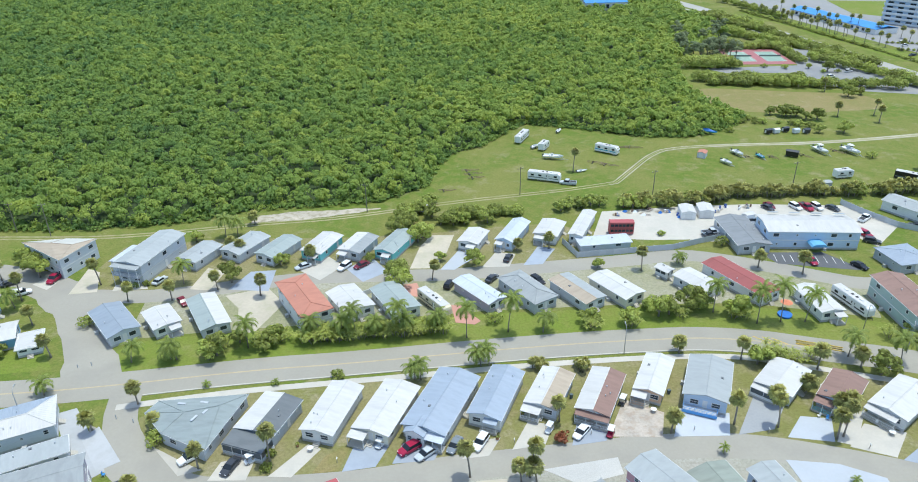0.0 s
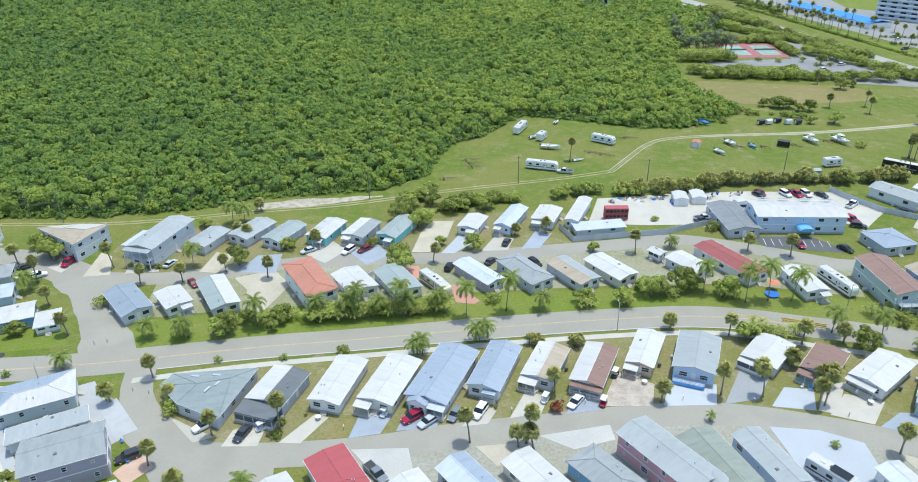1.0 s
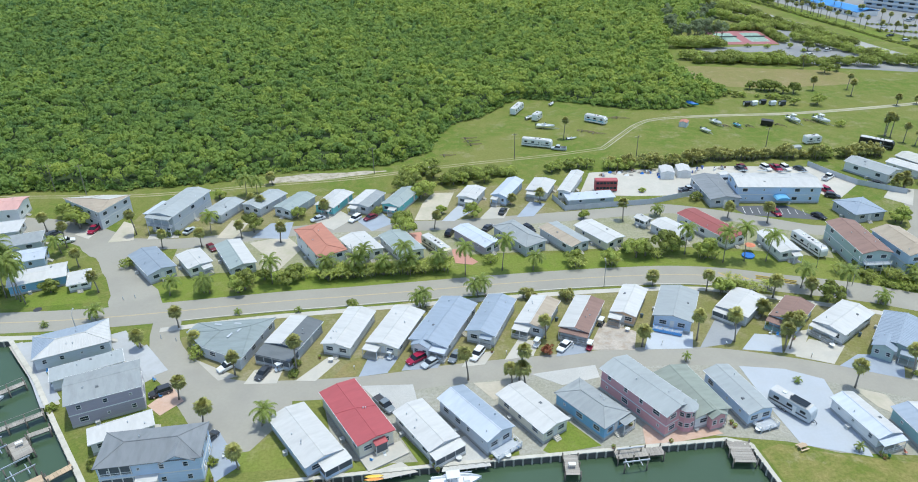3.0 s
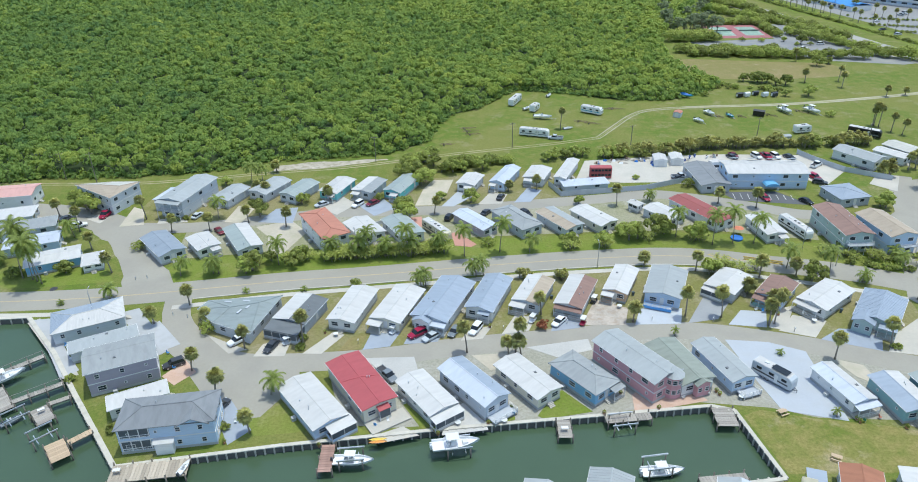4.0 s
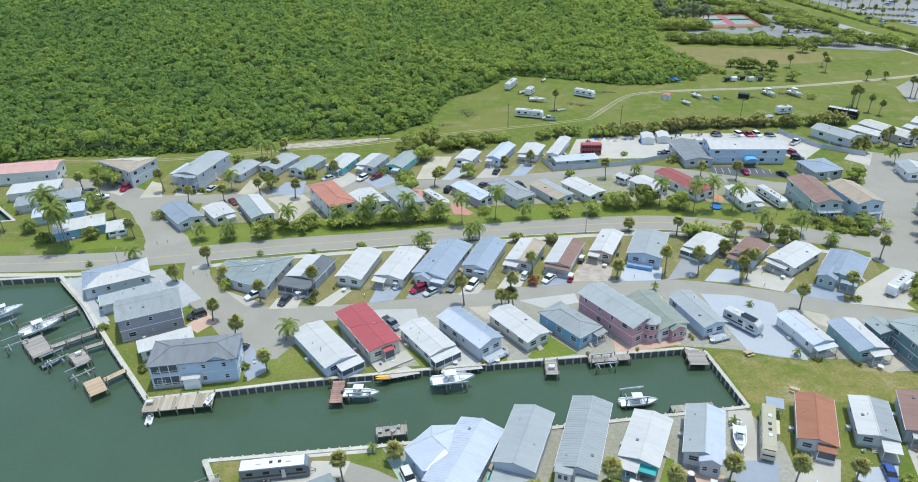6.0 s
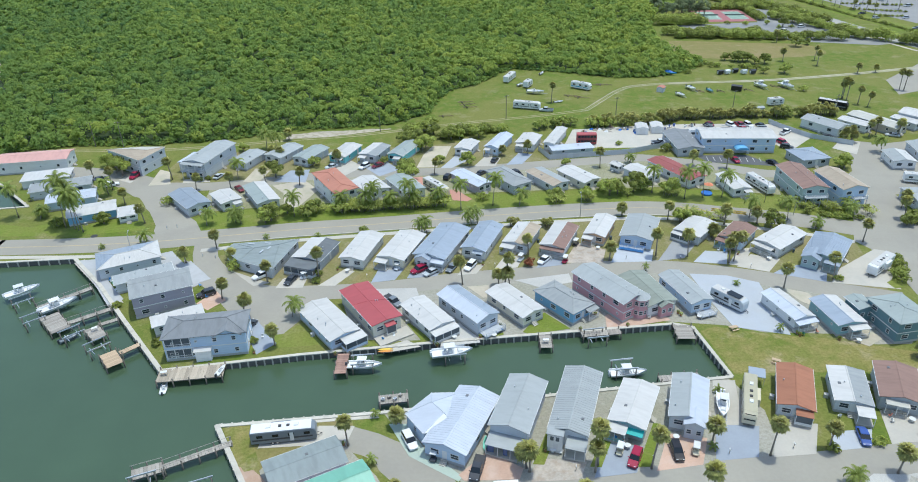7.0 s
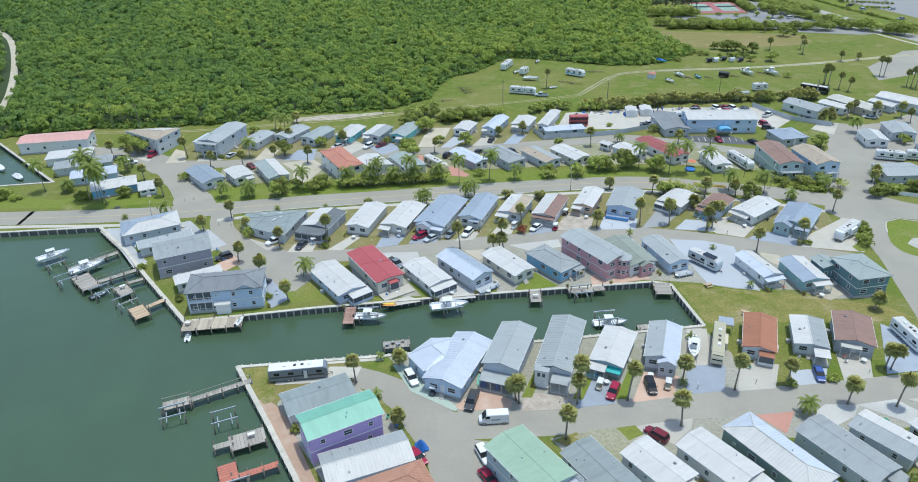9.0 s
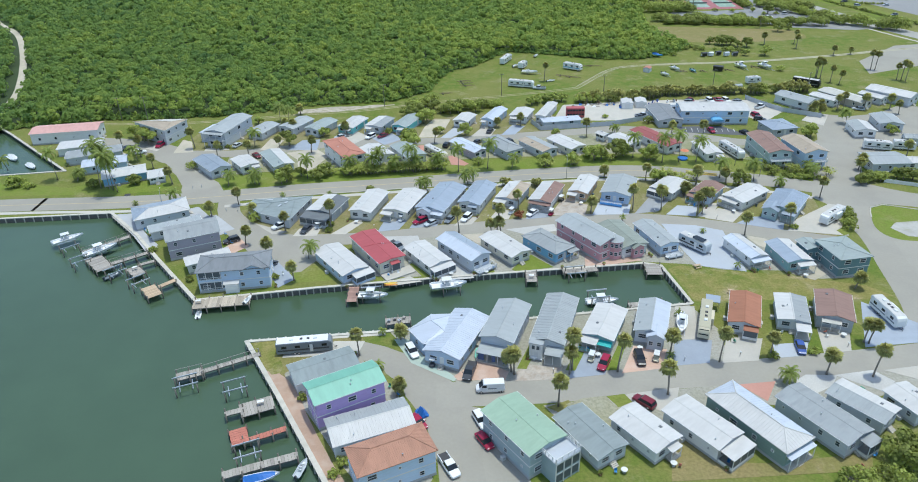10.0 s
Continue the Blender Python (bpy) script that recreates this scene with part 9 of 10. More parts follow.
for q in ((-126, 192, 11), (-138, 195, 10), (-31, 206, 10), (19, 218, 10), (63, 216, 9), (112, 222, 9), (150, 214, 9)):
    pole(*q)
for q in ((-89.5, 109.8, 100), (35.5, 129.0, 90), (93, 137, -100), (-30, 141, -90), (98, 128, 60)):
    street_lamp(*q)
VINYL = mat("grey_fence", (0.50, 0.53, 0.56), 0.6, 0.06, 0.5, 4.0)
fence([(28.6, 182.6), (31.7, 173.8), (44.2, 175.6), (59.6, 177.8), (70, 182)], 1.9, VINYL, "solid grey vinyl fence round a yard")
fence([(121, 207), (124, 200), (130, 190), (142, 182)], 1.9, VINYL, "solid grey vinyl fence beside the clubhouse yard")
fence([(70, 182), (76, 184)], 1.9, VINYL, "short grey vinyl fence panel run")
fence([(134.8, 121.6), (141.4, 118.6), (152, 114.2)], 1.3, WALL["white"], "low white picket fence behind a hedge by the road")
fence([(-30, 152.5), (-22, 158)], 1.4, WALL["white"], "low white fence between homes")


def umbrella(x, y, col, label):
    U = thing("parasol", pose(x, y, 0), label, "parasol")
    bm = bmesh.new()
    tube(bm, [(0, 0, 0), (0, 0, 2.5)], [0.03, 0.03], 5)
    part("pole", bm, ALU, U)
    bm = bmesh.new()
    top = bm.verts.new((0, 0, 2.6))
    r = [bm.verts.new((1.5 * math.cos(k * math.pi / 4), 1.5 * math.sin(k * math.pi / 4), 2.05 + 0.06 * (k % 2))) for k in range(8)]
    for k in range(8):
        bm.faces.new((top, r[k], r[(k + 1) % 8]))
    part("canopy", bm, col, U)


umbrella(78.6, 146.3, mat("orange_canvas", (0.62, 0.22, 0.12), 0.8, 0.08, 0.8, 5.0), "orange canvas parasol on the lawn")
bm = bmesh.new()
tube(bm, [(0, 0, 0), (0, 0, 0.5)], [1.6, 1.7], 18)
P = solid("paddling_pool", bm, TARP, pose(77.4, 143.6, 0), "round blue paddling pool on the lawn", "pool")


def table_set(x, y, rot):
    T = thing("picnic_table", pose(x, y, 0.02, 0, 0, rot), "brown wooden picnic table on grass", "picnic table")
    bm = bmesh.new()
    box(bm, (0, 0, 0.74), (1.8, 0.75, 0.06))
    part("tabletop", bm, TANWOOD, T)
    for s in (-1, 1):
        bm = bmesh.new()
        box(bm, (0, s * 0.75, 0.44), (1.8, 0.26, 0.05))
        part("bench", bm, TANWOOD, T)
        bm = bmesh.new()
        box(bm, (s * 0.6, 0, 0.36), (0.08, 1.6, 0.1))
        box(bm, (s * 0.6, 0.35, 0.36), (0.08, 0.08, 0.72))
        box(bm, (s * 0.6, -0.35, 0.36), (0.08, 0.08, 0.72))
        part("leg", bm, TANWOOD, T)


table_set(61.5, 72.2, 20)
table_set(66.3, 60.3, -30)
bm = bmesh.new()
box(bm, (0, 0, 0.45), (1.6, 1.0, 0.9), top=(0.9, 0.9))
solid("skip", bm, mat("green_plastic", (0.03, 0.25, 0.13), 0.5, 0.06, 0.8, 5.0), pose(79.5, 24.5, 0, 0, 0, 20), "green plastic waste bin beside a home", "waste bin")
bm = bmesh.new()
loft(bm, [[(x, -w, 0.1), (x, w, 0.1), (x, 0, h)] for x, w, h in ((-1.4, 0.9, 0.5), (-0.6, 1.0, 1.5), (0.7, 1.0, 1.6), (1.4, 0.8, 0.7))])
solid("covered_cart", bm, TARP, pose(-6.6, 20.2, 0, 0, 0, -60), "vehicle under a bright blue tarp", "covered cart")

# ---- hedges and belts of trees ----
def row(kind, x0, y0, x1, y1, gap, h, wob=0.8):
    d = math.hypot(x1 - x0, y1 - y0)
    n = max(1, int(d / gap))
    rng = random.Random(int(x0 * 3 + y0))
    for i in range(n + 1):
        t = i / n
        plant(kind, x0 + (x1 - x0) * t + rng.uniform(-wob, wob), y0 + (y1 - y0) * t + rng.uniform(-wob, wob), h * rng.uniform(0.75, 1.2))


row("tree", -52, 135.0, -44, 136, 6.0, 4.2)
row("areca", -55, 134.0, -42, 135.6, 5.0, 3.6)
row("areca", -38, 134.9, -5, 138.4, 2.2, 4.4, 0.7)
row("tree", -36, 136.2, -6, 139.4, 7.5, 4.0)
row("coconut", -36, 135.6, -6, 138.6, 7.5, 4.6)
row("palmetto", 84, 213.5, 118, 215.5, 2.6, 4.2)
row("palmetto", 119, 214, 130, 215, 2.8, 4.2)
row("tree", 128, 214, 136, 215, 3.0, 5.0)
row("palmetto", 137, 214, 150, 216, 2.8, 4.6)
row("thicket", -2, 200.5, 4, 201, 2.2, 4.2)
row("thicket", 10, 203, 16, 203, 2.2, 4.0)
row("tree", 34, 206.5, 44, 209, 3.0, 4.4)
row("palmetto", 53, 207.5, 58, 208, 2.6, 5.0)
row("palmetto", 65, 208.5, 68, 209.5, 2.6, 4.2)
row("palmetto", 75, 209, 81, 211, 2.8, 4.6)
row("tree", -20, 190, -16, 206, 2.4, 5.2)
row("tree", -14, 205, -10, 212, 2.4, 4.8)
for x, y, h in ((39.5, 139.9, 4.2), (64.6, 142.8, 4.2), (67.2, 142.6, 3.6), (29.8, 139.0, 4.0), (52.4, 143.6, 3.6)):
    plant("areca", x, y, h)
for x, y, h in ((15.8, 124.4, 3.2), (25.2, 123.8, 3.0)):
    plant("palmetto", x, y, h)
row("areca", 65, 126.8, 76, 125.4, 2.4, 3.8)
row("areca", 98, 134.5, 119, 127.5, 3.4, 3.4)
row("shrub", 103, 129, 116, 124.5, 2.6, 1.8)
row("tree", 127, 121, 135, 123.5, 2.2, 4.4)
row("tree", 141, 124, 148, 122, 2.6, 3.6)
plant("cabbage", 128.6, 124.6, 6.5)
row("shrub", 113.8, 101.5, 109.2, 91, 2.0, 2.4)
row("shrub", 98, 300, 128, 292, 3.0, 2.0, 1.5)
# belts of trees behind the field, beside the courts and the highway
row("thicket", 124, 352, 210, 340, 3.6, 5.2, 1.6)
row("thicket", 122, 360, 170, 352, 4.0, 5.2, 1.6)
row("thicket", 124, 387, 150, 384, 3.4, 6.4, 1.4)
row("thicket", 196, 400, 222, 356, 4.4, 5.2, 1.6)
row("thicket", 204, 410, 216, 384, 4.4, 5.2, 1.6)
row("thicket", 214, 350, 250, 322, 4.0, 6.0, 2.5)
row("thicket", 150, 436, 196, 432, 4.2, 5.2, 1.6)
row("thicket", 174, 470, 198, 436, 4.2, 5.4, 2.0)
row("thicket", 186, 540, 192, 500, 5.0, 5.2, 1.6)
row("shrub", 212, 554, 228, 492, 2.8, 2.0, 0.5)
row("shrub", 228, 492, 236, 456, 2.8, 2.0, 0.5)
row("shrub", 236, 456, 250, 392, 2.8, 2.0, 0.5)
row("shrub", 250, 392, 268, 330, 2.8, 2.0, 0.5)
row("shrub", 257, 421, 285, 408, 2.4, 1.5, 0.4)
row("shrub", 262, 399, 276, 395, 2.4, 1.5, 0.4)
row("shrub", 260, 439, 300, 428, 2.6, 1.5, 0.4)
row("shrub", 231, 474, 246, 419, 3.0, 1.6, 0.4)
row("cabbage", 228, 520, 244, 460, 6.0, 7.0, 2.0)
row("thicket", 194, 500, 203, 460, 3.6, 4.6, 1.0)
row("thicket", 186, 540, 200, 490, 4.0, 4.6, 2.0)
row("thicket", 196, 446, 212, 414, 3.8, 4.8, 2.0)
row("thicket", 202, 462, 212, 430, 3.4, 4.4, 1.0)
row("thicket", 213, 428, 224, 384, 3.6, 4.8, 1.2)
row("thicket", 178, 540, 192, 486, 5.0, 4.6, 1.5)
row("cabbage", 222, 540, 262, 400, 9.0, 7.5, 3.0)
row("cabbage", 236, 540, 290, 420, 9.0, 7.5, 4.0)
row("thicket", 214, 600, 232, 520, 6.0, 5.0, 3.0)
row("tree", 134, 300, 150, 292, 4.0, 5.0, 2.0)
row("shrub", 120, 290, 150, 284, 4.0, 2.4, 1.5)

row("thicket", 150, 431, 192, 429.5, 4.0, 4.6, 1.0)
row("thicket", 189, 426, 188, 394, 4.2, 4.2, 1.0)

row("pine", 136, 406, 155, 408, 3.0, 12, 2.0)
row("pine", 138, 416, 152, 424, 3.4, 11, 3.0)
row("pine", 132, 420, 140, 470, 5.0, 10, 4.0)
row("pine", 154, 452, 172, 480, 5.0, 9, 3.0)
row("thicket", 126, 398, 146, 392, 3.6, 4.6, 1.5)

# ---- tennis courts ----
# both court colours are dulled to carry the haze of the distance
COURT_RED = mat("court_red", (0.35, 0.14, 0.145), 0.85, 0.06, 0.2, 2.0, world_space=True)
COURT_GREEN = mat("court_green", (0.26, 0.37, 0.30), 0.85, 0.06, 0.2, 2.0, world_space=True)
court = pose(169, 410, 0, 0, 0, -2)
bm = bmesh.new()
box(bm, (0, 0, 0.03), (33, 37, 0.08))
solid("tennis_court", bm, COURT_RED, court, "red hard surface round two tennis courts", "tennis court", kind="structure")
for dx in (-8.4, 8.4):
    bm = bmesh.new()
    box(bm, (0, 0, 0.08), (10.97, 23.77, 0.04))
    solid("tennis_court", bm, COURT_GREEN, court @ pose(dx, 0, 0), "green tennis court with white lines", "tennis court", "tennis courts", "structure")
    bm = bmesh.new()
    for x0, y0, sx, sy in ((-5.48, 0, 0.12, 23.8), (5.48, 0, 0.12, 23.8), (-4.11, 0, 0.1, 23.8), (4.11, 0, 0.1, 23.8), (0, 11.88, 11, 0.12), (0, -11.88, 11, 0.12), (0, 6.4, 8.2, 0.1), (0, -6.4, 8.2, 0.1), (0, 0, 0.1, 12.8)):
        box(bm, (x0, y0, 0.105), (sx, sy, 0.01))
    solid("court_lines", bm, WHITEPAINT, court @ pose(dx, 0, 0), "white painted tennis court lines", "court lines", kind="structure")
    bm = bmesh.new()
    box(bm, (0, 0, 0.55), (12.4, 0.04, 0.9))
    solid("tennis_net", bm, mat("net_mesh", (0.20, 0.23, 0.21), 0.9, 0.1, 1.0, 4.0), court @ pose(dx, 0, 0), "dark tennis net across a court", "tennis net")

# ---- highway, car parks and buildings in the distance ----
sheet("parking_lot", [(132, 384), (184, 388), (196, 430), (206, 425), (212, 376), (222, 352), (240, 330), (226, 326), (186, 338), (176, 372), (140, 374)], 0.03, mat("far_lot", (0.24, 0.245, 0.25), 0.9, 0.14, 0.05, 1.0, stain=(0.32, 0.31, 0.28), stain_amt=0.7, world_space=True), "pale grey parking lot by the courts", "parking lot")
HWY = [(150, 680), (180, 590), (198, 526), (209.5, 468), (219, 434), (234, 367), (259, 290), (298, 200)]
ribbon("highway", HWY, 12.0, 0.04, PALEROAD, "pale concrete highway in the distance", "road", 6.0)
ribbon("pavement", HWY, 1.8, 0.05, CONC, "pale pavement beside the highway", "pavement", 6.0, shift=-11.0)
sheet("parking_lot", [(222, 600), (232, 540), (250, 470), (262, 420), (290, 330), (420, 330), (420, 640), (240, 640)], 0.02, mat("car_park", (0.28, 0.28, 0.275), 0.9, 0.12, 0.04, 0.8, stain=(0.27, 0.27, 0.27), stain_amt=0.7, world_space=True), "wide pale car park beyond the highway", "parking lot")
ribbon("lawn", [(216, 556), (231, 492), (243, 436), (262, 360)], 15, 0.03, LAWN, "green verge with palms beyond the highway", "lawn", 6.0)
sheet("lawn", [(289, 542), (305, 526), (330, 545), (345, 590), (297, 600)], 0.04, LAWN, "green lawn before a tall building", "lawn")
BLUEROOF = mat("blue_metal_roof", (0.06, 0.26, 0.62), 0.4, 0.06, 0.1, 1.0)


def long_hall(x, y, rot, L, W, h, label):
    Hh = thing("hall", pose(x, y, 0, 0, 0, rot), label, "building")
    bm = bmesh.new()
    box(bm, (0, 0, h / 2), (L - 1, W - 1, h))
    part("wall", bm, WALL["white"], Hh)
    for s in (-1, 1):
        bm = bmesh.new()
        slab(bm, [(-L / 2, 0, h + 1.8), (L / 2, 0, h + 1.8), (L / 2, s * W / 2, h), (-L / 2, s * W / 2, h)], 0.2)
        part("roof", bm, BLUEROOF, Hh)
        for i in range(int(L / 5)):
            bm = bmesh.new()
            box(bm, (-L / 2 + 3 + 5 * i, s * (W / 2 - 0.48), h * 0.5), (2.4, 0.1, h * 0.5))
            part("window", bm, GLASS, Hh)


long_hall(263, 506, -75, 84, 18, 3.4, "long white hall with a bright blue roof")
long_hall(112, 578, 5, 34, 18, 6.0, "white hall with a blue roof beyond trees")


def tower(x, y, rot, W, D, floors, label):
    T = thing("apartment_tower", pose(x, y, 0, 0, 0, rot), label, "apartment building")
    h = floors * 3.0
    bm = bmesh.new()
    box(bm, (0, 0, h / 2), (W, D, h))
    part("wall", bm, WALL["paleblue"], T)
    bm = bmesh.new()
    box(bm, (0, 0, h + 0.4), (W + 0.6, D + 0.6, 0.8))
    part("roof", bm, ROOF["white"], T)
    bm = bmesh.new()
    box(bm, (0, 0, 0), (W / 8 - 3.4, 0.12, 1.5))
    pane = data("window", bm, GLASS)
    bm = bmesh.new()
    box(bm, (0, 0, 0), (W + 0.4, 1.6, 0.2))
    box(bm, (0, -0.75, 0.7), (W + 0.4, 0.1, 1.3))
    bal = data("balcony", bm, TRIM)
    for f in range(floors):
        part("balcony", bal, None, T).matrix_local = pose(0, -D / 2 - 0.8, f * 3.0 + 0.1)
        for i in range(8):
            part("window", pane, None, T).matrix_local = pose(-W / 2 + W * (i + 0.5) / 8, -D / 2, f * 3.0 + 1.6)


tower(316.7, 490, -50, 56, 20, 9, "tall pale apartment building with white balconies")
rng = random.Random(9)
for i in range(12):
    x, y = rng.uniform(256, 300), rng.uniform(350, 460)
    if math.hypot(x - 316.7, y - 490) < 40:
        continue
    car(rng.choice(("sedan", "suv")), rng.choice(("white", "silver", "dark", "grey")), x, y, rng.choice((15, 105, 195)), "parked car in the distant car park")
for x, y in ((214, 455), (226, 410), (205, 500), (188, 555)):
    car("sedan", "dark", x, y, 105, "dark car driving on the highway")
for x, y in ((196, 345), (190, 362), (204, 372), (182, 352)):
    car("suv", "white", x, y, 20, "white car in the lot by the courts")

# ---- clutter round the homes ----
CHAIRCOL = [mat("blue_plastic", (0.06, 0.25, 0.55), 0.5, 0.06, 0.8, 5.0), PLASTIC, mat("green_cloth", (0.08, 0.28, 0.18), 0.7, 0.06, 0.8, 5.0), REDWOOD]


def patio_chair(m, k=0):
    C = thing("patio_chair", m, ("blue plastic patio chair", "white plastic patio chair", "green cloth patio chair", "red wooden patio chair")[k] + " outside a home", "chair", "patio chairs")
    bm = bmesh.new()
    box(bm, (0, 0, 0.42), (0.5, 0.5, 0.06))
    part("seat", bm, CHAIRCOL[k], C)
    bm = bmesh.new()
    box(bm, (0, 0.25, 0.72), (0.5, 0.06, 0.6))
    part("backrest", bm, CHAIRCOL[k], C)
    for i in (-1, 1):
        for j in (-1, 1):
            bm = bmesh.new()
            box(bm, (i * 0.22, j * 0.22, 0.2), (0.05, 0.05, 0.4))
            part("leg", bm, ALU, C)
    return C


def round_table(m):
    T = thing("patio_table", m, "round white patio table on a slab", "table", "patio tables")
    bm = bmesh.new()
    tube(bm, [(0, 0, 0.7), (0, 0, 0.75)], [0.6, 0.6], 14)
    part("tabletop", bm, PLASTIC, T)
    bm = bmesh.new()
    tube(bm, [(0, 0, 0), (0, 0, 0.05), (0, 0, 0.1), (0, 0, 0.7)], [0.3, 0.28, 0.05, 0.05], 8)
    part("pedestal", bm, ALU, T)
    return T


def bin_mesh():
    bm = bmesh.new()
    loft(bm, [[(-a, -a, z), (a, -a, z), (a, a, z), (-a, a, z)] for a, z in ((0.22, 0.0), (0.29, 0.9), (0.32, 0.92), (0.3, 1.02))])
    return data("waste_bin", bm, mat("bin_plastic", (0.10, 0.14, 0.17), 0.5, 0.08, 0.8, 5.0))


def planter_mesh():
    bm = bmesh.new()
    tube(bm, [(0, 0, 0), (0, 0, 0.4)], [0.22, 0.32], 10)
    return data("pot", bm, mat("clay_pot", (0.42, 0.2, 0.12), 0.8, 0.1, 0.8, 5.0))


BIN, POT = bin_mesh(), planter_mesh()
bm = bmesh.new()
leaf_cloud(bm, random.Random(4), [((0, 0, 0.65), (0.4, 0.4, 0.35))], 60, 0.14)
POTLEAF = data("plant", bm, LEAF2)
chairs = [patio_chair(pose(-90.5 + 0.8 * k, 97.5 - 0.8 * k, 0.06, 0, 0, 40 * k), k) for k in range(4)]
table0 = round_table(pose(-86.5, 92.5, 0.06))
rng = random.Random(21)
for Hm in (H_s1_3, H_s1_4, H_s1_6, H_s1_7, H_s1_9, H_s1_12, H_s1_13, H_s2_15, H_s2_16, H_s2_17, H_s2_18, H_s2_19, H_s2_20, H_s2_21, H_s2_22, H_s2_23, H_s2_24, H_s2_25, H_k77, H_k78, H_k79, H_k80, H_k81, H_k82, H_k83, H_j84, H_j85, H_j86, H_j89, H_j90, H_j91, H_j93, H_p29, H_p31):
    w, l, h = DIMS[Hm.name]
    o = Hm.matrix_world
    for i in range(rng.randint(0, 2)):
        copy_thing(rng.choice(chairs), o @ pose(rng.uniform(-0.4, 0.45) * w, -l / 2 - rng.uniform(0.8, 3.0), 0.06, 0, 0, rng.uniform(0, 360)))
    if rng.random() < 0.5:
        copy_thing(table0, o @ pose(rng.uniform(-0.35, 0.35) * w, -l / 2 - rng.uniform(1.4, 2.6), 0.06))
    if rng.random() < 0.6:
        b = new("waste_bin", BIN)
        b.matrix_world = o @ pose(w / 2 + 0.5, rng.uniform(-0.4, 0.4) * l, 0.02, 0, 0, rng.uniform(0, 90))
        tagged(b, "dark plastic wheeled waste bin beside a home", "waste bin", "waste bins")
    for i in range(rng.randint(0, 2)):
        P = thing("potted_plant", o @ pose(rng.choice((-1, 1)) * (w / 2 - 0.2), -l / 2 - rng.uniform(0.3, 2.4), 0.05), "clay pot with a small green plant", "potted plant", "potted plants")
        part("pot", POT, None, P)
        part("plant", POTLEAF, None, P)
dock(-16.5, 50.4, -10.6, 51.2, 2.6, WOOD, "small grey wooden dock with gear on it")
for k, (x, y) in enumerate(((-15.6, 50.2), (-14.4, 50.9), (-13.2, 50.3), (-12.2, 51.4))):
    T = thing("crab_trap", pose(x, y, 0.3, 0, 0, 25 * k), "wire crab trap on a dock", "crab trap", "crab traps")
    bm = bmesh.new()
    for c, sz in (((0, 0, 0.03), (0.7, 0.6, 0.05)), ((0, 0, 0.5), (0.7, 0.6, 0.05)), ((-0.32, 0, 0.27), (0.05, 0.6, 0.42)), ((0.32, 0, 0.27), (0.05, 0.6, 0.42)), ((0, 0.27, 0.27), (0.6, 0.05, 0.42))):
        box(bm, c, sz)
    part("cage", bm, (ALU, WOOD)[k % 2], T)
    bm = bmesh.new()
    tube(bm, [(0, 0, 0.55), (0.1, 0, 0.78)], [0.12, 0.1], 8)
    part("float", bm, PLASTIC, T)
G = thing("gazebo", pose(59.6, 54.2, 0, 0, 0, -18), "small blue-roofed canopy on thin posts", "gazebo")
bm = bmesh.new()
slab(bm, [(-1.6, -1.3, 2.5), (1.6, -1.3, 2.5), (1.6, 1.3, 2.8), (-1.6, 1.3, 2.8)], 0.1)
part("roof", bm, ROOF["bluegrey"], G)
for px in (-1.45, 1.45):
    for py in (-1.15, 1.15):
        bm = bmesh.new()
        tube(bm, [(px, py, 0), (px, py, 2.5)], [0.05, 0.05], 6)
        part("post", bm, ALU, G)
# kayaks on a rack by the canal, posts at the junctions, mail boxes
for k, (x, y, c) in enumerate(((-16.5, 65.8, (0.70, 0.28, 0.05)), (-16.6, 66.5, (0.72, 0.5, 0.06)))):
    bm = bmesh.new()
    loft(bm, [[(x0, -w, 0.42), (x0, 0, 0.22), (x0, w, 0.42), (x0, 0, 0.5)] for x0, w in ((-1.7, 0.03), (-1.0, 0.3), (0, 0.36), (1.0, 0.3), (1.7, 0.03))])
    solid("kayak", bm, mat("kayak_plastic_" + "ab"[k], c, 0.4, 0.05, 0.8, 5.0), pose(x, y, 0.1, 0, 0, 5), "bright orange plastic kayak by the canal" if k == 0 else "bright yellow plastic kayak by the canal", "kayak")
bm = bmesh.new()
loft(bm, [[(x0, -w, 0.42), (x0, 0, 0.22), (x0, w, 0.42), (x0, 0, 0.5)] for x0, w in ((-1.9, 0.03), (-1.1, 0.34), (0, 0.4), (1.1, 0.34), (1.9, 0.03))])
solid("kayak", bm, mat("mint_plastic", (0.25, 0.66, 0.52), 0.4, 0.05, 0.8, 5.0), pose(4.3, 38.2, 0.0, 0, 0, 84), "mint green plastic kayak beside a home", "kayak")
for x0, y0, x1, y1 in ((66.6, 135.2, 69.6, 132.2), (68.6, 134.9, 71.6, 132.0), (70.6, 134.4, 73.4, 131.8)):
    bm = bmesh.new()
    box(bm, ((x0 + x1) / 2, (y0 + y1) / 2, 0.05), (math.hypot(x1 - x0, y1 - y0), 0.28, 0.012), math.degrees(math.atan2(y1 - y0, x1 - x0)))
    solid("road_marking", bm, BRIGHTYELLOW, Matrix(), "yellow painted hatching on the road", "road marking", "yellow hatching", "structure")
ribbon("median", [(75.6, 132.6), (79, 131.5), (84.6, 129.6)], [0.8, 1.3, 0.5], 0.2, DRYGRASS, "low grassy median in the road", "median", 1.0, thick=0.18)
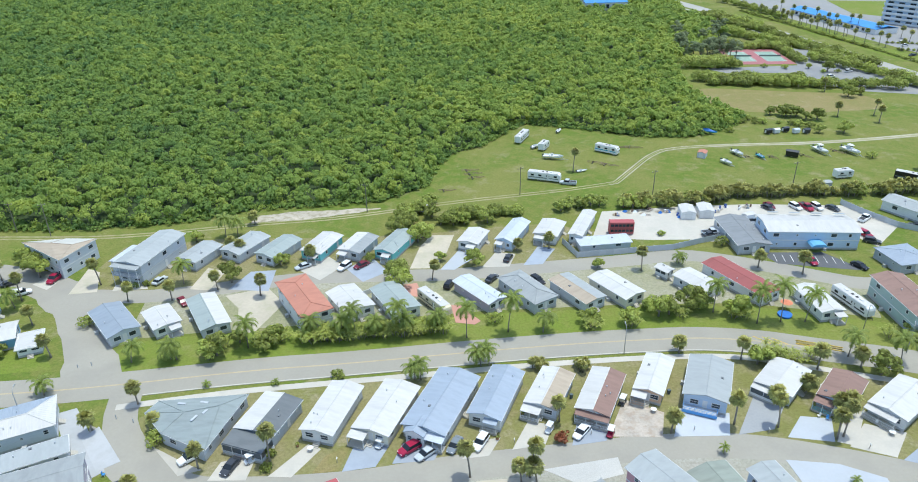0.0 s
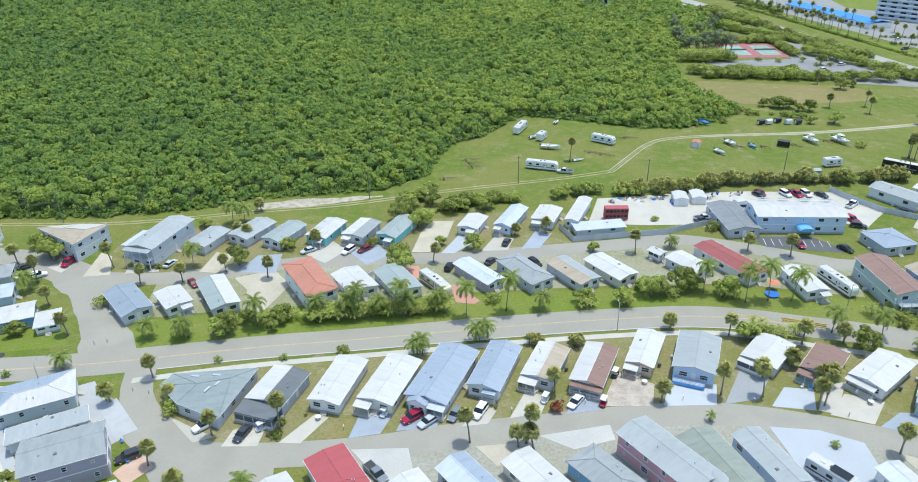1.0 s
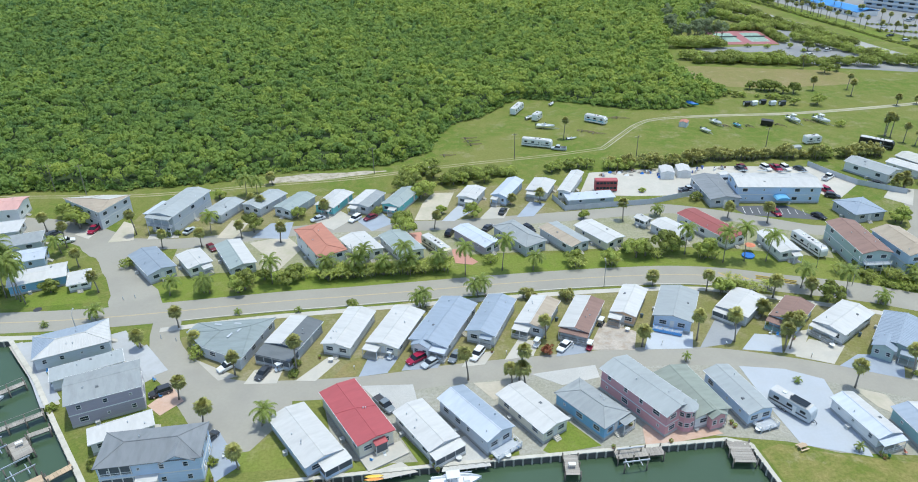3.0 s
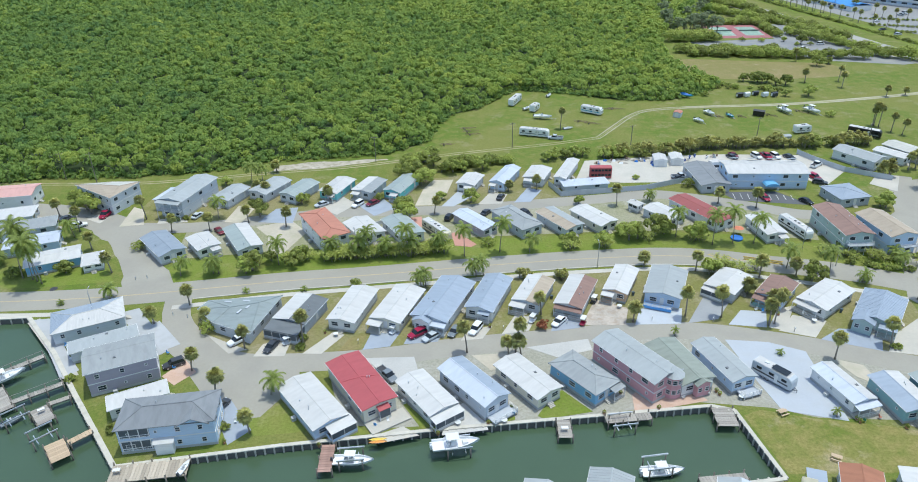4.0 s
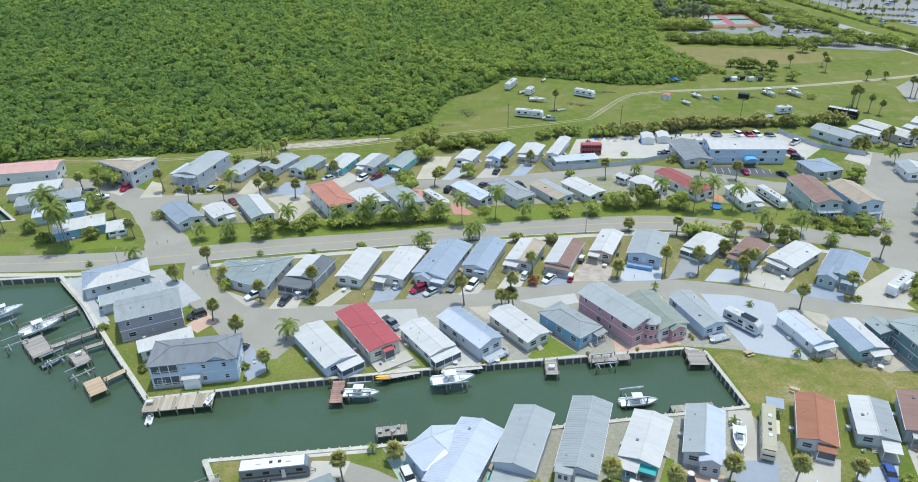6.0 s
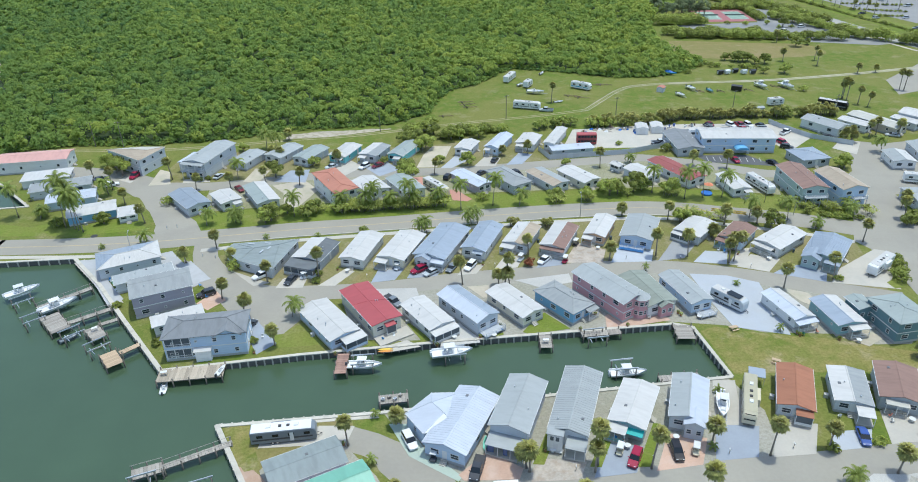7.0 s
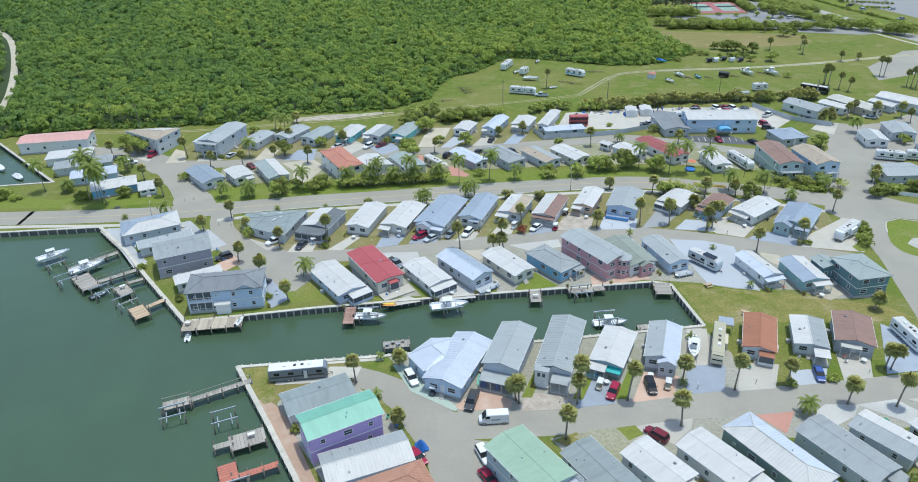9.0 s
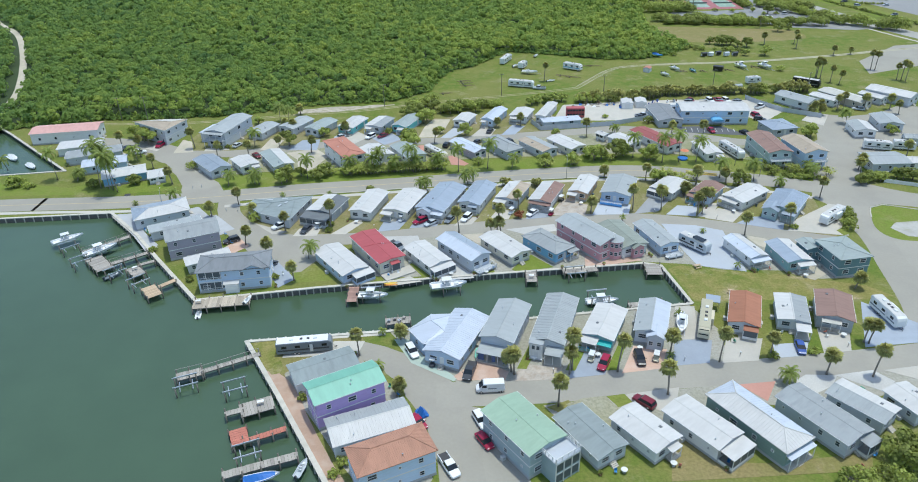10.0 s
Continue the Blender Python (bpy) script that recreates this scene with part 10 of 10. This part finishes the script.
for off in (-0.75, 0.75):
    ribbon("kerb", [(75.4, 132.7), (79, 131.5), (84.8, 129.5)], 0.2, 0.21, BRIGHTYELLOW, "yellow painted kerb of the road median", "kerb", 1.0, thick=0.2, shift=off)
for x, y in ((-83.5, 127.2), (-86.2, 126.4), (-66.5, 108.5), (-70.4, 109.6)):
    bm = bmesh.new()
    tube(bm, [(0, 0, 0), (0, 0, 1.0)], [0.09, 0.09], 8)
    tube(bm, [(0, 0, 1.0), (0, 0, 1.06)], [0.09, 0.03], 8)
    solid("bollard", bm, WALL["grey"], pose(x, y, 0.02), "short grey bollard at the lane's mouth", "bollard", "bollards")
for x, y in ((-24, 97), (-6, 99.4), (9, 101.4), (24, 103.6), (44, 104.4), (58, 103.4), (75, 99), (20, 31.6), (34, 33.6), (48, 35), (60, 36.2), (84, 38.8)):
    M = thing("mail_box", pose(x, y, 0), "white mail box on a post by the lane", "mail box", "mail boxes")
    bm = bmesh.new()
    box(bm, (0, 0, 0.5), (0.09, 0.09, 1.0))
    part("post", bm, WOOD, M)
    bm = bmesh.new()
    loft(bm, [[(0.1 * math.cos(a), y0, 1.1 + 0.13 * math.sin(a)) for a in (-0.9, 0, 0.8, 1.57, 2.34, 3.14, 4.04)] for y0 in (-0.25, 0.25)])
    part("box", bm, PLASTIC, M)
bm = bmesh.new()
tube(bm, [(0, 0, 0), (0, 0, 0.05)], [1.0, 1.0], 16)
solid("manhole_cover", bm, DARK, pose(-106, 122.6, 0.0), "round dark drain cover at the kerb", "drain cover")


# odds and ends stored along the back of the yard
def junk_pile(x, y, seed):
    r = random.Random(seed)
    J = thing("scrap_pile", pose(x, y, 0.02, 0, 0, r.uniform(0, 180)), "low pile of stored boards, drums and tarpaulin", "scrap pile", "scrap piles")
    for k in range(r.randint(3, 5)):
        bm = bmesh.new()
        kind = r.randrange(3)
        px, py = r.uniform(-1.2, 1.2), r.uniform(-0.7, 0.7)
        if kind == 0:
            for i in range(5):
                box(bm, (px, py + 0.24 * i - 0.5, 0.1 + 0.12 * k), (1.6, 0.16, 0.05), r.uniform(-3, 3))
            part("pallet", bm, WOOD, J)
        elif kind == 1:
            tube(bm, [(px, py, 0), (px, py, 0.85)], [0.3, 0.3], 10)
            part("drum", bm, r.choice((PAINT["blue"], RUSTY, PAINT["white"])), J)
        else:
            loft(bm, [[(px + a - 0.8, py - w, 0), (px + a - 0.8, py + w, 0), (px + a - 0.8, py, h)] for a, w, h in ((0, 0.3, 0.2), (0.5, 0.6, 0.7), (1.1, 0.55, 0.6), (1.6, 0.3, 0.2))])
            part("tarpaulin", bm, r.choice((TARP, PAINT["grey"], PAINT["tan"], PAINT["white"])), J)


for i, (x, y) in enumerate(((52, 202.8), (54.5, 203.8), (57, 201.6), (59.2, 204), (62, 203), (64.6, 202.6), (78, 203.4), (80, 203), (82, 205.3), (84.4, 206.4), (87.7, 205.1), (67.4, 200.2), (48, 201), (91, 206))):
    junk_pile(x, y, i)
car("suv", "grey", 88.3, 195.9, 100, "grey car beside the clubhouse wall")
car("pickup", "silver", 73.3, 187.2, 10, "silver pickup beside the office")
car("sedan", "maroon", 97.7, 205.6, -75, "dark red car parked behind the clubhouse")

# a red-leaved shrub among the green ones
R = broadleaf(2.6, 1.7, 77, 420, False, "shrub", "russet red-leaved garden shrub beside a driveway", 0.26)
R.matrix_world = pose(17.9, 101.8, 0)
for o in R.children:
    if o.name.startswith("crown"):
        o.data.materials[0] = let_through(mat("russet_leaf", (0.36, 0.13, 0.06), 0.6, 0.25, 0.3, 2.0, island=0.3))
